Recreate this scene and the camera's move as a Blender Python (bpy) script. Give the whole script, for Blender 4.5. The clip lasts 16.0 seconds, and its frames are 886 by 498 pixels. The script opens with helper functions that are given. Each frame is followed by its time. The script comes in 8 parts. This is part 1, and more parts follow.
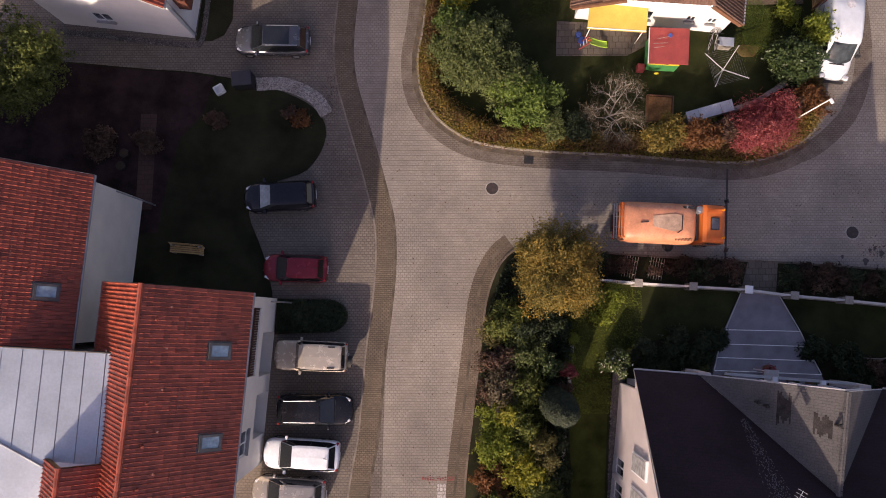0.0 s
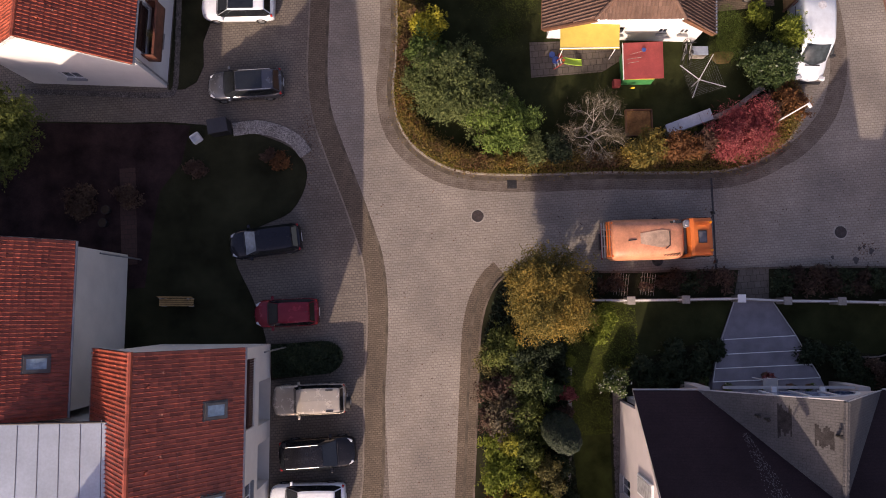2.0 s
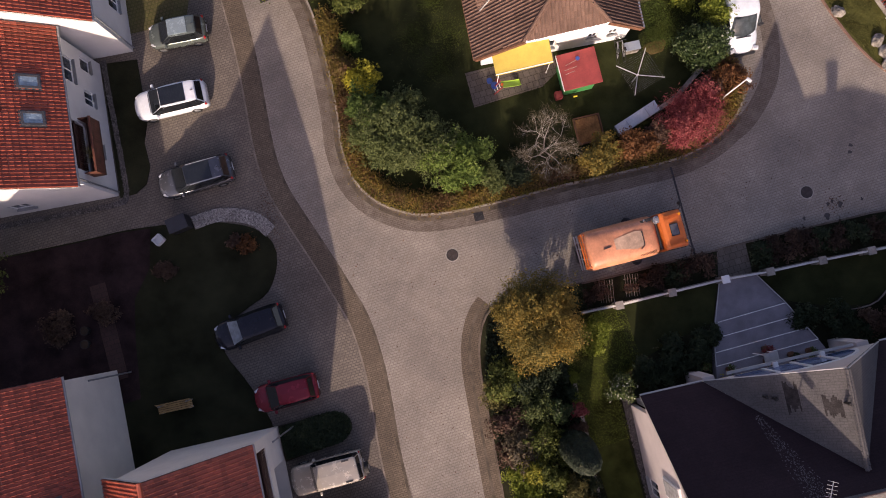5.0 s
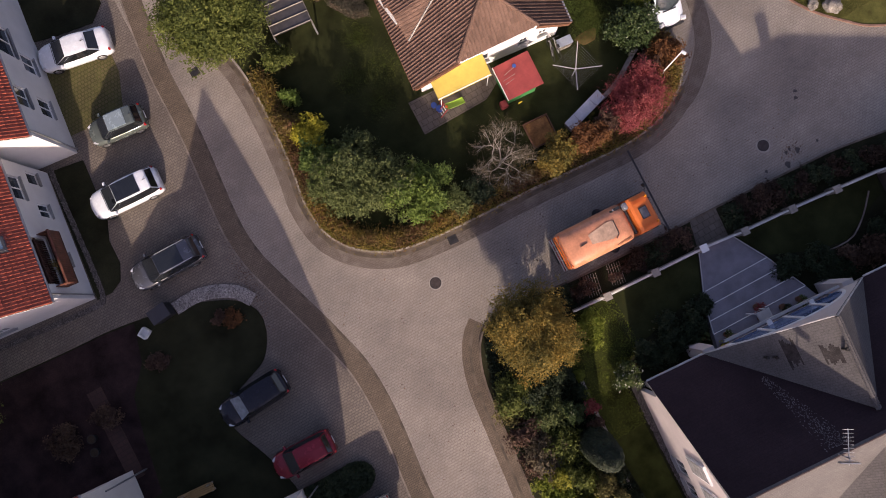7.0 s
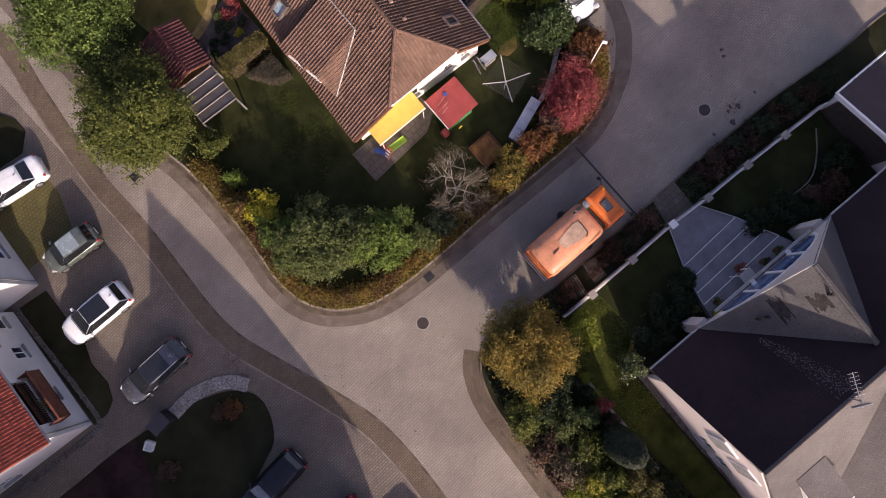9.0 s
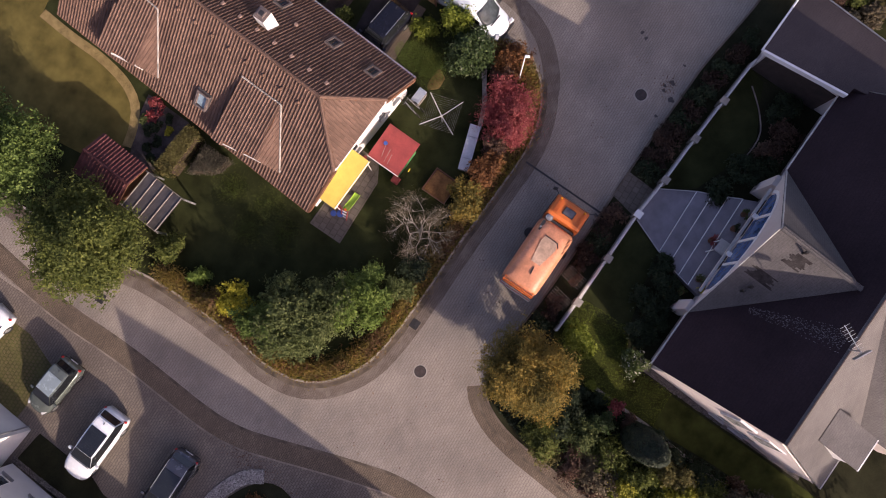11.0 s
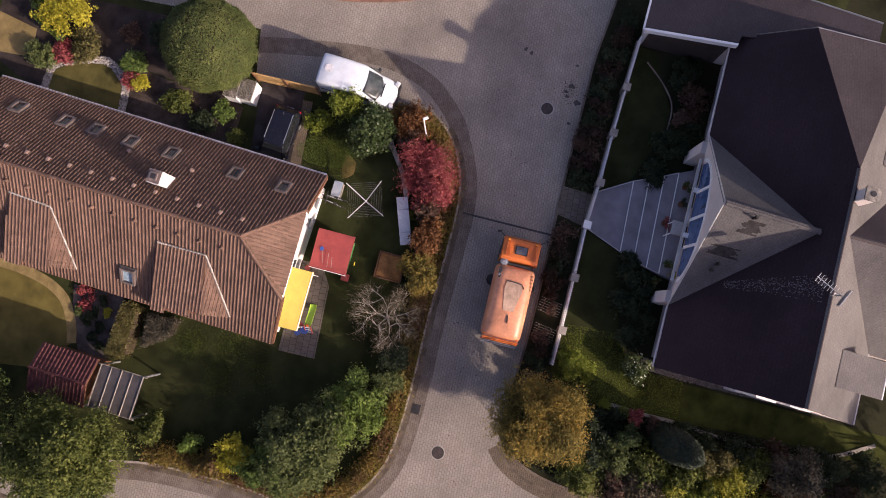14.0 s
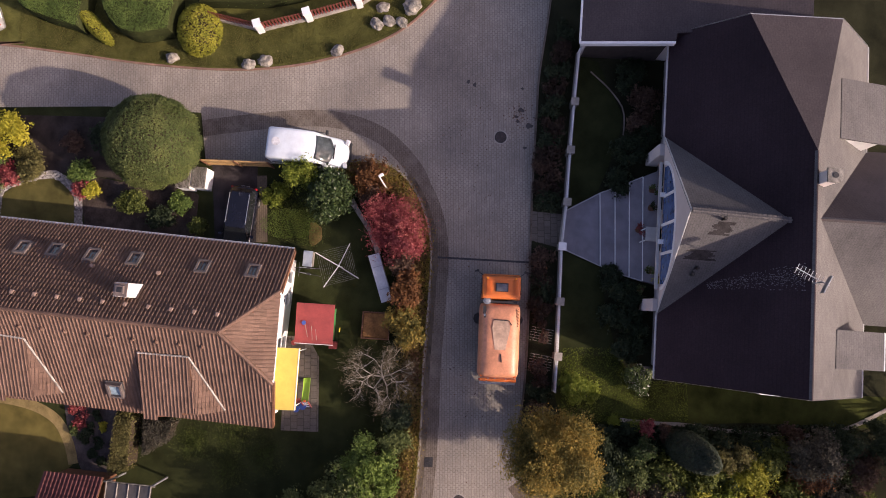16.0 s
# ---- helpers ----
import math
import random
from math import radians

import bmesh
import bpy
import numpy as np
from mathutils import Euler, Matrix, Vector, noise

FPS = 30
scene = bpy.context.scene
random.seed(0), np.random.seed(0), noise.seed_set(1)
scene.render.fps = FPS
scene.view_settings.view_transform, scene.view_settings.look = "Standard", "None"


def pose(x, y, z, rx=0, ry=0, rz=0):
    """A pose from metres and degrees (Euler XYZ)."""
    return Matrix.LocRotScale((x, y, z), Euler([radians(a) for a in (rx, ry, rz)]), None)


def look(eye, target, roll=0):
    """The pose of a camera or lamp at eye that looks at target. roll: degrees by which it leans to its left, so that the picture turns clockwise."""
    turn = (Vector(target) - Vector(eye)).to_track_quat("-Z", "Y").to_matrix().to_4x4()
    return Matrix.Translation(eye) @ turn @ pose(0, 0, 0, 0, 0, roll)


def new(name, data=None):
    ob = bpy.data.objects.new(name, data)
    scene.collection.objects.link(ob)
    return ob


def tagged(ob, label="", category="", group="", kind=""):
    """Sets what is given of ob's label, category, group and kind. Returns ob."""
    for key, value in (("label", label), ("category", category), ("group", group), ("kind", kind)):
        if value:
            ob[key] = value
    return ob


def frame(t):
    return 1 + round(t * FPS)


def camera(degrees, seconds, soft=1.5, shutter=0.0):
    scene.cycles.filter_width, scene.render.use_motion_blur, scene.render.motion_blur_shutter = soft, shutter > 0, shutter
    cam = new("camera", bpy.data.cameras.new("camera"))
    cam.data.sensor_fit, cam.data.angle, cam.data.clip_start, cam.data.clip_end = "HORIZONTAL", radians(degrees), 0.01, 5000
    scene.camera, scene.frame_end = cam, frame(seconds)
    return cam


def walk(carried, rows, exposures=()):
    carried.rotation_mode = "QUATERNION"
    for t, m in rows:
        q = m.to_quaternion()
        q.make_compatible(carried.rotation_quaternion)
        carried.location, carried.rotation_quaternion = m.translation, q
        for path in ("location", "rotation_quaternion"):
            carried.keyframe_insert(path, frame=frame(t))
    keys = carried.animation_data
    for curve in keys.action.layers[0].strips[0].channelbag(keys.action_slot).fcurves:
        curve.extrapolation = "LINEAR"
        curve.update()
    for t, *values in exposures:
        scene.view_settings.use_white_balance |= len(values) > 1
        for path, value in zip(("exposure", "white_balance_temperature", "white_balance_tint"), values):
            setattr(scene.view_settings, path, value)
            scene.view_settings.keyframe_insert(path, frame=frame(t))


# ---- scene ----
# Camera: a drone some 41 m up, looking almost straight down, turning as it goes.
cam = camera(67.0, 16.0, 0.95)
ROWS = [  # seconds, x, y, z, tilt ahead, tilt aside, turn
    (0.0, 0.049, 0.047, 41.280, 5.473, 0.583, 0.005),
    (0.5, 0.189, 0.641, 41.298, 5.262, 0.653, -0.848),
    (1.0, 0.355, 1.219, 41.297, 5.126, 0.699, -1.938),
    (1.5, 0.491, 1.729, 41.302, 5.060, 0.723, -3.123),
    (2.0, 0.621, 2.223, 41.300, 5.079, 0.726, -4.531),
    (2.5, 0.762, 2.653, 41.281, 5.068, 0.722, -6.009),
    (3.0, 0.919, 3.074, 41.297, 5.050, 0.739, -7.869),
    (3.5, 1.131, 3.496, 41.352, 4.977, 0.780, -9.721),
    (4.0, 1.359, 3.950, 41.371, 4.928, 0.843, -12.050),
    (6.5, 2.706, 5.983, 41.805, 4.474, 0.801, -26.359),
    (7.0, 3.073, 6.335, 41.833, 4.396, 0.807, -29.896),
    (7.5, 3.471, 6.691, 41.857, 4.376, 0.801, -33.284),
    (8.0, 3.936, 6.973, 41.875, 4.409, 0.789, -36.937),
    (8.5, 4.383, 7.200, 41.890, 4.558, 0.800, -40.431),
    (9.0, 4.845, 7.364, 41.871, 4.716, 0.803, -44.198),
    (11.5, 7.755, 8.206, 41.790, 5.136, 0.979, -61.942),
    (12.0, 8.412, 8.362, 41.726, 5.123, 0.958, -65.590),
    (12.5, 9.032, 8.490, 41.672, 5.028, 0.943, -69.034),
    (13.0, 9.702, 8.532, 41.572, 5.048, 0.901, -72.568),
    (13.5, 10.458, 8.500, 41.501, 5.150, 0.893, -75.935),
    (14.0, 11.273, 8.428, 41.453, 5.290, 0.927, -79.226),
    (14.5, 12.019, 8.326, 41.393, 5.326, 1.011, -82.230),
    (15.0, 12.797, 8.123, 41.311, 5.280, 1.148, -85.110),
    (15.5, 13.547, 7.878, 41.252, 5.171, 1.315, -87.704),
    (16.0, 14.304, 7.636, 41.300, 4.956, 1.448, -90.328),
]
walk(cam, [(t, pose(x, y, z, a, b, c)) for t, x, y, z, a, b, c in ROWS], [(0.0, 0.44, 7200, 40), (4.5, 0.40, 7150, 41), (7.0, 0.43, 6970, 40), (11.0, 0.54, 6880, 42), (16.0, 0.56, 6960, 41)])

# World and sun: a clear autumn day, the sun low.
SUN_EL, SUN_AZ = 22.9, 21.8          # height; the shadows fall this far east of +y
world = bpy.data.worlds.new("world")
scene.world = world
world.use_nodes = True
wn = world.node_tree.nodes
sky = wn.new("ShaderNodeTexSky")
sky.sky_type = "NISHITA"
sky.sun_disc = False
sky.dust_density, sky.air_density = 3.2, 1.1
sky.ozone_density = 2.0
sky.sun_elevation = radians(SUN_EL)
sky.sun_rotation = radians(180 + SUN_AZ)
wn["Background"].inputs[1].default_value = 0.138
world.node_tree.links.new(sky.outputs[0], wn["Background"].inputs[0])
sun_data = bpy.data.lights.new("sun", "SUN")
sun_data.energy, sun_data.angle, sun_data.color = 4.1, radians(0.6), (1.0, 0.995, 0.765)
sun = new("sun", sun_data)
_s = Vector((-math.sin(radians(SUN_AZ)) * math.cos(radians(SUN_EL)), -math.cos(radians(SUN_AZ)) * math.cos(radians(SUN_EL)), math.sin(radians(SUN_EL))))
sun.matrix_world = look(_s * 90, (0, 0, 0))


# ---- materials ----
def nodes_of(name):
    m = bpy.data.materials.new(name)
    m.use_nodes = True
    nt = m.node_tree
    return m, nt, nt.nodes["Principled BSDF"]


def noise_node(nt, scale, detail=4.0, rough=0.6, coords="Object"):
    tc = nt.nodes.new("ShaderNodeTexCoord")
    nz = nt.nodes.new("ShaderNodeTexNoise")
    nz.inputs["Scale"].default_value = scale
    nz.inputs["Detail"].default_value = detail
    nz.inputs["Roughness"].default_value = rough
    nt.links.new(tc.outputs[coords], nz.inputs["Vector"])
    return nz


def ramp_node(nt, fac, stops):
    r = nt.nodes.new("ShaderNodeValToRGB")
    while len(r.color_ramp.elements) < len(stops):
        r.color_ramp.elements.new(0.5)
    for e, (p, c) in zip(r.color_ramp.elements, stops):
        e.position, e.color = p, (*c, 1)
    nt.links.new(fac, r.inputs[0])
    return r


def mix_node(nt, mode, fac, a, b):
    m = nt.nodes.new("ShaderNodeMix")
    m.data_type, m.blend_type = "RGBA", mode
    if hasattr(fac, "is_output"):
        nt.links.new(fac, m.inputs[0])
    else:
        m.inputs[0].default_value = fac
    for sock, v in ((m.inputs[6], a), (m.inputs[7], b)):
        if hasattr(v, "is_output"):
            nt.links.new(v, sock)
        else:
            sock.default_value = (*v, 1)
    return m.outputs[2]


def bump_node(nt, bsdf, height, strength, dist):
    b = nt.nodes.new("ShaderNodeBump")
    b.inputs["Strength"].default_value = strength
    b.inputs["Distance"].default_value = dist
    nt.links.new(height, b.inputs["Height"])
    nt.links.new(b.outputs[0], bsdf.inputs["Normal"])


def shade(c, k):
    return tuple(min(1.0, v * k) for v in c)


def plain(name, col, rough=0.6, metal=0.0, fine=40.0, coarse=1.5, spread=0.25, bump=0.1, coords="Object"):
    """A surface with grain at two scales."""
    m, nt, b = nodes_of(name)
    n1, n2 = noise_node(nt, coarse, 5, coords=coords), noise_node(nt, fine, 3, coords=coords)
    r1 = ramp_node(nt, n1.outputs[0], [(0.3, shade(col, 1 - spread)), (0.7, shade(col, 1 + spread))])
    r2 = ramp_node(nt, n2.outputs[0], [(0.3, (1 - spread * 0.6,) * 3), (0.7, (1 + spread * 0.3,) * 3)])
    nt.links.new(mix_node(nt, "MULTIPLY", 1.0, r1.outputs[0], r2.outputs[0]), b.inputs["Base Color"])
    b.inputs["Roughness"].default_value, b.inputs["Metallic"].default_value = rough, metal
    if rough >= 0.9:
        b.inputs["Specular IOR Level"].default_value = 0.08
    if bump:
        bump_node(nt, b, n2.outputs[0], bump, 0.01)
    return m


def paving(name, c1, c2, joint, stain, stain_amount, turn=0.0, size=(0.24, 0.125), gap=0.014):
    """Concrete block paving in running bond, with stains and wear."""
    m, nt, b = nodes_of(name)
    tc = nt.nodes.new("ShaderNodeTexCoord")
    mp = nt.nodes.new("ShaderNodeMapping")
    mp.inputs["Rotation"].default_value = (0, 0, radians(turn))
    nt.links.new(tc.outputs["Object"], mp.inputs["Vector"])
    br = nt.nodes.new("ShaderNodeTexBrick")
    br.inputs["Scale"].default_value = 1.0
    br.inputs["Brick Width"].default_value, br.inputs["Row Height"].default_value = size
    br.inputs["Mortar Size"].default_value, br.inputs["Mortar Smooth"].default_value = gap, 0.2
    for k, c in (("Color1", c1), ("Color2", c2), ("Mortar", joint)):
        br.inputs[k].default_value = (*c, 1)
    nt.links.new(mp.outputs[0], br.inputs["Vector"])
    big, mid, fine = noise_node(nt, 0.16, 5, 0.65), noise_node(nt, 1.1, 6, 0.7), noise_node(nt, 14, 4)
    r_big = ramp_node(nt, big.outputs[0], [(0.30, (0.62, 0.61, 0.62)), (0.68, (1.24, 1.22, 1.19))])
    r_fine = ramp_node(nt, fine.outputs[0], [(0.3, (0.75, 0.75, 0.76)), (0.7, (1.12, 1.12, 1.1))])
    col = mix_node(nt, "MULTIPLY", 1.0, br.outputs[0], r_big.outputs[0])
    col = mix_node(nt, "MULTIPLY", 1.0, col, r_fine.outputs[0])
    r_st = ramp_node(nt, mid.outputs[0], [(0.48, (0, 0, 0)), (0.75, (stain_amount,) * 3)])
    nt.links.new(mix_node(nt, "MIX", r_st.outputs[0], col, stain), b.inputs["Base Color"])
    b.inputs["Roughness"].default_value = 0.8
    b.inputs["Specular IOR Level"].default_value = 0.3
    inv = nt.nodes.new("ShaderNodeMath")
    inv.operation = "SUBTRACT"
    inv.inputs[0].default_value = 1.0
    nt.links.new(br.outputs["Fac"], inv.inputs[1])
    bump_node(nt, b, inv.outputs[0], 0.6, 0.012)
    return m


def leafy(name, stops, patch=0.8, gloss=0.7, patch_amount=0.5):
    """Leaves: each leaf its own tint, and whole patches tinted alike."""
    m, nt, b = nodes_of(name)
    geo = nt.nodes.new("ShaderNodeNewGeometry")
    nz = noise_node(nt, patch, 3, 0.6)
    mp = nt.nodes.new("ShaderNodeMapRange")
    mp.inputs[1].default_value, mp.inputs[2].default_value = 0.3, 0.7
    nt.links.new(nz.outputs[0], mp.inputs[0])
    mx = nt.nodes.new("ShaderNodeMix")
    mx.inputs[0].default_value = patch_amount
    nt.links.new(geo.outputs["Random Per Island"], mx.inputs[2])
    nt.links.new(mp.outputs[0], mx.inputs[3])
    r = ramp_node(nt, mx.outputs[0], stops)
    nt.links.new(r.outputs[0], b.inputs["Base Color"])
    b.inputs["Roughness"].default_value = gloss
    b.inputs["Specular IOR Level"].default_value = 0.22
    tr = nt.nodes.new("ShaderNodeBsdfTranslucent")
    nt.links.new(r.outputs[0], tr.inputs[0])
    ms = nt.nodes.new("ShaderNodeMixShader")
    ms.inputs[0].default_value = 0.3
    nt.links.new(b.outputs[0], ms.inputs[1])
    nt.links.new(tr.outputs[0], ms.inputs[2])
    nt.links.new(ms.outputs[0], nt.nodes["Material Output"].inputs["Surface"])
    return m


def tile_mat(name, col, spread=0.25, rough=0.55):
    """Roof tiles: each tile its own tint, lichen and dirt."""
    m, nt, b = nodes_of(name)
    geo = nt.nodes.new("ShaderNodeNewGeometry")
    info = nt.nodes.new("ShaderNodeObjectInfo")
    add = nt.nodes.new("ShaderNodeMath")
    nt.links.new(geo.outputs["Random Per Island"], add.inputs[0])
    nt.links.new(info.outputs["Random"], add.inputs[1])
    fr = nt.nodes.new("ShaderNodeMath")
    fr.operation = "FRACT"
    nt.links.new(add.outputs[0], fr.inputs[0])
    r = ramp_node(nt, fr.outputs[0], [(0.0, shade(col, 1 - spread)), (0.8, shade(col, 1 + spread * 0.5)), (1.0, shade(col, 1 + spread))])
    n1, n2 = noise_node(nt, 0.7, 5, 0.7), noise_node(nt, 22, 3)
    r1 = ramp_node(nt, n1.outputs[0], [(0.3, (0.72, 0.70, 0.70)), (0.65, (1.1, 1.1, 1.1))])
    r2 = ramp_node(nt, n2.outputs[0], [(0.3, (0.8, 0.8, 0.8)), (0.7, (1.1, 1.1, 1.1))])
    c = mix_node(nt, "MULTIPLY", 1.0, r.outputs[0], r1.outputs[0])
    nt.links.new(mix_node(nt, "MULTIPLY", 1.0, c, r2.outputs[0]), b.inputs["Base Color"])
    b.inputs["Roughness"].default_value = rough
    b.inputs["Specular IOR Level"].default_value = 0.25 if rough > 0.5 else 0.5
    return m


def glass_mat(name, col=(0.02, 0.025, 0.03), rough=0.06):
    m, nt, b = nodes_of(name)
    n = noise_node(nt, 3.0, 3)
    r = ramp_node(nt, n.outputs[0], [(0.3, shade(col, 0.7)), (0.7, shade(col, 1.4))])
    nt.links.new(r.outputs[0], b.inputs["Base Color"])
    b.inputs["Roughness"].default_value = rough
    b.inputs["Specular IOR Level"].default_value = 0.8
    return m


def car_paint(name, col, metal=0.3, rough=0.22):
    m, nt, b = nodes_of(name)
    n = noise_node(nt, 2.2, 5, 0.7)
    r = ramp_node(nt, n.outputs[0], [(0.3, shade(col, 0.88)), (0.7, shade(col, 1.08))])
    nt.links.new(r.outputs[0], b.inputs["Base Color"])
    r2 = ramp_node(nt, n.outputs[0], [(0.3, (rough * 0.8,) * 3), (0.75, (rough * 1.5,) * 3)])
    nt.links.new(r2.outputs[0], b.inputs["Roughness"])
    b.inputs["Metallic"].default_value = metal
    b.inputs["Specular IOR Level"].default_value = 0.35
    b.inputs["Coat Weight"].default_value, b.inputs["Coat Roughness"].default_value = 0.2, 0.06
    return m


M_ROAD = paving("road_blocks", (0.306, 0.274, 0.236), (0.268, 0.240, 0.206), (0.188, 0.166, 0.142), (0.190, 0.158, 0.128), 0.6, size=(0.25, 0.16), gap=0.016)
M_BAY = paving("bay_blocks", (0.200, 0.170, 0.142), (0.160, 0.136, 0.114), (0.104, 0.088, 0.074), (0.100, 0.084, 0.070), 0.65, size=(0.25, 0.16), gap=0.020)
M_GUTTER = paving("gutter_blocks", (0.178, 0.148, 0.120), (0.148, 0.122, 0.099), (0.095, 0.076, 0.058), (0.215, 0.182, 0.150), 0.85)
M_GUTTER2 = paving("mossy_strip_blocks", (0.175, 0.136, 0.098), (0.13, 0.10, 0.074), (0.07, 0.056, 0.038), (0.09, 0.07, 0.05), 0.7)
M_CHANNEL = plain("channel_moss", (0.115, 0.094, 0.072), 0.95, fine=18, coarse=1.2, spread=0.45, bump=0.4)
M_PATH = paving("path_blocks", (0.22, 0.20, 0.20), (0.17, 0.155, 0.155), (0.08, 0.07, 0.07), (0.12, 0.10, 0.09), 0.4, 15)
M_VERGE = plain("verge_grass", (0.085, 0.085, 0.024), 0.95, fine=26, coarse=0.8, spread=0.5, bump=0.9)
# Grass lying in shadow: the shade is put into this near-black colour.
M_SHADELAWN = plain("shade_dark_lawn", (0.024, 0.025, 0.013), 0.97, fine=22, coarse=0.35, spread=0.6, bump=0.9)
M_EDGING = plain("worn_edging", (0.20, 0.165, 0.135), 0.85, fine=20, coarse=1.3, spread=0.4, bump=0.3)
# One lawn in two tones: darkened for its shaded parts, lighter for sunny ones.
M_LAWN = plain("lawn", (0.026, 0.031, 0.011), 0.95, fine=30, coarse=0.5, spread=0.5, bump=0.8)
M_GRASS = plain("sun_toned_lawn", (0.042, 0.050, 0.012), 0.95, fine=28, coarse=0.7, spread=0.55, bump=0.9)
M_DRY = plain("dry_lawn", (0.115, 0.094, 0.028), 0.95, fine=26, coarse=0.7, spread=0.4, bump=0.8)
M_GRASSPAVER = paving("grass_pavers", (0.125, 0.105, 0.048), (0.105, 0.092, 0.036), (0.072, 0.07, 0.02), (0.12, 0.12, 0.035), 0.7, size=(0.24, 0.24), gap=0.035)
M_SOIL = plain("soil", (0.055, 0.04, 0.028), 0.97, fine=14, coarse=0.9, spread=0.5, bump=0.9)
M_GROUND = plain("far_ground", (0.06, 0.075, 0.03), 0.95, fine=3, coarse=0.05, spread=0.5, bump=0.5)
M_GREYGRAVEL = plain("grey_gravel", (0.10, 0.09, 0.085), 0.95, fine=15, coarse=2.5, spread=0.5, bump=1.0)
M_GRAVEL = plain("pale_gravel", (0.36, 0.34, 0.31), 0.9, fine=16, coarse=2.5, spread=0.5, bump=1.0)
M_KERB = plain("kerb_concrete", (0.30, 0.27, 0.235), 0.85, fine=20, coarse=1.3, spread=0.35, bump=0.3)
M_REDKERB = plain("reddish_kerb", (0.21, 0.12, 0.085), 0.85, fine=20, coarse=1.3, spread=0.35, bump=0.3)
M_DARKKERB = plain("dark_kerb", (0.15, 0.12, 0.095), 0.9, fine=16, coarse=0.8, spread=0.5, bump=0.4)
M_WHITE = plain("white_render", (0.66, 0.655, 0.645), 0.85, fine=60, coarse=0.6, spread=0.08, bump=0.15)
# White render warmed in colour for light bounced onto the walls.
M_WARMRENDER = plain("bounce_warm_render", (0.74, 0.69, 0.62), 0.85, fine=60, coarse=0.6, spread=0.09, bump=0.15)
M_PINK = plain("pale_pink_render", (0.62, 0.55, 0.52), 0.85, fine=60, coarse=0.5, spread=0.1, bump=0.15)
M_TRIM = plain("white_trim", (0.78, 0.78, 0.77), 0.5, fine=30, coarse=1, spread=0.08, bump=0.0)
M_PALETRIM = plain("weathered_pale_trim", (0.46, 0.45, 0.44), 0.6, fine=30, coarse=1, spread=0.2, bump=0.0)
M_GREYTRIM = plain("zinc_trim", (0.36, 0.37, 0.38), 0.4, 0.6, fine=30, coarse=1, spread=0.2, bump=0.0)
M_RED = tile_mat("red_clay_tile", (0.385, 0.086, 0.046), 0.28, 0.42)
M_BROWN = tile_mat("brown_concrete_tile", (0.150, 0.091, 0.067), 0.16, 0.75)
M_WORNPATH = paving("worn_garden_slabs", (0.140, 0.120, 0.100), (0.115, 0.098, 0.082), (0.065, 0.055, 0.045), (0.080, 0.066, 0.052), 0.7, size=(0.40, 0.40), gap=0.02)
M_DARKTILE = tile_mat("maroon_tile", (0.10, 0.036, 0.034), 0.2)
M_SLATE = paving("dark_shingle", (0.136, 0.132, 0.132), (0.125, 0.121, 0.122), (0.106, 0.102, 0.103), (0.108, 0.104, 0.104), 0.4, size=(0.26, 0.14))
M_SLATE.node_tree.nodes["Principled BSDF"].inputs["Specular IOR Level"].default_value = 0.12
# Darker shingle copies for slopes turned from the sun: shade put into colour.
M_WINGROOF = paving("dimmed_brown_shingle", (0.080, 0.064, 0.066), (0.074, 0.059, 0.061), (0.062, 0.049, 0.051), (0.056, 0.044, 0.046), 0.6, size=(0.26, 0.14))
M_SHADESLATE = paving("shade_dark_shingle", (0.037, 0.024, 0.029), (0.035, 0.0225, 0.027), (0.031, 0.020, 0.025), (0.029, 0.019, 0.023), 0.6, size=(0.26, 0.14))
M_SHADESLATE.node_tree.nodes["Principled BSDF"].inputs["Specular IOR Level"].default_value = 0.12
M_METAL = plain("standing_seam_metal", (0.43, 0.485, 0.53), 0.42, 0.35, fine=8, coarse=0.5, spread=0.12, bump=0.05)
M_GLASS = glass_mat("window_glass", (0.03, 0.04, 0.05))
M_SKYGLASS = glass_mat("skylight_glass", (0.22, 0.31, 0.37), 0.1)
M_WOOD = plain("brown_wood", (0.16, 0.07, 0.035), 0.7, fine=25, coarse=2, spread=0.35, bump=0.3)
M_PALEWOOD = plain("pale_wood", (0.40, 0.25, 0.10), 0.7, fine=25, coarse=2, spread=0.3, bump=0.3)
M_DARK = plain("dark_plastic", (0.02, 0.02, 0.022), 0.55, fine=30, coarse=2, spread=0.3, bump=0.1)
M_IRON = plain("cast_iron", (0.04, 0.037, 0.035), 0.6, 0.5, fine=30, coarse=3, spread=0.4, bump=0.3)
M_STONE = plain("garden_stone", (0.235, 0.215, 0.185), 0.9, fine=9, coarse=2.6, spread=0.55, bump=0.9)
M_BARK = plain("bark", (0.10, 0.075, 0.055), 0.95, fine=25, coarse=3, spread=0.4, bump=0.8)
M_PALEBARK = plain("pale_bark", (0.44, 0.40, 0.34), 0.9, fine=25, coarse=3, spread=0.4, bump=0.4)


# ---- mesh helpers ----
def thing(name, loc=(0, 0, 0), rz=0.0, label="", category="", group="", kind=""):
    ob = new(name)
    ob.empty_display_size = 0.2
    ob.matrix_world = pose(*loc, 0, 0, rz)
    return tagged(ob, label, category, group, kind)


def finish(name, bm, mat, smooth=False):
    bmesh.ops.recalc_face_normals(bm, faces=bm.faces)
    me = bpy.data.meshes.new(name)
    bm.to_mesh(me)
    bm.free()
    me.materials.append(mat)
    if smooth:
        me.polygons.foreach_set("use_smooth", [True] * len(me.polygons))
    return me


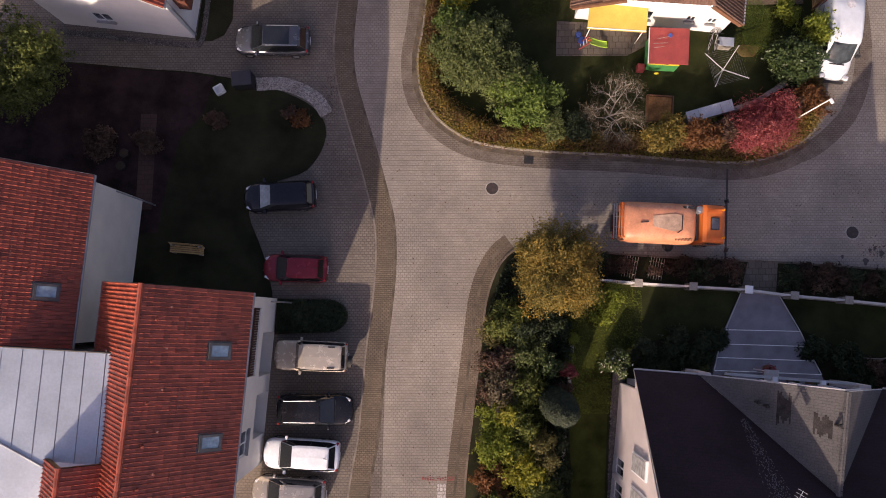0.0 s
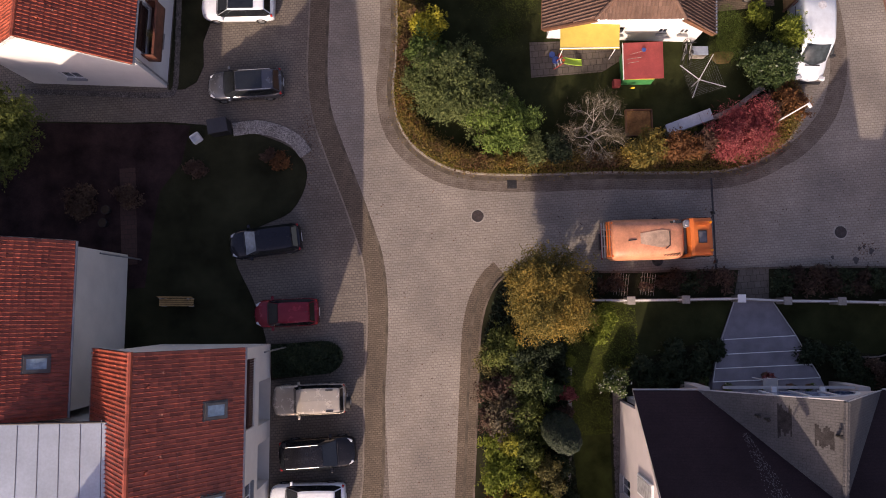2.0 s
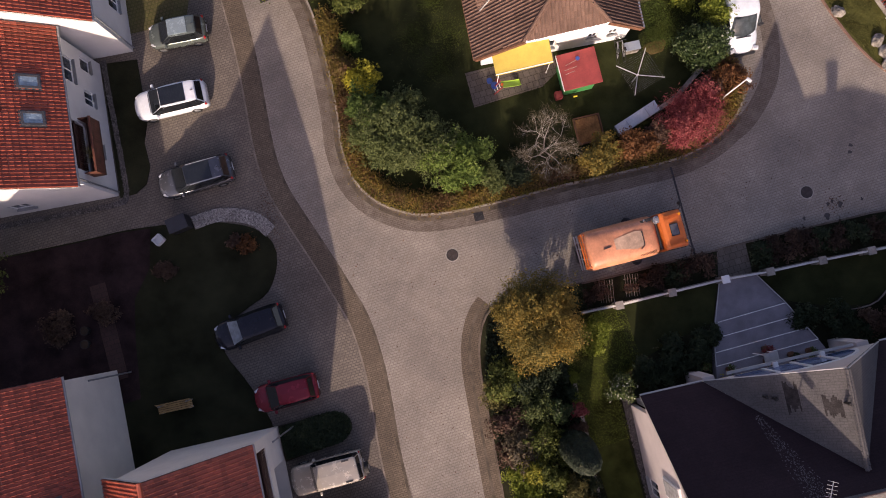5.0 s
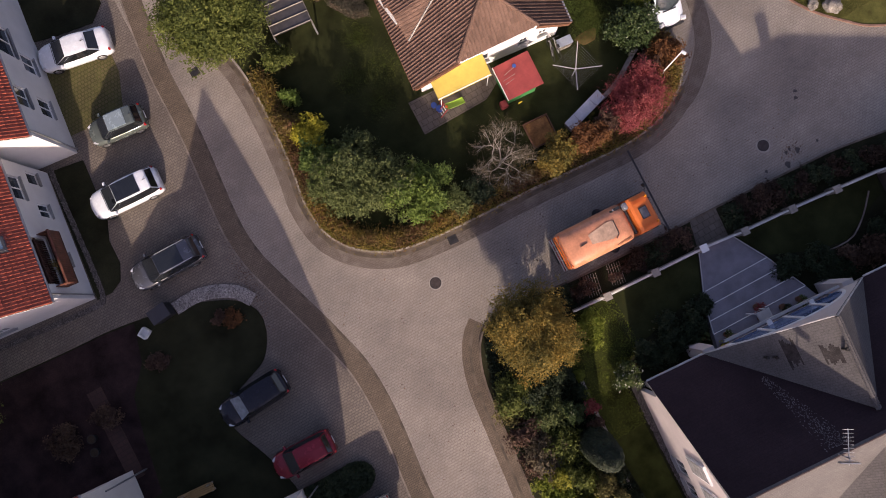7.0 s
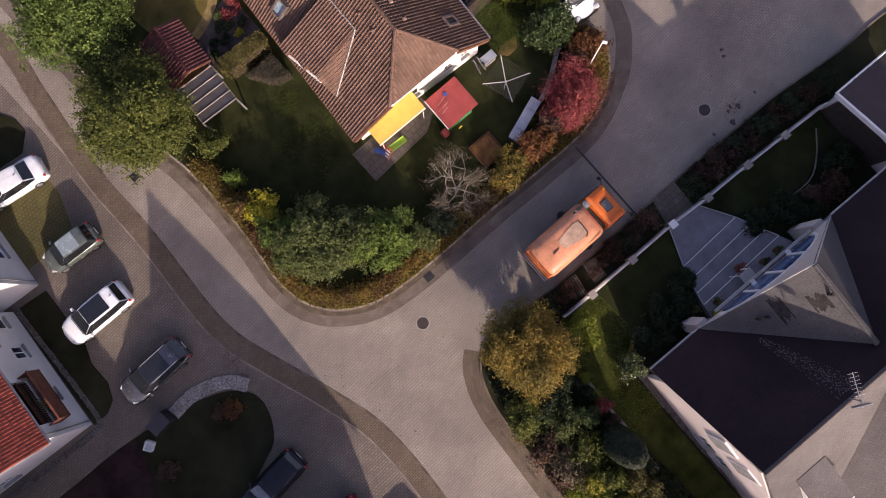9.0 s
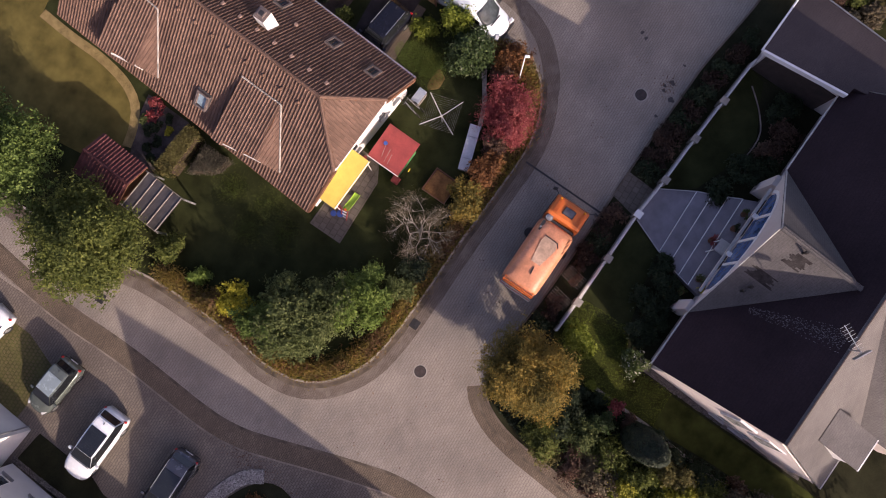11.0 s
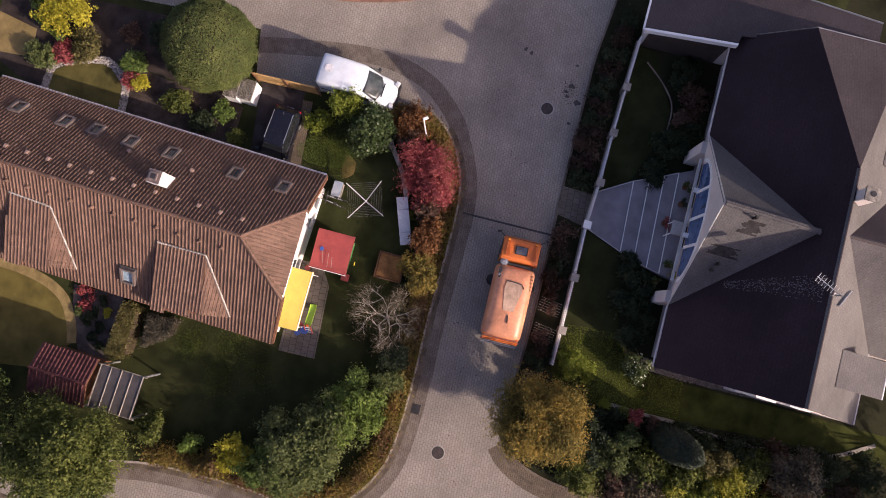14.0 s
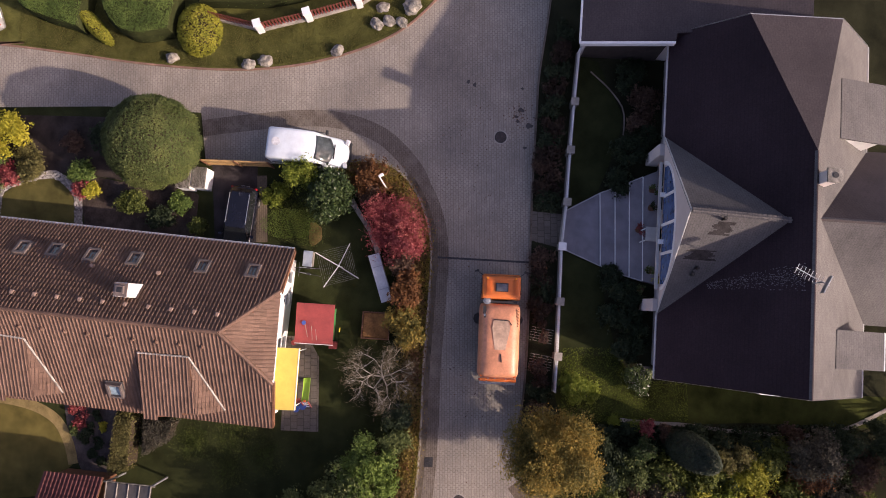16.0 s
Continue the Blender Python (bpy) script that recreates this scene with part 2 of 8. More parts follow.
def part(name, bm, mat, parent=None, label="", smooth=False, kind=""):
    me = bm if isinstance(bm, bpy.types.Mesh) else finish(name, bm, mat, smooth)
    ob = new(name, me)
    if parent:
        ob.parent = parent
    return tagged(ob, label, kind=kind)


def solid(name, bm, mat, label, category, group="", kind="", smooth=False):
    ob = new(name, finish(name, bm, mat, smooth))
    return tagged(ob, label, category, group, kind)


def box(bm, c, s, rz=0.0, bevel=0.0, m=None):
    mat = (m or Matrix.Identity(4)) @ pose(*c, 0, 0, rz) @ Matrix.Diagonal((*s, 1))
    r = bmesh.ops.create_cube(bm, size=1.0, matrix=mat)
    if bevel:
        es = list({e for v in r["verts"] for e in v.link_edges})
        bmesh.ops.bevel(bm, geom=es, offset=bevel, segments=2, affect="EDGES", profile=0.5)
    return bm


def boxed(c, s, rz=0.0, bevel=0.0):
    return box(bmesh.new(), c, s, rz, bevel)


def tube(bm, a, b, r1, r2=None, n=10):
    a, b = Vector(a), Vector(b)
    q = (b - a).to_track_quat("Z", "Y").to_matrix().to_4x4()
    bmesh.ops.create_cone(bm, cap_ends=True, segments=n, radius1=r1, radius2=r1 if r2 is None else r2,
                          depth=(b - a).length, matrix=Matrix.Translation((a + b) / 2) @ q)
    return bm


def prism(bm, pts, z0, z1):
    """An upright prism on a plan outline."""
    lo = [bm.verts.new((x, y, z0)) for x, y in pts]
    hi = [bm.verts.new((x, y, z1)) for x, y in pts]
    n = len(pts)
    bm.faces.new(hi)
    bm.faces.new(lo[::-1])
    for i in range(n):
        bm.faces.new((lo[i], lo[(i + 1) % n], hi[(i + 1) % n], hi[i]))
    return bm


def slab(bm, pts, thick):
    """A flat plate: 3D outline, thickened downwards along its normal."""
    ps = [Vector(p) for p in pts]
    nrm = (ps[1] - ps[0]).cross(ps[2] - ps[0]).normalized()
    if nrm.z < 0:
        nrm = -nrm
    hi = [bm.verts.new(p) for p in ps]
    lo = [bm.verts.new(p - nrm * thick) for p in ps]
    n = len(ps)
    bm.faces.new(hi)
    bm.faces.new(lo[::-1])
    for i in range(n):
        bm.faces.new((lo[i], lo[(i + 1) % n], hi[(i + 1) % n], hi[i]))
    return bm


def hull_wall(bm, pts, thick):
    """A wall panel from a 3D outline in one upright plane, thickened inwards (to the left of its first edge)."""
    ps = [Vector(p) for p in pts]
    d = (ps[1] - ps[0])
    nrm = Vector((-d.y, d.x, 0)).normalized() * thick
    a = [bm.verts.new(p) for p in ps]
    b = [bm.verts.new(p + nrm) for p in ps]
    n = len(ps)
    bm.faces.new(a)
    bm.faces.new(b[::-1])
    for i in range(n):
        bm.faces.new((a[i], b[i], b[(i + 1) % n], a[(i + 1) % n]))
    return bm


def ring_loft(bm, rings, caps=True):
    vs = [[bm.verts.new(p) for p in r] for r in rings]
    n = len(rings[0])
    for a, b in zip(vs, vs[1:]):
        for i in range(n):
            bm.faces.new((a[i], a[(i + 1) % n], b[(i + 1) % n], b[i]))
    if caps:
        bm.faces.new(vs[0][::-1])
        bm.faces.new(vs[-1])
    return bm


def smooth_line(pts, step=0.5):
    """Catmull-Rom through plan points."""
    ps = [Vector((*p, 0)) for p in pts]
    ps = [2 * ps[0] - ps[1]] + ps + [2 * ps[-1] - ps[-2]]
    out = []
    for i in range(1, len(ps) - 2):
        a, b, c, d = ps[i - 1:i + 3]
        n = max(1, int((c - b).length / step))
        for k in range(n):
            t = k / n
            out.append(0.5 * ((2 * b) + (c - a) * t + (2 * a - 5 * b + 4 * c - d) * t * t + (3 * b - a - 3 * c + d) * t ** 3))
    out.append(ps[-2])
    return [(p.x, p.y) for p in out]


def offset_line(pts, d):
    out = []
    for i, p in enumerate(pts):
        a, b = Vector(pts[max(0, i - 1)]), Vector(pts[min(len(pts) - 1, i + 1)])
        t = (b - a).normalized()
        out.append((p[0] - t.y * d, p[1] + t.x * d))
    return out


def strip(bm, line, d0, d1, z0, z1):
    """A band along a line between two side offsets, as a low solid."""
    a, b = offset_line(line, d0), offset_line(line, d1)
    va = [bm.verts.new((*p, z1)) for p in a]
    vb = [bm.verts.new((*p, z1)) for p in b]
    wa = [bm.verts.new((*p, z0)) for p in a]
    wb = [bm.verts.new((*p, z0)) for p in b]
    for i in range(len(line) - 1):
        bm.faces.new((va[i], va[i + 1], vb[i + 1], vb[i]))
        bm.faces.new((wa[i], va[i], va[i + 1], wa[i + 1])[::-1])
        bm.faces.new((wb[i], vb[i], vb[i + 1], wb[i + 1]))
    return bm


# ---- ground and setting ----
g = bmesh.new()
prism(g, [(-2500, -2500), (2500, -2500), (2500, 2500), (-2500, 2500)], -0.6, -0.05)
tagged(new("ground", finish("ground", g, M_GROUND)), "open ground reaching out to the horizon", "ground", kind="structure")
g = bmesh.new()
prism(g, [(-5.2, -60), (3, -60), (3, -11), (6, 3), (12, 3), (28, 1.5), (48, -2), (60, -4), (60, 4), (36, 12), (33, 40), (33, 90), (23, 90), (23, 24), (23, 16), (20, 11.5), (0, 13), (-0.5, 20), (-0.3, 30), (0, 90), (-5, 90), (-6.5, 24), (-7, 16), (-4, 6), (-3.8, 0)], -0.2, 0.0)
tagged(new("road", finish("road", g, M_ROAD)), "block-paved residential road, worn and stained", "road", kind="structure")
g = bmesh.new()
prism(g, [(-60, 1), (-60, -60), (-5.2, -60), (-3.8, 0), (-4, 6), (-7, 16), (-6.5, 24), (-5, 90), (-60, 90)], -0.2, 0.0)
tagged(new("pavement", finish("pavement", g, M_BAY)), "block-paved parking court beside the road", "pavement", kind="structure")

GUT = smooth_line([(-7.6, -35), (-6.1, -18), (-5.4, -11), (-4.85, -7.6), (-4.62, -5.0), (-4.42, -2.4), (-4.12, 0), (-3.92, 2), (-3.86, 3.8), (-3.97, 5.7), (-4.32, 7.2), (-4.85, 9.2), (-5.45, 11.2), (-6.05, 13.2), (-6.5, 14.9), (-6.68, 16.6), (-6.62, 18.4), (-6.4, 20.6), (-6.15, 23.2), (-6.03, 25.5), (-5.98, 28), (-5.75, 30.4), (-5.42, 32.8), (-4.9, 36), (-4.2, 41), (-3.2, 60)])
tagged(new("gutter", finish("gutter", strip(bmesh.new(), GUT, -0.55, 0.65, -0.1, 0.006), M_GUTTER2)), "mossy brown block gutter strip along the road", "gutter", kind="structure")
tagged(new("gutter_channel", finish("gutter_channel", strip(bmesh.new(), GUT, -0.62, -0.46, -0.1, 0.011), M_CHANNEL)), "dark mossy drainage channel along the gutter", "gutter", kind="structure")
tagged(new("gutter_edge", finish("gutter_edge", strip(bmesh.new(), GUT, 0.62, 0.72, -0.1, 0.02), M_EDGING)), "flush concrete edging stones", "kerb", kind="structure")

N_EDGE = smooth_line([(-1.6, 60), (-1.8, 35), (-1.9, 29.7), (-1.3, 25.5), (-1.3, 22), (-1.6, 18.5), (-1.95, 16.3), (-1.8, 14.2), (-1.2, 12.9), (-0.3, 11.9), (1.3, 10.9), (3.4, 10.4), (6.6, 10.1), (10.8, 9.9), (14.3, 9.6), (17.5, 9.4), (19.5, 9.6), (21.4, 10.3), (22.8, 11.4), (23.4, 12.8), (23.4, 15)])
S_EDGE = smooth_line([(0.3, -60), (0.6, -20), (0.9, -11), (1.4, -6.3), (1.9, -2.2), (2.3, 0.8), (2.85, 2.5), (3.6, 3.6), (4.7, 4.2), (6.2, 4.25), (8.0, 4.0), (9.8, 3.75), (13, 3.5), (18.3, 3.25), (22, 3.05), (26.8, 2.7), (29, 2.5), (33.8, 1.7), (40, 1.0), (60, -3)])
V_EDGE = smooth_line([(31.6, 90), (31.5, 40), (31.4, 37.3), (30.7, 32.4), (30.0, 28), (29.5, 22.5), (29.7, 18.1), (30.5, 14.5), (31.7, 11.6), (33.5, 9.4), (36, 7.6), (45, 4.0), (60, 0.5)])


def lot(name, line, rest, mat, label):
    g = bmesh.new()
    prism(g, line + rest, -0.2, 0.06)
    tagged(new(name, finish(name, g, mat)), label, "garden ground", kind="structure")


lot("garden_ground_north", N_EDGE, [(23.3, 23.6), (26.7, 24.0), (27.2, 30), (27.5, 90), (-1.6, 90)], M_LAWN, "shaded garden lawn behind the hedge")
lot("garden_ground_south", S_EDGE, [(60, -60)], M_SHADELAWN, "dark planted ground round the dark-roofed house")
lot("verge", V_EDGE, [(60, 90)], M_VERGE, "grass verge with boulders across the road")
for nm, ln, side in (("kerb_north", N_EDGE, 1), ("kerb_south", S_EDGE, 1), ("kerb_verge", V_EDGE, 1)):
    tagged(new(nm, finish(nm, strip(bmesh.new(), ln, -0.06, 0.06, -0.1, 0.10), M_REDKERB if "verge" in nm else M_DARKKERB if "south" in nm else M_KERB)), "low weathered concrete kerb", "kerb", kind="structure")
tagged(new("gutter_north", finish("gutter_north", strip(bmesh.new(), N_EDGE[:-8], -1.08, -0.06, -0.1, 0.005), M_GUTTER)), "dark mossy block gutter round the corner garden", "gutter", kind="structure")
tagged(new("gutter_channel_north", finish("gutter_channel_north", strip(bmesh.new(), N_EDGE[:-8], -0.40, -0.14, -0.1, 0.009), M_CHANNEL)), "dark mossy drainage channel", "gutter", kind="structure")
tagged(new("gutter_south", finish("gutter_south", strip(bmesh.new(), [p for p in S_EDGE if p[0] < 4.4], 0.06, 1.12, -0.1, 0.005), M_GUTTER2)), "dark mossy block gutter along the road edge", "gutter", kind="structure")

tagged(new("gutter_channel_south", finish("gutter_channel_south", strip(bmesh.new(), [p for p in S_EDGE if p[0] < 4.4], 0.50, 0.66, -0.1, 0.010), M_CHANNEL)), "dark mossy line along the gutter", "gutter", kind="structure")
GUT_BAY = smooth_line([(26.0, 24.5), (26.2, 23.3), (26.5, 20.5), (26.7, 17.7), (26.6, 15.6), (26.2, 13.9), (25.4, 12.2), (24.1, 10.8), (22.7, 9.8), (21.2, 9.3)])
tagged(new("gutter_bay", finish("gutter_bay", strip(bmesh.new(), GUT_BAY, -0.95, 0.12, -0.1, 0.008), M_GUTTER)), "dark mossy gutter strip sweeping past the parking bay", "gutter", kind="structure")
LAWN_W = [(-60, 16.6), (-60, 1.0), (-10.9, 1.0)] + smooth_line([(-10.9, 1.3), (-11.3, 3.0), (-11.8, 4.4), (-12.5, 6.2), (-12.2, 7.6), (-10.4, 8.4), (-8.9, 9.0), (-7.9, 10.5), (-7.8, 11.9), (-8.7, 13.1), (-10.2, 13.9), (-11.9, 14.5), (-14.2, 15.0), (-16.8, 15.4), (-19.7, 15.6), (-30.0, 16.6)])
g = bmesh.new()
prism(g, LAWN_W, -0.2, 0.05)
tagged(new("garden_ground_west", finish("garden_ground_west", g, M_SHADELAWN)), "dark shaded lawn between the houses", "garden ground", kind="structure")
# Brown soil part, darkened like the lawn for the houses' shadow.
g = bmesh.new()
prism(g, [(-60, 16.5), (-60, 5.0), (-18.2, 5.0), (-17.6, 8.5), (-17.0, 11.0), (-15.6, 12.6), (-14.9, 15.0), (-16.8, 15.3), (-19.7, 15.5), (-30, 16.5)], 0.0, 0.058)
tagged(new("bare_soil_west", finish("bare_soil_west", g, plain("shade_dark_soil", (0.030, 0.018, 0.018), 0.97, fine=14, coarse=0.7, spread=0.5, bump=0.8))), "dark brown bare soil beside the lawn, toned for shade", "planting bed", kind="structure")
g = bmesh.new()
prism(g, [(-19.5, 12.6), (-18.5, 12.6), (-18.6, 6.5), (-19.6, 6.5)], 0.0, 0.066)
tagged(new("garden_path_west", finish("garden_path_west", g, paving("reddish_slabs", (0.06, 0.030, 0.025), (0.05, 0.026, 0.022), (0.03, 0.018, 0.016), (0.035, 0.022, 0.02), 0.6, size=(0.45, 0.3), gap=0.02))), "narrow reddish garden path", "path", kind="structure")
g = bmesh.new()
strip(g, smooth_line([(-12.2, 14.2), (-10.8, 14.25), (-9.6, 13.9), (-8.6, 13.3), (-8.0, 12.4)], 0.3), -0.1, 0.75, -0.1, 0.075)
tagged(new("gravel_rim", finish("gravel_rim", g, M_GRAVEL)), "pale pebble rim round the planted bed", "gravel bed", kind="structure")
for nm, pts, mt, lb in (
        ("planting_bed_east", [(-16.2, 17.45), (-15.2, 17.4), (-14.4, 17.8), (-13.9, 18.8), (-13.85, 20.4), (-13.3, 21.7), (-12.9, 25.8), (-15.2, 26.2)], M_SHADELAWN, "dark grass bed in front of the white facade, toned for shade"),
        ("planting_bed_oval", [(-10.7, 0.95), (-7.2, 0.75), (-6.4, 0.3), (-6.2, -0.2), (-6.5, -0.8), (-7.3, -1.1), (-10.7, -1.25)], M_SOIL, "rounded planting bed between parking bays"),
        ("grass_bay", [(-16.0, 42.0), (-9.8, 41.0), (-7.6, 36.6), (-7.05, 35.5), (-7.1, 34.4), (-8.2, 33.5), (-10.6, 33.9), (-12.6, 34.4), (-13.5, 36.0)], M_SHADELAWN, "dark grass bay beside the parking places, toned for shade"),
        ("grass_paver_bay", [(-12.9, 33.6), (-8.0, 32.9), (-8.2, 29.8), (-9.2, 27.3), (-12.9, 27.6)], M_GRASSPAVER, "grass-filled paver parking bay")):
    g = bmesh.new()
    prism(g, pts, -0.1, 0.012 if "paver" in nm else 0.07)
    tagged(new(nm, finish(nm, g, mt)), lb, "planting bed", kind="structure")
for nm, pts, z, mt, lb in (
        ("garden_path", [(17.9, 1.5), (20.0, 1.3), (20.2, 3.2), (18.4, 3.3)], 0.075, M_WORNPATH, "short block path to the garden gate"),
        ("driveway", [(23.5, 23.2), (23.5, 20.3), (18.4, 20.3), (18.4, 22.9)], 0.07, plain("dark_driveway", (0.042, 0.036, 0.037), 0.9, fine=14, coarse=1, spread=0.45, bump=0.4), "dark paved driveway beside the bungalow"),
        ("driveway_edge", [(22.6, 20.3), (22.6, 19.7), (18.4, 19.6), (18.4, 20.3)], 0.075, M_GUTTER2, "tan slab strip beside the driveway"),
        ("patio", [(6.9, 18.6), (6.8, 16.3), (11.3, 16.3), (12.6, 17.0), (12.6, 18.3)], 0.075, M_WORNPATH, "paved patio at the bungalow gable"),
        ("gravel_path", [(9.95, -3.2), (10.7, -3.2), (9.85, -15), (9.15, -15)], 0.075, M_GREYGRAVEL, "grey gravel strip along the house wall"),
        ("side_lawn", [(7.3, 1.6), (9.2, 2.0), (11.3, 1.85), (11.3, -2.0), (10.9, -2.2), (9.7, -3.0), (9.2, -12), (8.6, -20), (6.8, -20), (7.3, -10), (7.2, -5)], 0.074, M_GRASS, "lawn strip inside the picket fence"),
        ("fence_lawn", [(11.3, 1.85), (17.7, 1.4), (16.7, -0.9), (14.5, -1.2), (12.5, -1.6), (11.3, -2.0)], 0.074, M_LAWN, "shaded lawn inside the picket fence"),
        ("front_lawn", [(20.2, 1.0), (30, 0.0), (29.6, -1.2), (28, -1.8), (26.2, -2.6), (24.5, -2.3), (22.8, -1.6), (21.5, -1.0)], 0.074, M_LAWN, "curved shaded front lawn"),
        ("wing_lawn", [(35.9, -5.2), (52.0, -4.2), (52.0, -16.0), (34.6, -12.5)], 0.074, M_LAWN, "sunlit lawn behind the garage wing")):
    g = bmesh.new()
    prism(g, pts, 0.0, z)
    tagged(new(nm, finish(nm, g, mt)), lb, "path", kind="structure")
SAND = smooth_line([(9.4, 41), (9.1, 38.7), (8.9, 36.1), (8.4, 33.9), (7.5, 32.4), (6.1, 31.6), (4.9, 31.3)])
g = bmesh.new()
prism(g, SAND + [(3.0, 33.5), (2.4, 41), (2.4, 49), (17, 49), (16, 42.2)], 0.0, 0.074)
tagged(new("garden_lawn_back", finish("garden_lawn_back", g, M_DRY)), "dry lawn behind the bungalow", "lawn", kind="structure")
tagged(new("sandy_path", finish("sandy_path", strip(bmesh.new(), SAND, -0.30, 0.30, 0.0, 0.082), plain("sandy_gravel", (0.23, 0.17, 0.075), 0.95, fine=16, coarse=2, spread=0.3, bump=0.6))), "curved sandy garden path", "path", kind="structure")
# worn white and red paint marks on the road
for nm, x0, x1, y0, y1, col, lb in (("white_paint_mark", -0.75, -0.2, -11.2, -10.15, (0.50, 0.47, 0.44), "worn white paint patch on the road"), ("red_paint_mark", -1.65, 0.45, -9.95, -9.72, (0.24, 0.05, 0.045), "faded red paint line on the road")):
    g = bmesh.new()
    rnd = random.Random(nm)
    for k in range(14):
        for q in range(5):
            if rnd.random() < 0.72:
                cx, cy = x0 + (x1 - x0) * (k + 0.5) / 14, y0 + (y1 - y0) * (q + 0.5) / 5
                box(g, (cx, cy, 0.003), ((x1 - x0) / 14 * rnd.uniform(0.6, 0.95), (y1 - y0) / 5 * rnd.uniform(0.6, 0.95), 0.008))
    tagged(new(nm, finish(nm, g, plain(nm, col, 0.85, fine=14, coarse=3, spread=0.35, bump=0.2))), lb, "road marking", kind="structure")
# edgings of the beds round the dark-roofed house, pond rim, gravel strip at the white house
for nm, pts, wd, z, mt, lb in (
        ("bed_edging", [(29.0, -0.7), (27.9, -1.8), (26.7, -2.6), (25.7, -2.7), (24.9, -2.6)], 0.035, 0.14, M_EDGING, "thin pale curved bed edging"),
        ("bed_edging_south", [(7.5, -1.9), (7.3, -3.8), (7.2, -5.7), (6.9, -7.8), (6.7, -9.9), (6.6, -12.0), (6.6, -13.7), (7.1, -15.7), (8.1, -17.8)], 0.11, 0.13, M_KERB, "low grey stone edging between lawn and border"),
        ("pond_rim", [(20.2, 36.9), (21.8, 36.7), (22.3, 35.9), (22.7, 34.6), (22.8, 33.2), (22.1, 32.2), (21.3, 31.7), (19.6, 31.6)], 0.24, 0.085, M_GREYGRAVEL, "pebble rim of the round lawn bed"),
        ("foundation_gravel", [(-25.5, 18.1), (-22.2, 17.75), (-18.0, 17.25), (-16.0, 17.15), (-15.75, 17.6), (-15.5, 20.0), (-15.25, 23.4), (-15.0, 26.4)], 0.16, 0.074, M_GREYGRAVEL, "grey gravel strip along the white house wall")):
    ln = smooth_line(pts, 0.4)
    tagged(new(nm, finish(nm, strip(bmesh.new(), ln, -wd, wd, 0.0, z), mt)), lb, "edging", kind="structure")
g = bmesh.new()
prism(g, [(22.9, 24.1), (26.3, 24.4), (26.9, 41), (22.0, 41), (20.0, 37), (22.9, 36.6), (22.9, 31.7), (22.4, 29.0), (22.7, 26.0)], 0.0, 0.069)
tagged(new("garden_soil", finish("garden_soil", g, plain("dark_garden_soil", (0.040, 0.031, 0.027), 0.97, fine=14, coarse=0.9, spread=0.5, bump=0.9))), "dark brown garden soil", "planting bed", kind="structure")
g = bmesh.new()
prism(g, [(24.9, 41.2), (24.1, 38.3), (22.2, 38.2), (22.2, 41.2)], 0.0, 0.078)
tagged(new("sandy_patch", finish("sandy_patch", g, plain("tan_patch", (0.20, 0.145, 0.06), 0.95, fine=16, coarse=1, spread=0.3, bump=0.6))), "tan sandy garden patch", "lawn", kind="structure")
g = bmesh.new()
prism(g, [(18.3, 24.2), (21.4, 24.0), (22.6, 26.0), (22.3, 29.0), (22.9, 31.6), (21.0, 31.4), (19.4, 31.2), (19.0, 28)], 0.0, 0.07)
tagged(new("garden_court", finish("garden_court", g, plain("brown_paving", (0.058, 0.044, 0.037), 0.9, fine=10, coarse=1.2, spread=0.5, bump=0.5))), "dark brown paved garden court", "path", kind="structure")
# Dulled colour stands for the bungalow's shadow over most of this lawn.
g = bmesh.new()
prism(g, [(20.0, 36.7), (21.6, 36.5), (22.1, 35.8), (22.5, 34.6), (22.6, 33.2), (22.0, 32.4), (21.2, 31.9), (19.6, 31.8)], 0.0, 0.08)
tagged(new("round_lawn", finish("round_lawn", g, plain("shade_dulled_lawn", (0.085, 0.075, 0.024), 0.95, fine=26, coarse=0.8, spread=0.4, bump=0.8))), "small round lawn ringed with pebbles", "lawn", kind="structure")



# ---- houses ----
def wall_grid(p0, p1, z0, z1, thick, holes=()):
    """An upright wall from p0 to p1 (outside to its right), with openings (u0, u1, za, zb) right through it."""
    bm = bmesh.new()
    a, b = Vector((*p0, 0)), Vector((*p1, 0))
    d = (b - a).normalized()
    n = Vector((-d.y, d.x, 0))
    us = sorted({0.0, (b - a).length, *[h[0] for h in holes], *[h[1] for h in holes]})
    zs = sorted({z0, z1, *[h[2] for h in holes], *[h[3] for h in holes]})
    for u0, u1 in zip(us, us[1:]):
        for za, zb in zip(zs, zs[1:]):
            um, zm = (u0 + u1) / 2, (za + zb) / 2
            if any(h[0] < um < h[1] and h[2] < zm < h[3] for h in holes):
                continue
            c = a + d * um + n * thick / 2
            box(bm, (c.x, c.y, zm), (u1 - u0, thick, zb - za), math.degrees(math.atan2(d.y, d.x)))
    bmesh.ops.remove_doubles(bm, verts=bm.verts, dist=0.0005)
    return bm


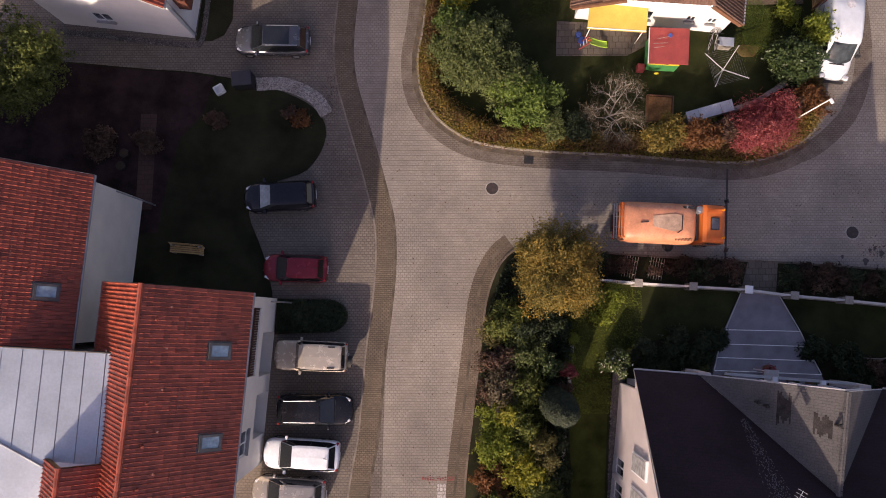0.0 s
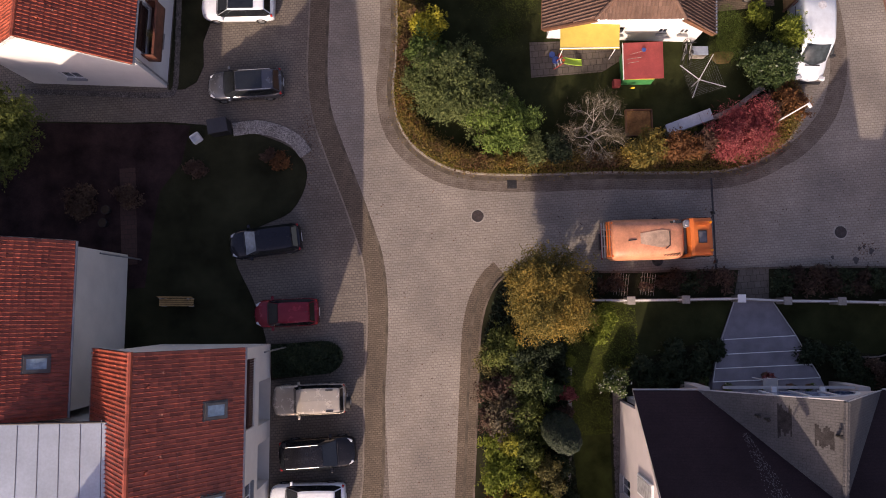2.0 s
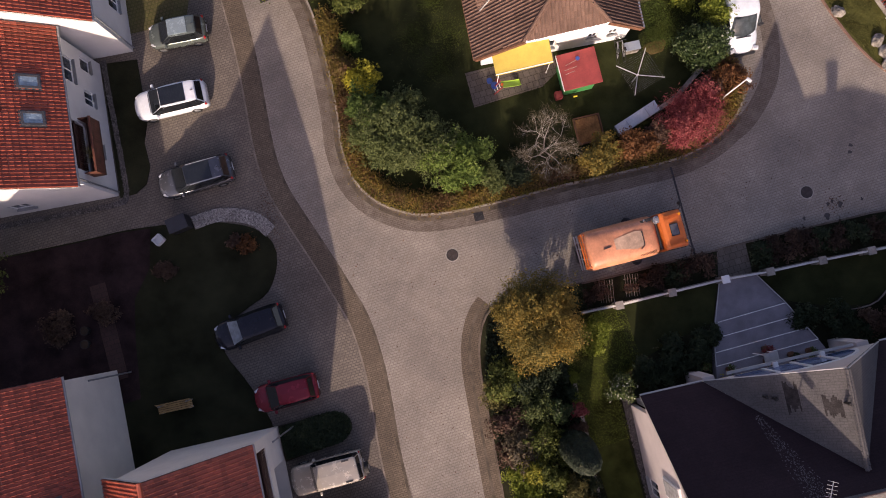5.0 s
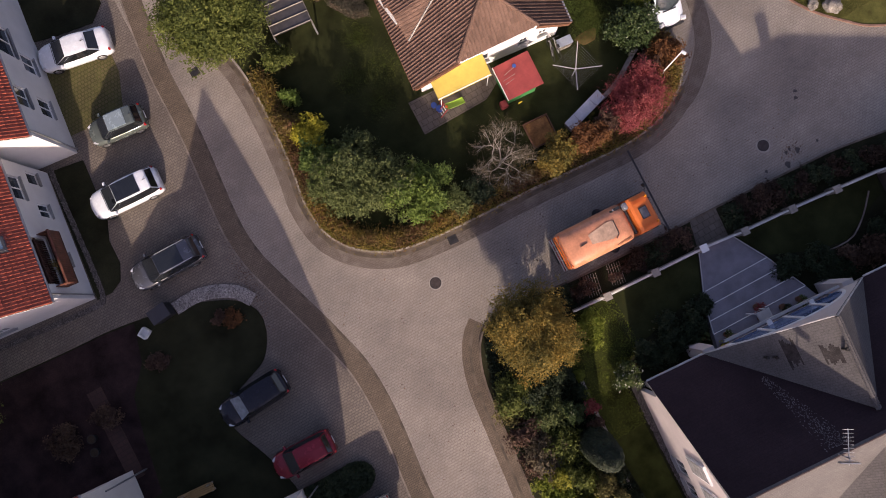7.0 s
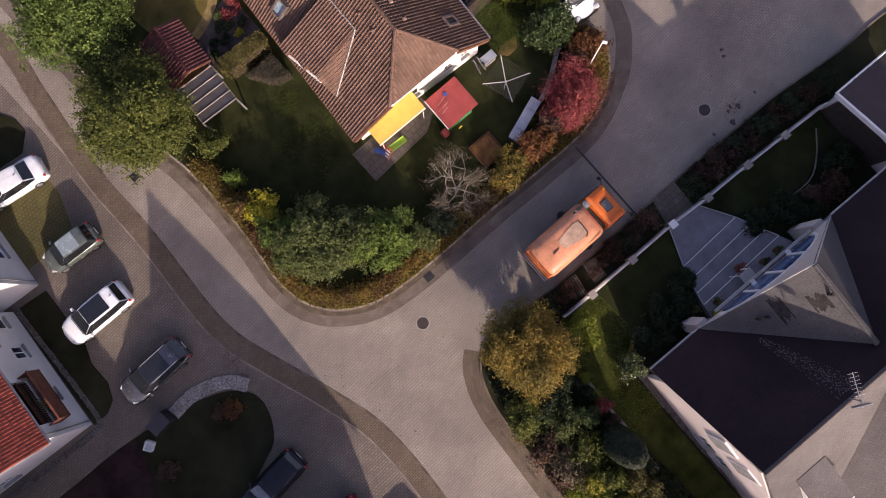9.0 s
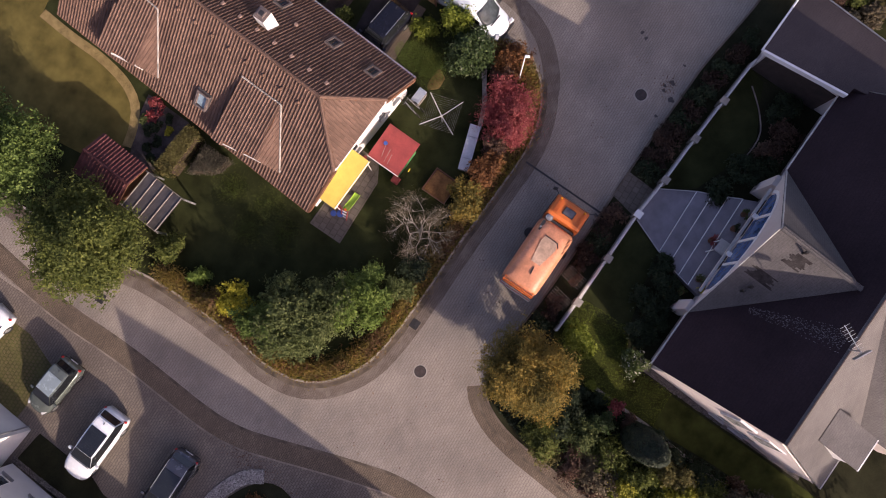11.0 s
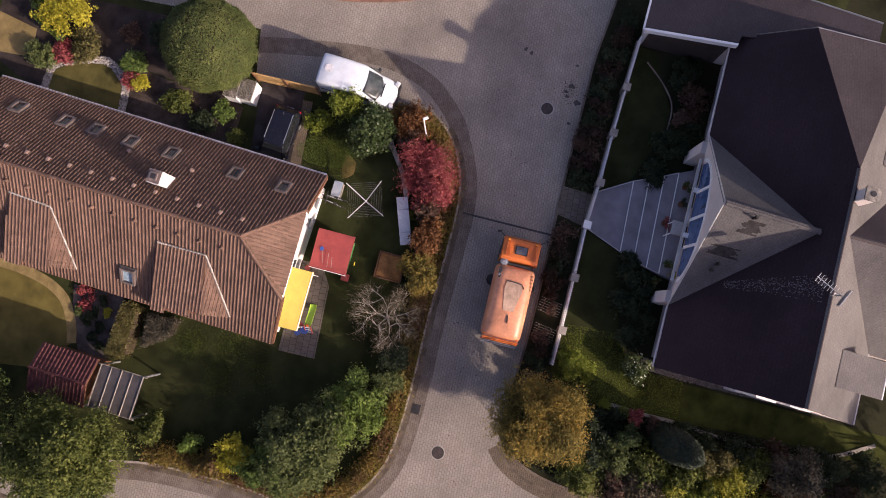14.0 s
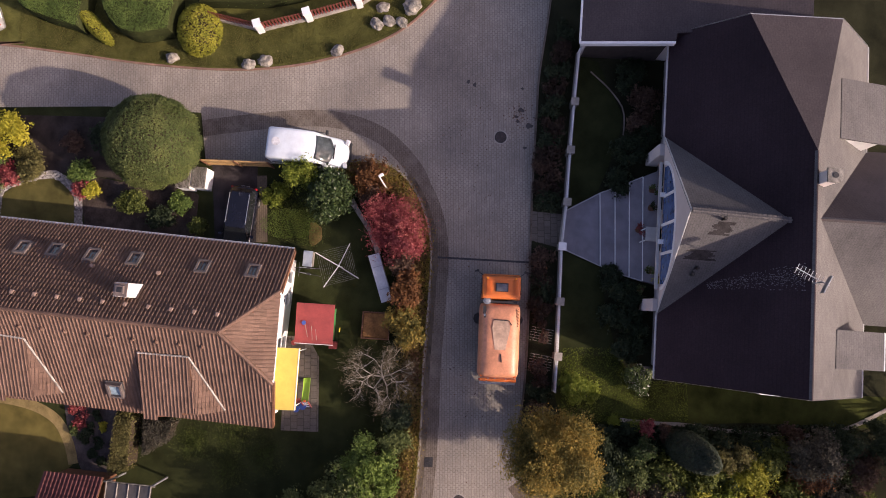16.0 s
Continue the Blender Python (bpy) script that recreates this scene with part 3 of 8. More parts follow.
def window_part(parent, p0, p1, hole, frame_mat=None, glass=None, name="window", mullions=1, sill=True):
    """A framed window filling an opening of a wall_grid wall."""
    a, b = Vector((*p0, 0)), Vector((*p1, 0))
    d = (b - a).normalized()
    n = Vector((-d.y, d.x, 0))
    rz = math.degrees(math.atan2(d.y, d.x))
    u0, u1, z0, z1 = hole
    bm = bmesh.new()
    at = lambda u, z, o: tuple((a + d * u + n * o) + Vector((0, 0, z)))
    f = 0.07
    for u, z, su, sz in ((u0 + f / 2, (z0 + z1) / 2, f, z1 - z0), (u1 - f / 2, (z0 + z1) / 2, f, z1 - z0), ((u0 + u1) / 2, z0 + f / 2, u1 - u0 - 2 * f, f), ((u0 + u1) / 2, z1 - f / 2, u1 - u0 - 2 * f, f)):
        box(bm, at(u, z, 0.10), (su, 0.08, sz), rz)
    for k in range(mullions):
        u = u0 + (u1 - u0) * (k + 1) / (mullions + 1)
        box(bm, at(u, (z0 + z1) / 2, 0.10), (0.06, 0.07, z1 - z0 - 2 * f), rz)
    w = part(name, bm, frame_mat or M_TRIM, parent)
    part("pane", boxed(at((u0 + u1) / 2, (z0 + z1) / 2, 0.115), (u1 - u0 - f, 0.02, z1 - z0 - f), rz), glass or M_GLASS, w, "dark reflecting glass")
    if sill:
        part("sill", boxed(at((u0 + u1) / 2, z0 - 0.02, -0.03), (u1 - u0 + 0.1, 0.22, 0.04), rz), M_GREYTRIM, w, "grey metal sill")
    return w


def tile_mesh(name, w, l, mat, rise=0.05, lip=0.055):
    """One interlocking roof tile: a roll, a pan and a front lip. u across, v up the slope."""
    prof = [(0.0, 0.0), (0.08, rise), (0.24, rise * 1.05), (0.34, 0.005), (0.98, 0.0)]
    vs, fs = [], []
    for v, up in ((0.0, lip), (l * 1.06, 0.0)):
        vs += [(u * w, v, z + up) for u, z in prof]
    vs += [(u * w, 0.0, z + 0.005) for u, z in prof]
    n = len(prof)
    for i in range(n - 1):
        fs.append((i, i + 1, n + i + 1, n + i))
        fs.append((2 * n + i, 2 * n + i + 1, i + 1, i))
    me = bpy.data.meshes.new(name)
    me.from_pydata(vs, [], fs)
    me.materials.append(mat)
    return me


def tiled(parent, corner, u_dir, v_dir, lu, lv, mat, keep=None, w=0.205, l=0.31, singles=0, rise=0.058, lip=0.055):
    """Lays tiles on a slope: the first courses as single pieces, the rest joined. keep(u, v) clips the outline."""
    U, V = Vector(u_dir).normalized(), Vector(v_dir).normalized()
    N = U.cross(V)
    nu, nv = max(1, round(lu / w)), max(1, round(lv / l))
    w, l = lu / nu, lv / nv
    me = tile_mesh("tile", w, l, mat, rise, lip)
    base = np.array([v.co for v in me.vertices])
    faces = [tuple(p.vertices) for p in me.polygons]
    rot = np.array((U, V, N))
    allv, allf, made = [], [], 0
    rng = random.Random(int(lu * 100 + lv * 10))
    for j in range(nv):
        for i in range(nu):
            if keep and not keep((i + 0.5) * w, (j + 0.5) * l):
                continue
            o = Vector(corner) + U * (i * w + rng.uniform(-0.004, 0.004)) + V * (j * l + rng.uniform(-0.008, 0.008)) + N * rng.uniform(0, 0.006)
            if made < singles:
                ob = new("tile", me)
                ob.matrix_basis = Matrix.Translation(o) @ Matrix((U, V, N)).transposed().to_4x4()
                ob.parent = parent
                made += 1
            else:
                k = len(allv) * len(base)
                allv.append(base @ rot + np.array(o))
                allf += [tuple(x + k for x in f) for f in faces]
    if allv:
        m2 = bpy.data.meshes.new("tiles")
        m2.from_pydata(np.concatenate(allv).tolist(), [], allf)
        m2.materials.append(mat)
        part("tiles", m2, mat, parent, kind="stuff")


def ridge_caps(parent, a, b, mat, r=0.13, step=0.38):
    """Half-round ridge tiles from a to b, each a piece."""
    a, b = Vector(a), Vector(b)
    n = max(1, int((b - a).length / step))
    bm = bmesh.new()
    tube(bm, (0, 0, 0), (0, 0, (b - a).length / n * 1.08), r, r * 0.88, 8)
    me = finish("ridge_tile", bm, mat)
    q = (b - a).to_track_quat("Z", "Y").to_matrix().to_4x4()
    for k in range(n):
        ob = new("ridge_tile", me)
        ob.matrix_basis = Matrix.Translation(a + (b - a) * k / n - Vector((0, 0, 0.03))) @ q
        ob.parent = parent


M_SKYFRAME = plain("weathered_roof_window_frame", (0.135, 0.105, 0.095), 0.65, 0.0, fine=30, coarse=2, spread=0.3, bump=0.1)
M_ROOFFRAME = plain("dark_roof_window_frame", (0.10, 0.095, 0.095), 0.45, 0.3, fine=30, coarse=2, spread=0.2, bump=0.0)


def skylight(parent, p, u_dir, v_dir, w=0.85, h=1.2, glass=None, frame_mat=None, tall=0.16):
    """A roof window lying on a slope at p: frame, pane, flashing."""
    U, V = Vector(u_dir).normalized(), Vector(v_dir).normalized()
    N = U.cross(V)
    m = Matrix.Translation(p) @ Matrix((U, V, N)).transposed().to_4x4()
    bm = bmesh.new()
    for c, s in (((-w / 2, 0, tall / 2), (0.12, h + 0.12, tall)), ((w / 2, 0, tall / 2), (0.12, h + 0.12, tall)), ((0, h / 2, tall / 2), (w - 0.12, 0.12, tall)), ((0, -h / 2, tall / 2), (w - 0.12, 0.12, tall))):
        box(bm, c, s, m=m)
    f = part("roof_window", bm, frame_mat or M_ROOFFRAME, parent, "dark-framed roof window")
    part("pane", box(bmesh.new(), (0, 0, 0.11), (w - 0.12, h - 0.12, 0.02), m=m), glass or M_SKYGLASS, f, "pale reflecting glass")
    bm = bmesh.new()
    box(bm, (0, 0, 0.04), (w + 0.28, h + 0.28, 0.05), m=m)
    part("flashing", bm, M_ROOFFRAME, f, "grey-brown flashing")


def gutter_part(parent, a, b, mat=None, r=0.07):
    part("rain_gutter", tube(bmesh.new(), a, b, r, r, 8), mat or M_GREYTRIM, parent, "zinc rain gutter")


M_BROWNBOARD = plain("dark_brown_boards", (0.075, 0.030, 0.020), 0.7, fine=25, coarse=2, spread=0.35, bump=0.3)
M_BALCONY = plain("red_brown_boards", (0.135, 0.045, 0.026), 0.65, fine=25, coarse=2, spread=0.35, bump=0.3)
# Grey for the lower recesses: their inner shade put into a colour.
M_RECESSGREY = plain("recess_shade_grey", (0.20, 0.20, 0.205), 0.6, fine=25, coarse=1, spread=0.15, bump=0.05)
M_GUARD = plain("pinkish_metal", (0.34, 0.13, 0.09), 0.6, fine=20, coarse=2, spread=0.25)


def gable_house(origin, rz, half, y0, y1, eave, ridge, wall_mat, tile, label, east=(), south=(), east_glass=None, singles=0, skylights=(), verge=0.18, over=0.22, west_singles=0, group="row houses", niches=()):
    """A house with its ridge along local y. east: openings in the east wall, as (u0, u1, z0, z1) from its south end."""
    h = thing("house", (*origin, 0), rz, label, "house", group)
    L = y1 - y0
    e0, e1 = (half, y0), (half, y1)
    part("wall", wall_grid(e0, e1, 0, eave, 0.3, list(east) + list(niches)), wall_mat, h)
    for u0, u1, z0, z1 in niches:  # recesses with side cheeks, a floor and a back panel
        n = bmesh.new()
        yc, zc, deep = y0 + (u0 + u1) / 2, (z0 + z1) / 2, 0.85
        for yy in (y0 + u0 - 0.05, y0 + u1 + 0.05):
            box(n, (half - 0.3 - deep / 2, yy, zc), (deep, 0.1, z1 - z0 + 0.2))
        for zz in (z0 - 0.03, z1 + 0.05):
            box(n, (half - 0.3 - deep / 2, yc, zz), (deep, u1 - u0, 0.06 if zz < z0 else 0.1))
        nc = part("recess", n, M_BROWNBOARD if z0 > 3 else wall_mat, h, "brown boarded recess" if z0 > 3 else "")
        part("back_panel", boxed((half - 0.3 - deep, yc, zc), (0.08, u1 - u0, z1 - z0)), M_BROWNBOARD if z0 > 3 else M_RECESSGREY, nc, "dark brown boards" if z0 > 3 else "grey back panel, recess shade put into its colour")
        if z0 > 3:
            part("handrail", boxed((half - 0.1, yc, z0 + 0.95), (0.08, u1 - u0, 0.06)), M_BROWNBOARD, nc)
            for k in range(int((u1 - u0) / 0.14)):
                part("baluster", boxed((half - 0.1, y0 + u0 + 0.07 + k * 0.14, z0 + 0.47), (0.025, 0.09, 0.9)), M_BROWNBOARD, nc)
    for o in east:
        window_part(h, e0, e1, o, mullions=1 if o[1] - o[0] > 0.9 else 0)
    part("wall", wall_grid((-half, y1), (-half, y0), 0, eave, 0.3), wall_mat, h)
    for yy, hs in ((y0, south), (y1, ())):
        p0, p1 = ((-half + 0.3, yy), (half - 0.3, yy)) if yy == y0 else ((half - 0.3, yy), (-half + 0.3, yy))
        part("wall", wall_grid(p0, p1, 0, eave - 0.004, 0.3, hs), wall_mat, h)
        for o in hs:
            window_part(h, p0, p1, o)
        s = 1 if yy == y0 else -1
        bm = bmesh.new()
        hull_wall(bm, [(-half * s, yy, eave), (half * s, yy, eave), (0, yy, ridge - 0.15)], 0.3)
        part("gable", bm, wall_mat, h)
    rise = ridge - eave
    for sx in (1, -1):
        V = Vector((-sx * half, 0, rise))
        lv = V.length + over
        Vn = V.normalized()
        low = Vector((sx * half, 0, eave)) - Vn * over + Vector((0, 0, 0.06))
        up = Vector((0, 0, ridge + 0.06))
        bm = bmesh.new()
        slab(bm, [(low.x, y0 - verge, low.z), (low.x, y1 + verge, low.z), (0, y1 + verge, up.z), (0, y0 - verge, up.z)], 0.16)
        part("roof", bm, M_WOOD, h, "timber roof deck")
        if sx == 1:
            tiled(h, (low.x, y0 - verge, low.z + 0.02), (0, 1, 0), V, L + 2 * verge, lv, tile, singles=singles)
        else:
            tiled(h, (low.x, y1 + verge, low.z + 0.02), (0, -1, 0), V, L + 2 * verge, lv, tile, singles=west_singles)
        gutter_part(h, (low.x + sx * 0.06, y0 - verge, low.z - 0.03), (low.x + sx * 0.06, y1 + verge, low.z - 0.03))
        for yy in (y0 - verge, y1 + verge):
            bm = bmesh.new()
            d = 0.03 if yy > (y0 + y1) / 2 else -0.03
            hull_wall(bm, [(low.x, yy + d, low.z - 0.16), (low.x, yy + d, low.z + 0.05), (0, yy + d, up.z + 0.05), (0, yy + d, up.z - 0.16)], 0.03)
            part("verge_board", bm, M_TRIM, h, "white verge board")
        for (yy, t) in skylights:
            if sx == 1:
                p = low + Vn * lv * t + Vector((0, yy, 0.05))
                skylight(h, p, (0, 1, 0), V, 0.66, 1.02)
    ridge_caps(h, (0, y0 - verge, ridge + 0.10), (0, y1 + verge, ridge + 0.10), tile)
    # snow hooks scattered in a line on the east slope
    V = Vector((-half, 0, rise))
    for k in range(int(L / 1.9)):
        p = Vector((half, 0, eave)) + V * 0.82 + Vector((0, y0 + 0.9 + k * 1.9, 0.2))
        part("vent_tile", tube(bmesh.new(), p - Vector((0, 0, 0.1)), p + Vector((0.12, 0, 0.06)), 0.09, 0.06, 8), tile, h)
        q = Vector((half, 0, eave)) + V * (0.30 if k % 2 else 0.52) + Vector((0, y0 + 0.3 + k * 1.9, 0.13))
        part("snow_guard", tube(bmesh.new(), q, q + Vector((0, 1.3, 0)), 0.017, 0.017, 6), M_GUARD, h, "pinkish painted snow guard bar")
        p = Vector((half, 0, eave)) + V * 0.70 + Vector((0, y0 + 1.5 + k * 1.9, 0.13))
        part("roof_step", boxed(p, (0.24, 0.10, 0.05)), M_GUARD, h, "pale roof step")
    return h


house_a = gable_house((-13.92, 1.2), -4.3, 3.36, -9.9, 0.0, 7.45, 11.1, M_WARMRENDER, M_RED, "white rendered house, walls warm-toned, with a red clay tile roof",
                      east=[(1.2, 2.6, 3.6, 5.3)], niches=[(5.5, 9.3, 3.3, 6.7), (5.35, 7.87, 0.06, 2.5), (1.8, 4.3, 0.06, 2.5)], singles=300,
                      skylights=[(-2.8, 0.27), (-7.2, 0.27)], west_singles=100, over=0.75)
house_b = gable_house((-22.65, 7.4), -4.5, 3.5, -8.7, 0.0, 7.25, 10.5, M_WARMRENDER, M_RED, "white rendered house, walls warm-toned, with a shaded red tile roof", singles=300, skylights=[(-6.07, 0.27)], over=0.7)
# House out of view, added only to cast shade over the west lawn.
gable_house((-29.9, 8.2), -4.5, 3.5, -9.2, 0.0, 7.4, 11.2, M_WHITE, M_RED, "unseen white house added to shade the west lawn", over=0.5)
house_c = gable_house((-20.52, 18.1), -6.7, 4.25, 0.0, 8.7, 5.1, 8.6, M_WHITE, M_RED, "white rendered house with windows and a wooden loggia",
                      east=[(6.2, 7.7, 3.4, 4.7), (7.5, 8.3, 1.4, 2.5), (5.3, 6.2, 1.4, 2.5), (2.1, 3.0, 1.2, 2.3)], niches=[(0.9, 3.8, 3.05, 4.9)], south=[(2.5, 3.7, 1.2, 2.3)], singles=300, skylights=[(3.5, 0.30), (5.6, 0.30)], verge=0.35)
house_d = gable_house((-17.22, 26.9), -6.7, 4.25, 0.0, 11.0, 5.4, 8.9, M_WHITE, M_RED, "white rendered house stepping forward in the row",
                      east=[(2.0, 3.2, 1.2, 2.5), (5.0, 6.2, 1.2, 2.5), (2.0, 3.3, 3.5, 4.7), (5.5, 7.5, 3.0, 4.8)], verge=0.35)
# brown boarded balcony on house_c, with a planter behind its parapet
lg = part("balcony", boxed((4.62, 2.35, 2.75), (0.74, 3.3, 0.16)), M_BROWNBOARD, house_c, "brown boarded balcony")
for k in range(22):
    part("parapet_board", boxed((4.97, 0.80 + k * 0.148, 3.30), (0.04, 0.135, 0.98)), M_BALCONY, lg)
for yy in (0.72, 3.98):
    part("parapet_side", boxed((4.62, yy, 3.30), (0.70, 0.05, 0.98)), M_BALCONY, lg)
part("handrail", boxed((4.97, 2.35, 3.83), (0.14, 3.34, 0.06), 0, 0.01), M_BALCONY, lg)
pl = part("planter", boxed((4.55, 1.9, 3.0), (0.28, 0.9, 0.34)), M_DARK, lg, "dark window box")
rg = np.random.default_rng(31)
bm = bmesh.new()
for k in range(60):
    c = Vector((4.55 + rg.normal() * 0.1, 1.9 + rg.normal() * 0.25, 3.3 + rg.random() * 0.3))
    tube(bm, c, c + Vector((rg.normal() * 0.1, rg.normal() * 0.1, 0.12)), 0.03, 0.005, 4)
part("plant", bm, plain("dry_plant", (0.20, 0.17, 0.07), 0.9), pl, kind="stuff")
part("downpipe", tube(bmesh.new(), (4.32, 0.25, 0), (4.32, 0.25, 5.0), 0.05), M_GREYTRIM, house_c)
for hh, yy in ((house_a, -0.2), (house_b, -0.3), (house_d, 0.25)):
    part("downpipe", tube(bmesh.new(), (4.32, yy, 0), (4.32, yy, 4.9), 0.05), M_GREYTRIM, hh)

# block with the pale standing-seam roof, behind the red one
mb = thing("metal_roof_building", (0.22, -0.30, 1.6), 0, "building with a pale standing-seam metal roof", "building")
mb.scale = (0.953, 0.953, 1.0)
part("wall", prism(bmesh.new(), [(-29, -1.4), (-17.3, -2.0), (-17.4, -7.4), (-19.9, -7.2), (-21, -16), (-29, -16)], -1.6, 6.9), M_WHITE, mb)


def metal_z(y):
    return 7.4 + (-1.6 - y) * 0.06


EDGE = [(-29.0, -2.0), (-22.2, -6.1), (-19.8, -7.3), (-17.1, -7.6)]
part("roof", slab(bmesh.new(), [(-29.0, -1.0, metal_z(-1.0)), (-17.0, -1.7, metal_z(-1.7)), (-17.1, -7.6, metal_z(-7.6)), (-19.8, -7.3, metal_z(-7.3)), (-22.2, -6.1, metal_z(-6.1)), (-29.0, -2.6, metal_z(-2.6))], 0.12), M_METAL, mb, "pale grey sheet metal roof")
part("roof", slab(bmesh.new(), [(-29.0, -2.7, 7.45), (-22.2, -6.15, 7.62), (-19.8, -7.35, 7.70), (-21.0, -16, 7.0), (-29.0, -16, 7.0)], 0.12), M_METAL, mb, "pale grey sheet metal roof")
for k in range(11):
    x0 = -28.2 + k * 1.06
    y1 = -7.45 if x0 > -19.8 else (-7.3 + (-19.8 - x0) * 0.5 if x0 > -22.2 else -6.1 + (-22.2 - x0) * 0.515)
    part("seam", tube(bmesh.new(), (x0 + 0.12, -1.5, metal_z(-1.5) + 0.01), (x0, y1, metal_z(y1) + 0.01), 0.022, 0.022, 6), M_GREYTRIM, mb)
for (xa, ya), (xb, yb) in zip(((-29.0, -2.65), (-22.2, -6.12), (-19.8, -7.32)), ((-22.2, -6.12), (-19.8, -7.32), (-17.1, -7.6))):
    part("ridge_seam", tube(bmesh.new(), (xa, ya, metal_z(ya) + 0.02), (xb, yb, metal_z(yb) + 0.02), 0.06, 0.06, 8), M_GREYTRIM, mb)
for k in range(7):
    x0 = -21.6 - k * 1.05
    y0 = -6.45 + k * 0.53
    part("seam", tube(bmesh.new(), (x0, y0, 7.60 - k * 0.02), (x0 - 0.6, -15.8, 7.02), 0.022, 0.022, 6), M_GREYTRIM, mb)
part("roof_edge", tube(bmesh.new(), (-29, -0.95, 7.36), (-16.95, -1.65, 7.38), 0.06, 0.06, 8), M_IRON, mb)
part("roof_edge", tube(bmesh.new(), (-16.95, -1.65, 7.38), (-17.05, -7.6, 7.74), 0.05, 0.05, 8), M_GREYTRIM, mb)

# gabled stair wing with a red tile roof, rising over the metal roof
pr = thing("stair_wing", (-17.42, -6.87, 1.4), -4.5, "narrow gabled wing with a red tile roof", "building")
part("wall", boxed((0, -3.3, 3.2), (2.3, 6.2, 9.2)), M_WHITE, pr)
for sy in (-0.2, -6.4):
    part("gable", hull_wall(bmesh.new(), [(-1.15, sy - 0.1, 7.8), (1.15, sy - 0.1, 7.8), (0, sy - 0.1, 9.15)], 0.2), M_WHITE, pr)
for sx in (-1, 1):
    part("roof", slab(bmesh.new(), [(sx * 1.5, 0, 7.85), (sx * 1.5, -6.6, 7.85), (0, -6.6, 9.4), (0, 0, 9.4)], 0.14), M_WOOD, pr)
    part("verge_board", hull_wall(bmesh.new(), [(sx * 1.5, 0.03, 7.72), (sx * 1.5, 0.03, 7.95), (0, 0.03, 9.5), (0, 0.03, 9.27)], 0.03), M_PALEWOOD, pr, "orange-brown verge board")
tiled(pr, (1.5, -6.6, 7.88), (0, 1, 0), (-1.5, 0, 1.55), 6.6, 2.157, M_RED)
tiled(pr, (-1.5, 0, 7.88), (0, -1, 0), (1.5, 0, 1.55), 6.6, 2.157, M_RED)
ridge_caps(pr, (0, -6.6, 9.45), (0, 0, 9.45), M_RED)

# ---- the bungalow with the brown tile roof ----
bg = thing("bungalow", (0, 0, 0), 0, "white bungalow with a brown concrete tile roof", "house")
r0, r1 = Vector((13.05, 20.27, 6.35)), Vector((14.9, 36.4, 6.35))
ax = (r1 - r0).normalized()
side = Vector((ax.y, -ax.x, 0))                    # towards +x
SE, NE = Vector((7.43, 18.55, 2.1)), Vector((17.74, 17.4, 2.1))
BL = 20.0
hN, hS = Vector((15.26, 17.6, 4.24)), Vector((10.15, 17.97, 4.27))
SW, NW = SE + ax * BL, NE + ax * (BL + 0.9)
wN, wS = hN + ax * 21.0, hS + ax * 20.8
for pts in ([NE, NW, wN, r1, r0, hN], [SW, SE, hS, r0, r1, wS], [hS, hN, r0], [wN, wS, r1]):
    bm = bmesh.new()
    slab(bm, pts, 0.14)
    part("roof", bm, M_WOOD, bg, "timber roof deck")


def clip_to(poly, corner, U, V):
    """A test whether a place on a slope lies inside an outline."""
    q = [((Vector(p) - corner).dot(U), (Vector(p) - corner).dot(V)) for p in poly]

    def inside(u, v):
        c = False
        for (x0, y0), (x1, y1) in zip(q, q[1:] + q[:1]):
            if (y0 > v) != (y1 > v) and u < (x1 - x0) * (v - y0) / (y1 - y0) + x0:
                c = not c
        return c
    return inside


def tiled_poly(parent, poly, u_dir, mat, singles=0, w=0.30, l=0.36, lift=0.03, rise=0.05, lip=0.055):
    ps = [Vector(p) for p in poly]
    n = (ps[1] - ps[0]).cross(ps[2] - ps[0]).normalized()
    if n.z < 0:
        n = -n
    U = Vector(u_dir).normalized()
    U = (U - n * U.dot(n)).normalized()
    V = n.cross(U)
    us, vs = [p.dot(U) for p in ps], [p.dot(V) for p in ps]
    corner = U * min(us) + V * min(vs) + n * (ps[0].dot(n) + lift)
    tiled(parent, corner, U, V, max(us) - min(us), max(vs) - min(vs), mat, clip_to(ps, corner, U, V), w, l, singles, rise, lip)


tiled_poly(bg, [NE, NW, wN, r1, r0, hN], ax, M_BROWN, singles=300, w=0.21, rise=0.085)
tiled_poly(bg, [SW, SE, hS, r0, r1, wS], -ax, M_BROWN, singles=300, w=0.21, rise=0.058, lip=0.028)
tiled_poly(bg, [hS, hN, r0], hN - hS, M_BROWN, w=0.21, rise=0.035, lip=0.028)
tiled_poly(bg, [wN, wS, r1], wS - wN, M_BROWN)
UP = Vector((0, 0, 0.10))
for a, b in ((r0, r1), (r0, hN), (r0, hS), (r1, wN), (r1, wS)):
    ridge_caps(bg, a + UP, b + UP, M_BROWN, 0.12)
for a, b in ((NE, hN), (SE, hS)):
    bm = bmesh.new()
    slab(bm, [a + UP, b + UP, b + UP - ax * 0.12, a + UP - ax * 0.12], 0.25)
    part("verge_board", bm, M_WOOD, bg, "brown verge board")
for a, b in ((NE, NW), (SE, SW), (hS, hN)):
    o = Vector((0, 0, -0.05))
    gutter_part(bg, a + o + (side * 0.07 + Vector((0, 0, 0.09)) if a is NE else Vector()), b + o + (side * 0.07 + Vector((0, 0, 0.09)) if a is NE else Vector()), M_WOOD if a is SE else M_TRIM)
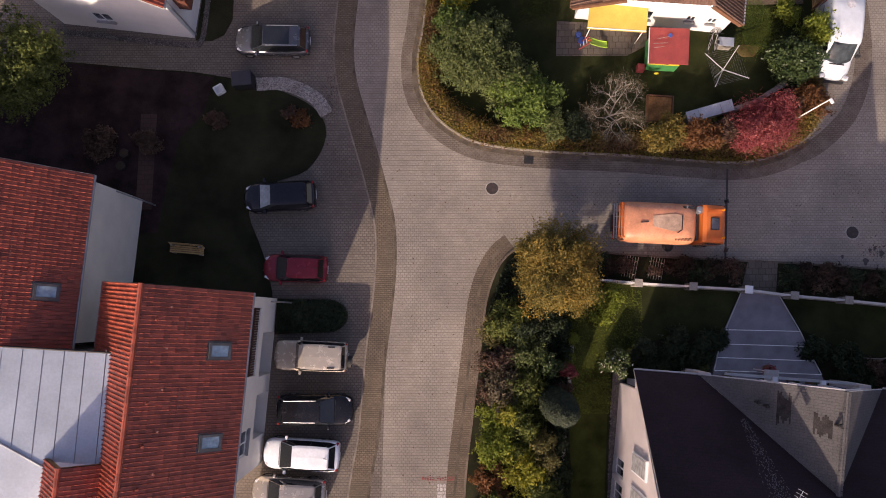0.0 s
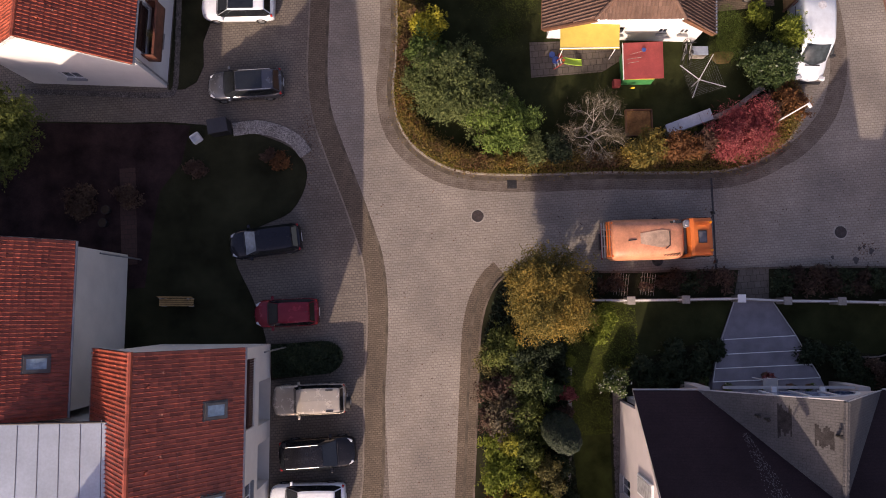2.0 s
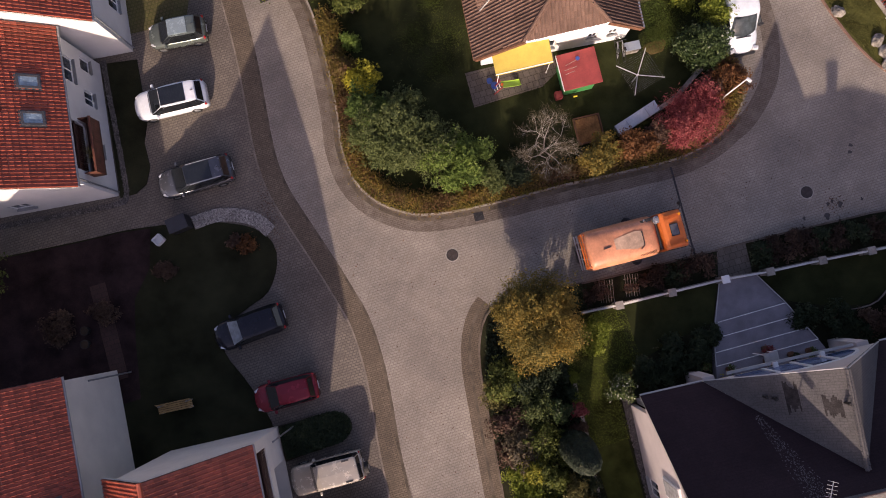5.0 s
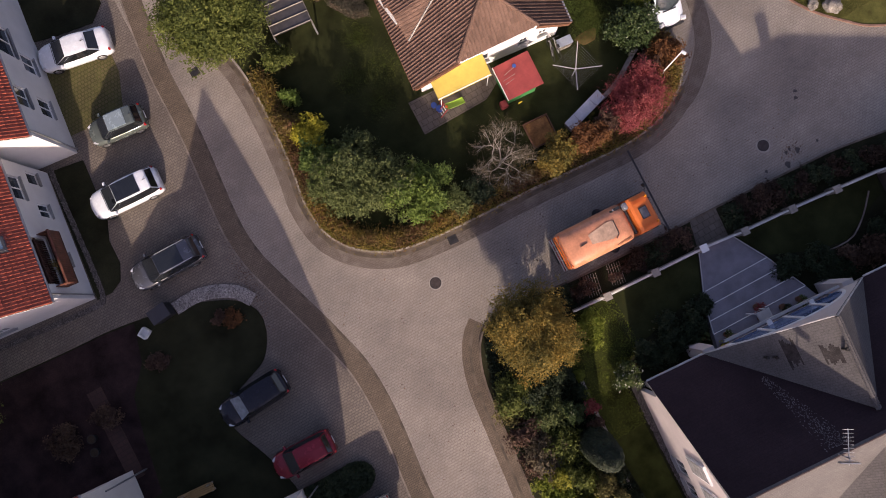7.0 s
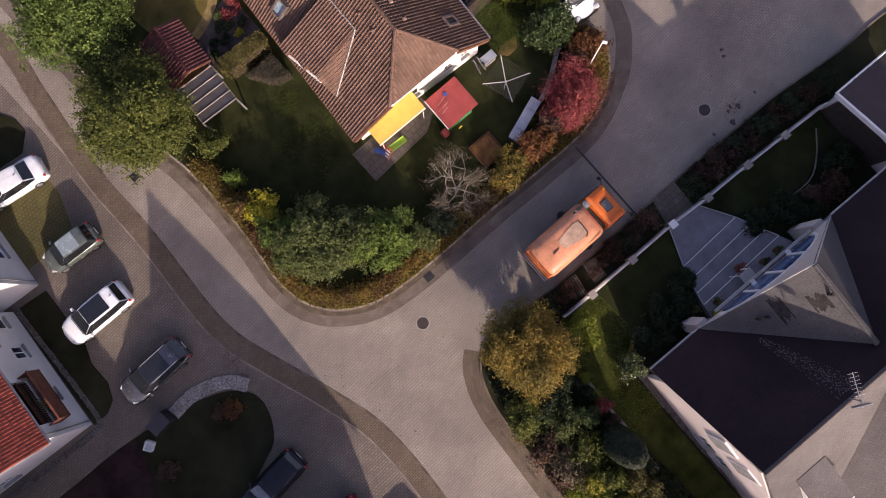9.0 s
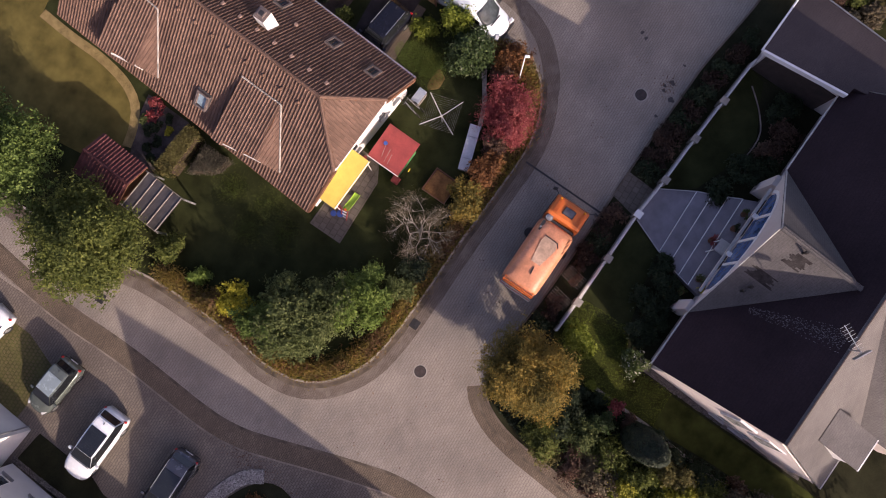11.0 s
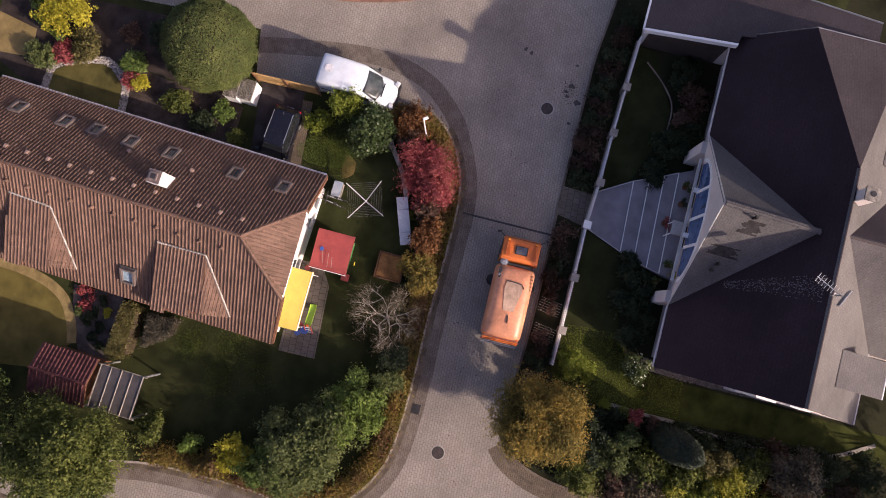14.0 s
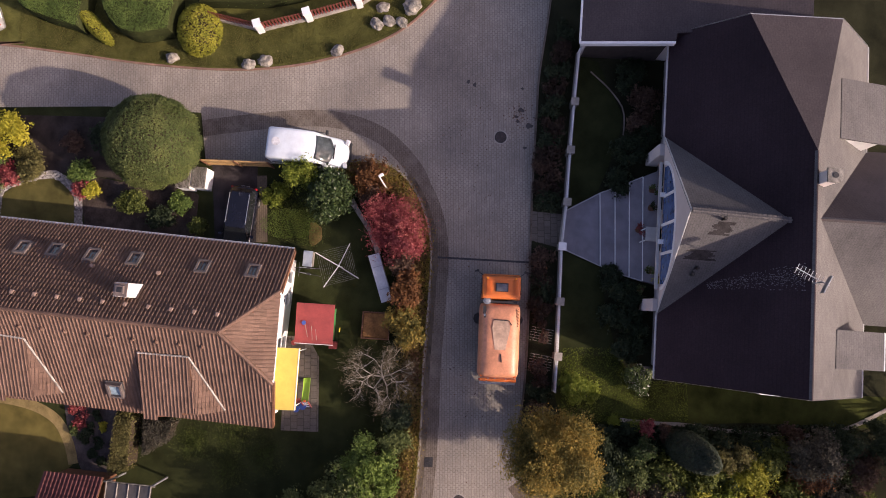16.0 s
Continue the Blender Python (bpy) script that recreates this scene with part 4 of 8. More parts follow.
# walls, set in from the eaves
in_s, in_n, e_in = 0.55, 0.55, 0.30
c_se, c_ne = SE + side * in_s + ax * e_in, NE - side * in_n + ax * e_in
c_sw, c_nw = c_se + ax * (BL - 0.9), c_ne + ax * (BL - 0.2)
xy = lambda v: (v.x, v.y)
gw = [(1.2, 2.3, 0.2, 2.0), (3.2, 4.6, 0.9, 2.0), (6.6, 7.2, 1.2, 1.9), (7.9, 8.5, 1.2, 1.9)]
part("wall", wall_grid(xy(c_se), xy(c_ne), 0, 2.2, 0.3, gw), M_WHITE, bg)
for o in gw:
    window_part(bg, xy(c_se), xy(c_ne), o)
nw_ = [(2.0, 3.2, 1.0, 2.1), (5.0, 6.2, 1.0, 2.1), (9.0, 10.2, 0.1, 2.1), (13, 14.2, 1.0, 2.1)]
part("wall", wall_grid(xy(c_ne), xy(c_nw), 0, 2.2, 0.3, nw_), M_WHITE, bg)
for o in nw_:
    window_part(bg, xy(c_ne), xy(c_nw), o)
part("wall", wall_grid(xy(c_nw), xy(c_sw), 0, 2.2, 0.3), M_WHITE, bg)
part("wall", wall_grid(xy(c_sw), xy(c_se), 0, 2.2, 0.3, [(3, 5, 0.2, 2.2), (9, 11, 0.2, 2.2)]), M_WHITE, bg)
bm = bmesh.new()
hull_wall(bm, [Vector((c_se.x, c_se.y, 2.2)), Vector((c_ne.x, c_ne.y, 2.2)), Vector((hN.x, hN.y, 4.0)) + ax * e_in, Vector((hS.x, hS.y, 4.0)) + ax * e_in], 0.3)
part("gable", bm, M_WHITE, bg, "white gable wall")
# dormers with one hipped flank
for top_l, top_r, foot, low_l in (((11.95, 25.1, 5.04), (11.71, 22.28, 5.11), (8.53, 21.06, 2.73), (8.15, 25.5, 2.2)), ((13.13, 33.8, 5.15), (12.74, 31.37, 5.07), (9.54, 30.49, 2.68), (9.3, 34.4, 2.4))):
    a, b, f, c = Vector(top_l), Vector(top_r), Vector(foot), Vector(low_l)
    lr = f + (c - f) * 0.30
    ctop, ltop = c + Vector((0, 0, 1.0)), lr + Vector((0, 0, 1.0))
    d = part("dormer", slab(bmesh.new(), [a + UP, ctop, ltop, b + UP], 0.12), M_WOOD, bg, "flat-pitched dormer with a hipped flank")
    tiled_poly(d, [a + UP, ctop, ltop, b + UP], -ax, M_BROWN, lift=0.02, w=0.21, rise=0.052, lip=0.028)
    part("flank", slab(bmesh.new(), [b + UP * 0.9, ltop, f + UP], 0.06), M_BROWN, d, "sloping tiled flank")
    tiled_poly(d, [b + UP * 0.9, ltop, f + UP], ltop - f, M_BROWN, w=0.21, lift=0.01, rise=0.032, lip=0.02)
    bm = bmesh.new()
    prism(bm, [xy(c), xy(lr), xy(lr + side * 0.3), xy(c + side * 0.3)], 1.9, c.z + 0.68)
    part("front", bm, M_WHITE, d)
    bm = bmesh.new()
    p = [c + Vector((0, 0, -0.1)), ctop - Vector((0, 0, 0.02)), a + UP, a]
    va = [bm.verts.new(q) for q in p]
    vb = [bm.verts.new(q - ax * 0.08) for q in p]
    bm.faces.new(va), bm.faces.new(vb[::-1])
    for i in range(4):
        bm.faces.new((va[i], vb[i], vb[(i + 1) % 4], va[(i + 1) % 4]))
    part("cheek", bm, M_WOOD, d)
    for p, q in ((a, b), (b, f)):
        part("flashing", tube(bmesh.new(), p + UP * 1.5, q + UP * 1.5, 0.055, 0.055, 6), M_GRAVEL, d, "pale mortar ridge")
M_VENT = plain("sun_pale_vent", (0.24, 0.16, 0.13), 0.8, fine=20, coarse=3, spread=0.2)
slope_n = (r0 - (NE + ax * 3)).normalized()
slope_n = (slope_n - ax * slope_n.dot(ax)).normalized()
slope_s = Vector((-slope_n.x, -slope_n.y, slope_n.z))
for p in ((16.41, 19.38, 3.45), (16.68, 22.26, 3.49), (17.16, 26.18, 3.49), (17.39, 28.64, 3.53), (17.70, 30.82, 3.49), (17.87, 32.67, 3.53), (18.19, 35.6, 3.54)):
    skylight(bg, Vector(p) + Vector((-0.1, 0, 0.07)), ax, slope_n, 0.62, 0.86, M_GLASS, M_SKYFRAME, 0.24)
skylight(bg, (9.82, 27.15, 3.26), -ax, slope_s, 0.75, 0.95, None, M_SKYFRAME, 0.26)
for k in range(13):
    for s, sl in ((1, slope_n), (-1, slope_s)):
        p = r0 + ax * (0.4 + k * 1.25 + (0.6 if s < 0 else 0)) - sl * 1.15 + Vector((0, 0, 0.10))
        if s > 0:  # upright hoods facing the sun, its light put into their pale colour
            part("vent_tile", boxed(p + Vector((0.02, 0, 0.04)), (0.24, 0.20, 0.34), -20, 0.04), M_VENT, bg, "vent hood, sunlight put into its pale pink")
        else:
            part("vent_tile", tube(bmesh.new(), p, p + Vector((s * 0.10, 0, 0.15)), 0.15, 0.06, 8), M_BROWN, bg)
for k in (2.6, 6.4):
    p = r0 + ax * (k + 2) - slope_n * 3.6 + Vector((0, 0, 0.1))
    part("vent_tile", tube(bmesh.new(), p, p + Vector((0.02, -0.04, 0.26)), 0.14, 0.11, 10), M_VENT, bg, "round pale vent pipe")
ch = part("chimney", boxed((15.32, 25.5, 5.5), (0.75, 0.75, 1.8), -6, 0.02), M_TRIM, bg, "white clad chimney")
part("cap", boxed((15.32, 25.5, 6.43), (0.72, 0.72, 0.08), -6), M_SKYFRAME, ch, "weathered brown cap")
part("flue", boxed((15.32, 25.5, 6.52), (0.42, 0.42, 0.14), -6), M_SKYFRAME, ch, "square brown flue")
part("flue_mouth", boxed((15.32, 25.5, 6.592), (0.28, 0.28, 0.012), -6), M_DARK, ch, "dark flue mouth")
vb_ = part("exhaust_stack", boxed((14.4, 34.6, 5.7), (0.5, 0.6, 0.9), -6, 0.02), M_KERB, bg, "small grey roof exhaust")
part("cap", boxed((14.4, 34.6, 6.2), (0.6, 0.7, 0.06), -6), M_GREYTRIM, vb_)
for k in range(3):
    part("spare_tile", boxed((15.5 + 0.05 * k, 34.5 - k * 0.32, 5.28), (0.34, 0.24, 0.05), -6 + 5 * k), M_RED, bg, "reddish replacement tile")
ds = part("satellite_dish", tube(bmesh.new(), (15.95, 36.0, 6.0), (16.05, 35.9, 6.10), 0.30, 0.26, 20), M_TRIM, bg, "white satellite dish")
part("mast", tube(bmesh.new(), (15.85, 35.9, 5.3), (15.95, 36.0, 6.05), 0.03), M_GREYTRIM, ds)

# ---- the big house with the dark shingle roof ----
dh = thing("dark_roof_house", (10.1, -8.75, 0), -4.4, "large pale house with a steep dark shingle roof", "house")
RZ, EZ, NY, SY, RL, EL = 9.2, 3.5, 5.66, -5.62, 11.65, 19.4
WN, WR, WS = -0.24, -0.24, -0.44          # the west verge at the north eave, ridge and south eave


def on_n(y):
    return RZ + (EZ - RZ) * y / NY


def on_s(y):
    return RZ + (EZ - RZ) * y / SY


hz = 6.78
hy_n, hy_s = NY * (RZ - hz) / (RZ - EZ), SY * (RZ - hz) / (RZ - EZ)
AP = (8.3, 0.8, on_n(0.8))
VW, VE = (3.35, NY, EZ), (13.4, NY, EZ)
# North slopes and hip get the darker copies, their shade painted in.
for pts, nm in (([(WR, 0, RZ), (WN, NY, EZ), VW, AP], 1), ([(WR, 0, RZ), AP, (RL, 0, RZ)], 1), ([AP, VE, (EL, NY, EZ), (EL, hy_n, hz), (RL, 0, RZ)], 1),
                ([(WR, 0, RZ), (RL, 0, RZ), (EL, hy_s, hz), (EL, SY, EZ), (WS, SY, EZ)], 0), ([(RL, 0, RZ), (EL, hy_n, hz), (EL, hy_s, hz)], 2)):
    part("roof", slab(bmesh.new(), pts, 0.14), (M_SLATE, M_SHADESLATE, M_WINGROOF)[nm], dh, ("grey shingle roof slope", "dark shingle roof slope, shade put into its colour", "brown-grey shingle hip")[nm])
# front gable with an arched window
AC, AR, AY, AZ, ARISE = 8.3, 3.6, NY - 0.12, 3.6, 2.3
TOP = Vector((8.4, NY + 0.10, 8.8))
for v0 in (VW, VE):
    part("gable_roof", slab(bmesh.new(), [Vector(v0) + UP * 0.4, TOP + UP * 0.4, Vector(AP) + UP * 0.4] if v0 is VW else [TOP + UP * 0.4, Vector(v0) + UP * 0.4, Vector(AP) + UP * 0.4], 0.12), M_SLATE, dh, "shingle roof of the front gable")
    bm = bmesh.new()
    a, b = Vector(v0) + Vector((0, 0.03, -0.05)), TOP + Vector((0, 0.03, -0.02))
    hull_wall(bm, [a, b, b + Vector((0, 0, 0.11)), a + Vector((0, 0, 0.11))], 0.05)
    part("verge_board", bm, M_PALETRIM, dh, "pale weathered verge board")
ridge_a, ridge_b = TOP + UP * 0.8, Vector(AP) + UP * 0.8
part("ridge_cap", tube(bmesh.new(), ridge_a, ridge_b, 0.07, 0.07, 6), M_SLATE, dh)
bm = bmesh.new()
hull_wall(bm, [(VW[0] + 0.2, AY - 0.15, EZ - 0.1), (VE[0] - 0.2, AY - 0.15, EZ - 0.1), (TOP.x, AY - 0.15, TOP.z - 0.15)], 0.22)
part("gable", bm, M_PINK, dh, "pale gable wall round the arched window")


def arch_at(r, y, t):
    return Vector((AC - (AR + r) * math.cos(t), y, AZ + (ARISE + r) * math.sin(t)))


win = part("window", bmesh.new(), M_TRIM, dh, "arched white window")
bm = bmesh.new()
ring = []
for t in [math.pi * k / 28 for k in range(29)]:
    ring.append([bm.verts.new(arch_at(r, y, t)) for r, y in ((-0.14, AY + 0.10), (0.06, AY + 0.10), (0.06, AY - 0.06), (-0.14, AY - 0.06))])
for q, w in zip(ring, ring[1:]):
    for i in range(4):
        bm.faces.new((q[i], q[(i + 1) % 4], w[(i + 1) % 4], w[i]))
part("arch", bm, M_TRIM, win, "white arched frame")
M_ARCHGLASS = glass_mat("arch_glass", (0.05, 0.10, 0.22))
for k, (u0, u1) in enumerate(((-0.92, -0.46), (-0.44, -0.01), (0.01, 0.44), (0.46, 0.92))):
    n = 8
    pts = [(AC + AR * u, AY + 0.03, AZ + (ARISE - 0.12) * math.sqrt(1 - u * u)) for u in [u1 + (u0 - u1) * i / n for i in range(n + 1)]]
    bm = bmesh.new()
    hull_wall(bm, [(AC + AR * u0, AY + 0.03, AZ), (AC + AR * u1, AY + 0.03, AZ)] + pts, 0.05)
    part("pane", bm, M_ARCHGLASS, win, "blue reflecting glass")
for u in (-0.45, 0.0, 0.45):
    h = (ARISE - 0.1) * math.sqrt(1 - u * u)
    part("mullion", boxed((AC + AR * u, AY + 0.07, AZ + h / 2), (0.16, 0.14, h)), M_TRIM, win)
part("beam", boxed((AC, AY + 0.30, EZ + 0.10), (2 * AR, 0.14, 0.18)), M_PALETRIM, dh, "pale beam across the arch")
for x in (7.35, 10.0):
    part("bracket", boxed((x, AY + 0.15, EZ + 0.35), (0.26, 0.40, 0.14)), M_TRIM, dh)
cn = part("canopy", bmesh.new(), M_TRIM, dh, "small white door canopy")
bm = bmesh.new()
n = 8
arc = [(7.95 + 0.42 * math.cos(math.pi * k / n), 2.25 + 0.14 * math.sin(math.pi * k / n)) for k in range(n + 1)]
ring_loft(bm, [[(x, y, z) for x, z in arc] + [(x, y, z - 0.05) for x, z in arc[::-1]] for y in (AY - 0.05, AY + 0.65)])
part("hood", bm, M_PALETRIM, cn, "shallow arched pale hood")
for x in (7.6, 8.3):
    part("canopy_post", tube(bmesh.new(), (x, AY + 0.55, 0.7), (x, AY + 0.55, 2.27), 0.035), M_TRIM, cn)
for x in (VW[0] + 0.5, VE[0] - 0.6):
    part("pier", boxed((x, AY - 0.1, 1.5), (0.7, 0.7, 3.0), 0, 0.02), M_PINK, dh, "pale pink entrance pier")
# walls
part("wall", wall_grid((EL - 0.3, NY - 0.75), (0.3, NY - 0.75), 0, EZ - 0.05, 0.3, [(6.5, 9.5, 0.1, 2.3), (10.5, 12.0, 0.1, 2.3), (2.0, 3.2, 0.9, 2.1), (16.0, 17.2, 0.9, 2.1)]), M_PINK, dh)
for o in ((6.5, 9.5, 0.1, 2.3), (10.5, 12.0, 0.1, 2.3), (2.0, 3.2, 0.9, 2.1), (16.0, 17.2, 0.9, 2.1)):
    window_part(dh, (EL - 0.3, NY - 0.75), (0.3, NY - 0.75), o)
part("wall", wall_grid((0.3, SY + 0.35), (EL - 0.3, SY + 0.35), 0, EZ - 0.05, 0.3), M_PINK, dh)
part("wall", wall_grid((EL - 0.3, SY + 0.65), (EL - 0.3, NY - 1.05), 0, EZ - 0.05, 0.3), M_PINK, dh)
west_open = [(4.2, 5.2, 0.6, 2.4), (5.6, 6.6, 0.6, 2.4)]
WA, WB = (-0.13, NY - 1.05), (-0.42, SY + 0.65)
part("wall", wall_grid(WA, WB, 0, EZ - 0.05, 0.3, west_open), M_PINK, dh)
for o in west_open:
    window_part(dh, WA, WB, o)
bm = bmesh.new()
hull_wall(bm, [(-0.12, NY - 0.4, EZ - 0.05), (-0.43, SY + 0.4, EZ - 0.05), (-0.275, 0, RZ - 0.4)], 0.3)
part("gable", bm, M_PINK, dh, "pale pink gable wall")
for y0, y1, z0, z1 in ((-1.4, -0.35, 4.3, 6.9), (0.35, 1.4, 4.3, 6.9)):
    w = part("window", boxed((-0.28, (y0 + y1) / 2, (z0 + z1) / 2), (0.16, y1 - y0, z1 - z0), -1.5), M_TRIM, dh)
    part("pane", boxed((-0.33, (y0 + y1) / 2, (z0 + z1) / 2), (0.10, y1 - y0 - 0.2, z1 - z0 - 0.2), -1.5), glass_mat("curtained_glass", (0.45, 0.45, 0.44), 0.1), w, "glass with pale curtains")
bm = bmesh.new()
hull_wall(bm, [(EL - 0.3, SY + 0.4, EZ - 0.05), (EL - 0.3, NY - 0.4, EZ - 0.05), (EL - 0.3, hy_n, hz - 0.2), (EL - 0.3, hy_s, hz - 0.2)], 0.3)
part("gable", bm, M_PINK, dh)
for sy, f in ((NY, on_n), (SY, on_s)):
    for x0, x1 in (((WN, 3.3), (13.5, EL)) if sy > 0 else ((WS, EL),)):
        gutter_part(dh, (x0, sy + (0.05 if sy > 0 else -0.05), EZ - 0.06), (x1, sy + (0.05 if sy > 0 else -0.05), EZ - 0.06), M_PALETRIM, 0.05)
    bm = bmesh.new()
    wv = WN if sy > 0 else WS
    hull_wall(bm, [(wv - 0.02, sy, EZ - 0.13), (wv - 0.02, sy, EZ + 0.03), (WR - 0.02, 0, RZ + 0.03), (WR - 0.02, 0, RZ - 0.13)], 0.05)
    part("verge_board", bm, M_PALETRIM, dh, "pale weathered verge board")
    hy = hy_n if sy > 0 else hy_s
    bm = bmesh.new()
    hull_wall(bm, [(EL + 0.05, sy, EZ - 0.16), (EL + 0.05, sy, EZ + 0.05), (EL + 0.05, hy, hz + 0.05), (EL + 0.05, hy, hz - 0.16)], 0.05)
    part("verge_board", bm, M_PALETRIM, dh, "pale weathered verge board")
gutter_part(dh, (EL + 0.04, hy_s, hz - 0.06), (EL + 0.04, hy_n, hz - 0.06), M_GREYTRIM, 0.04)
# dormers on the far slope, chimney, aerial, vent pipes
for x0, x1 in ((1.2, 3.15), (13.0, 16.2)):
    y0, y1 = -2.35, -5.2
    z0, z1 = on_s(y0) + 0.05, on_s(y0) - 0.75
    d = part("dormer", slab(bmesh.new(), [(x0, y0, z0), (x1, y0, z0), (x1, y1, z1), (x0, y1, z1)], 0.12), M_SLATE, dh, "shed dormer with a grey shingle roof")
    for x in (x0 + 0.15, x1 - 0.15):
        bm = bmesh.new()
        va = [bm.verts.new((x - 0.05, y, z)) for y, z in ((y0, z0 - 0.15), (y1 + 0.3, z1 - 0.1), (y1 + 0.3, on_s(y1 + 0.3)))]
        vb = [bm.verts.new((x + 0.05, y, z)) for y, z in ((y0, z0 - 0.15), (y1 + 0.3, z1 - 0.1), (y1 + 0.3, on_s(y1 + 0.3)))]
        bm.faces.new(va), bm.faces.new(vb[::-1])
        for i in range(3):
            bm.faces.new((va[i], vb[i], vb[(i + 1) % 3], va[(i + 1) % 3]))
        part("cheek", bm, M_TRIM, d, "white dormer cheek")
    part("front", boxed(((x0 + x1) / 2, y1 + 0.3, (z1 + on_s(y1 + 0.3)) / 2 - 0.1), (x1 - x0 - 0.3, 0.1, z1 - on_s(y1 + 0.3))), M_TRIM, d)
    part("rain_gutter", tube(bmesh.new(), (x0, y1 - 0.03, z1 - 0.05), (x1, y1 - 0.03, z1 - 0.05), 0.06), M_TRIM, d)
CX = 8.42
# The half facing away from the sun takes the dimmed shingle.
for sx in (-1, 1):
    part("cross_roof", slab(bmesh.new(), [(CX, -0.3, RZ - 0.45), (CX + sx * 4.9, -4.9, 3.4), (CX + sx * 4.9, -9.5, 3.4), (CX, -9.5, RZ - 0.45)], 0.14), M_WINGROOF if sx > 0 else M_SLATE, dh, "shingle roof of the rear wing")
    part("wall", boxed((CX + sx * 4.5, -7.4, 1.7), (0.3, 3.6, 3.4)), M_PINK, dh)
bm = bmesh.new()
hull_wall(bm, [(CX - 4.6, -9.3, 0), (CX + 4.6, -9.3, 0), (CX + 4.6, -9.3, 3.4), (CX, -9.3, RZ - 0.7), (CX - 4.6, -9.3, 3.4)], 0.3)
part("gable", bm, M_PINK, dh)
ch = part("chimney", boxed((10.3, -0.4, 9.0), (0.56, 0.56, 1.9), 0, 0.02), M_PINK, dh, "pale rendered chimney")
part("cap", boxed((10.3, -0.4, 10.0), (0.70, 0.70, 0.10)), M_STONE, ch)
part("flue", tube(bmesh.new(), (10.3, -0.4, 10.03), (10.3, -0.4, 10.08), 0.14), M_DARK, ch, "dark flue opening")
an = part("aerial", tube(bmesh.new(), (5.25, 0.05, RZ - 0.1), (5.25, 0.05, RZ + 0.9), 0.028), M_GREYTRIM, dh, "pale metal roof aerial")
part("boom", tube(bmesh.new(), (5.12, -0.25, RZ + 0.75), (5.85, 1.25, RZ + 0.75), 0.022), M_GREYTRIM, an)
part("reflector", boxed((5.17, -0.15, RZ + 0.75), (0.9, 0.05, 0.30), -26), M_GREYTRIM, an, "pale reflector grid")
for k in range(9):
    t = k / 8
    c = Vector((5.22 + 0.61 * t, -0.05 + 1.27 * t, RZ + 0.76))
    o = Vector((-1.5, 0.73, 0)).normalized() * 0.25
    part("element", tube(bmesh.new(), c - o, c + o, 0.009, 0.009, 6), M_GREYTRIM, an)


def on_gable(x, y):
    """Height of the front gable's western slope."""
    a, b, c = Vector(VW), TOP, Vector(AP)
    n = (b - a).cross(c - a)
    return a.z - (n.x * (x - a.x) + n.y * (y - a.y)) / n.z


for x, y in ((5.49, 4.65), (5.81, 4.53), (8.11, 4.12)):
    z = on_gable(x, y)
    vp = part("vent_pipe", tube(bmesh.new(), (x, y, z - 0.1), (x, y, z + 0.42), 0.06), M_IRON, dh, "grey vent pipe")
    part("cowl", tube(bmesh.new(), (x, y, z + 0.40), (x, y, z + 0.50), 0.11, 0.07, 12), M_IRON, vp)
rg = np.random.default_rng(8)
M_RUNOFF = plain("dark_runoff_algae", (0.040, 0.036, 0.036), 0.9, fine=14, coarse=3, spread=0.4, bump=0.1)
for x0, x1, y0, y1 in ((6.22, 6.70, 3.7, 5.45), (7.42, 8.02, 3.35, 4.65)):
    bm = bmesh.new()
    for k in range(9):  # ragged streaks, a shingle course wide
        xa = x0 + (x1 - x0) * k / 9
        xb = xa + (x1 - x0) / 9 * 0.96
        mid, ln = (y0 + y1) / 2 + rg.uniform(-0.2, 0.2), (y1 - y0) * rg.uniform(0.25, 0.5)
        slab(bm, [(xa, mid - ln, on_gable(xa, mid - ln) + 0.052), (xb, mid - ln, on_gable(xb, mid - ln) + 0.052), (xb, mid + ln, on_gable(xb, mid + ln) + 0.052), (xa, mid + ln, on_gable(xa, mid + ln) + 0.052)], 0.008)
    part("algae_stain", bm, M_RUNOFF, dh, "dark ragged runoff stain")
for k in range(20):  # ridge shingles of the front gable
    c = TOP.lerp(Vector(AP), (k + 0.5) / 20) + UP * 0.9
    part("ridge_shingle", boxed(c, (0.30, 0.21, 0.03), 4), M_SLATE, dh)
# pale lichen specks below the aerial
rg = np.random.default_rng(21)
n = 520
ty = 0.3 + 3.4 * rg.random(n) ** 1.3
tx = 5.62 - 0.17 * ty + np.clip(rg.normal(size=n), -1.8, 1.8) * (0.40 - 0.085 * ty)
r = rg.uniform(0.012, 0.032, n)
vs, fs = [], []
for k in range(n):
    for a in range(5):
        yy = ty[k] + r[k] * math.sin(a * 1.257)
        vs.append((tx[k] + r[k] * math.cos(a * 1.257), yy, on_n(yy) + 0.012))
    fs.append(tuple(5 * k + a for a in range(5)))
me = bpy.data.meshes.new("lichen")
me.from_pydata(vs, [], fs)
me.materials.append(plain("pale_lichen", (0.13, 0.12, 0.125), 0.9, fine=20, coarse=4, spread=0.4))
part("lichen", me, None, dh, "pale lichen specks", kind="stuff")
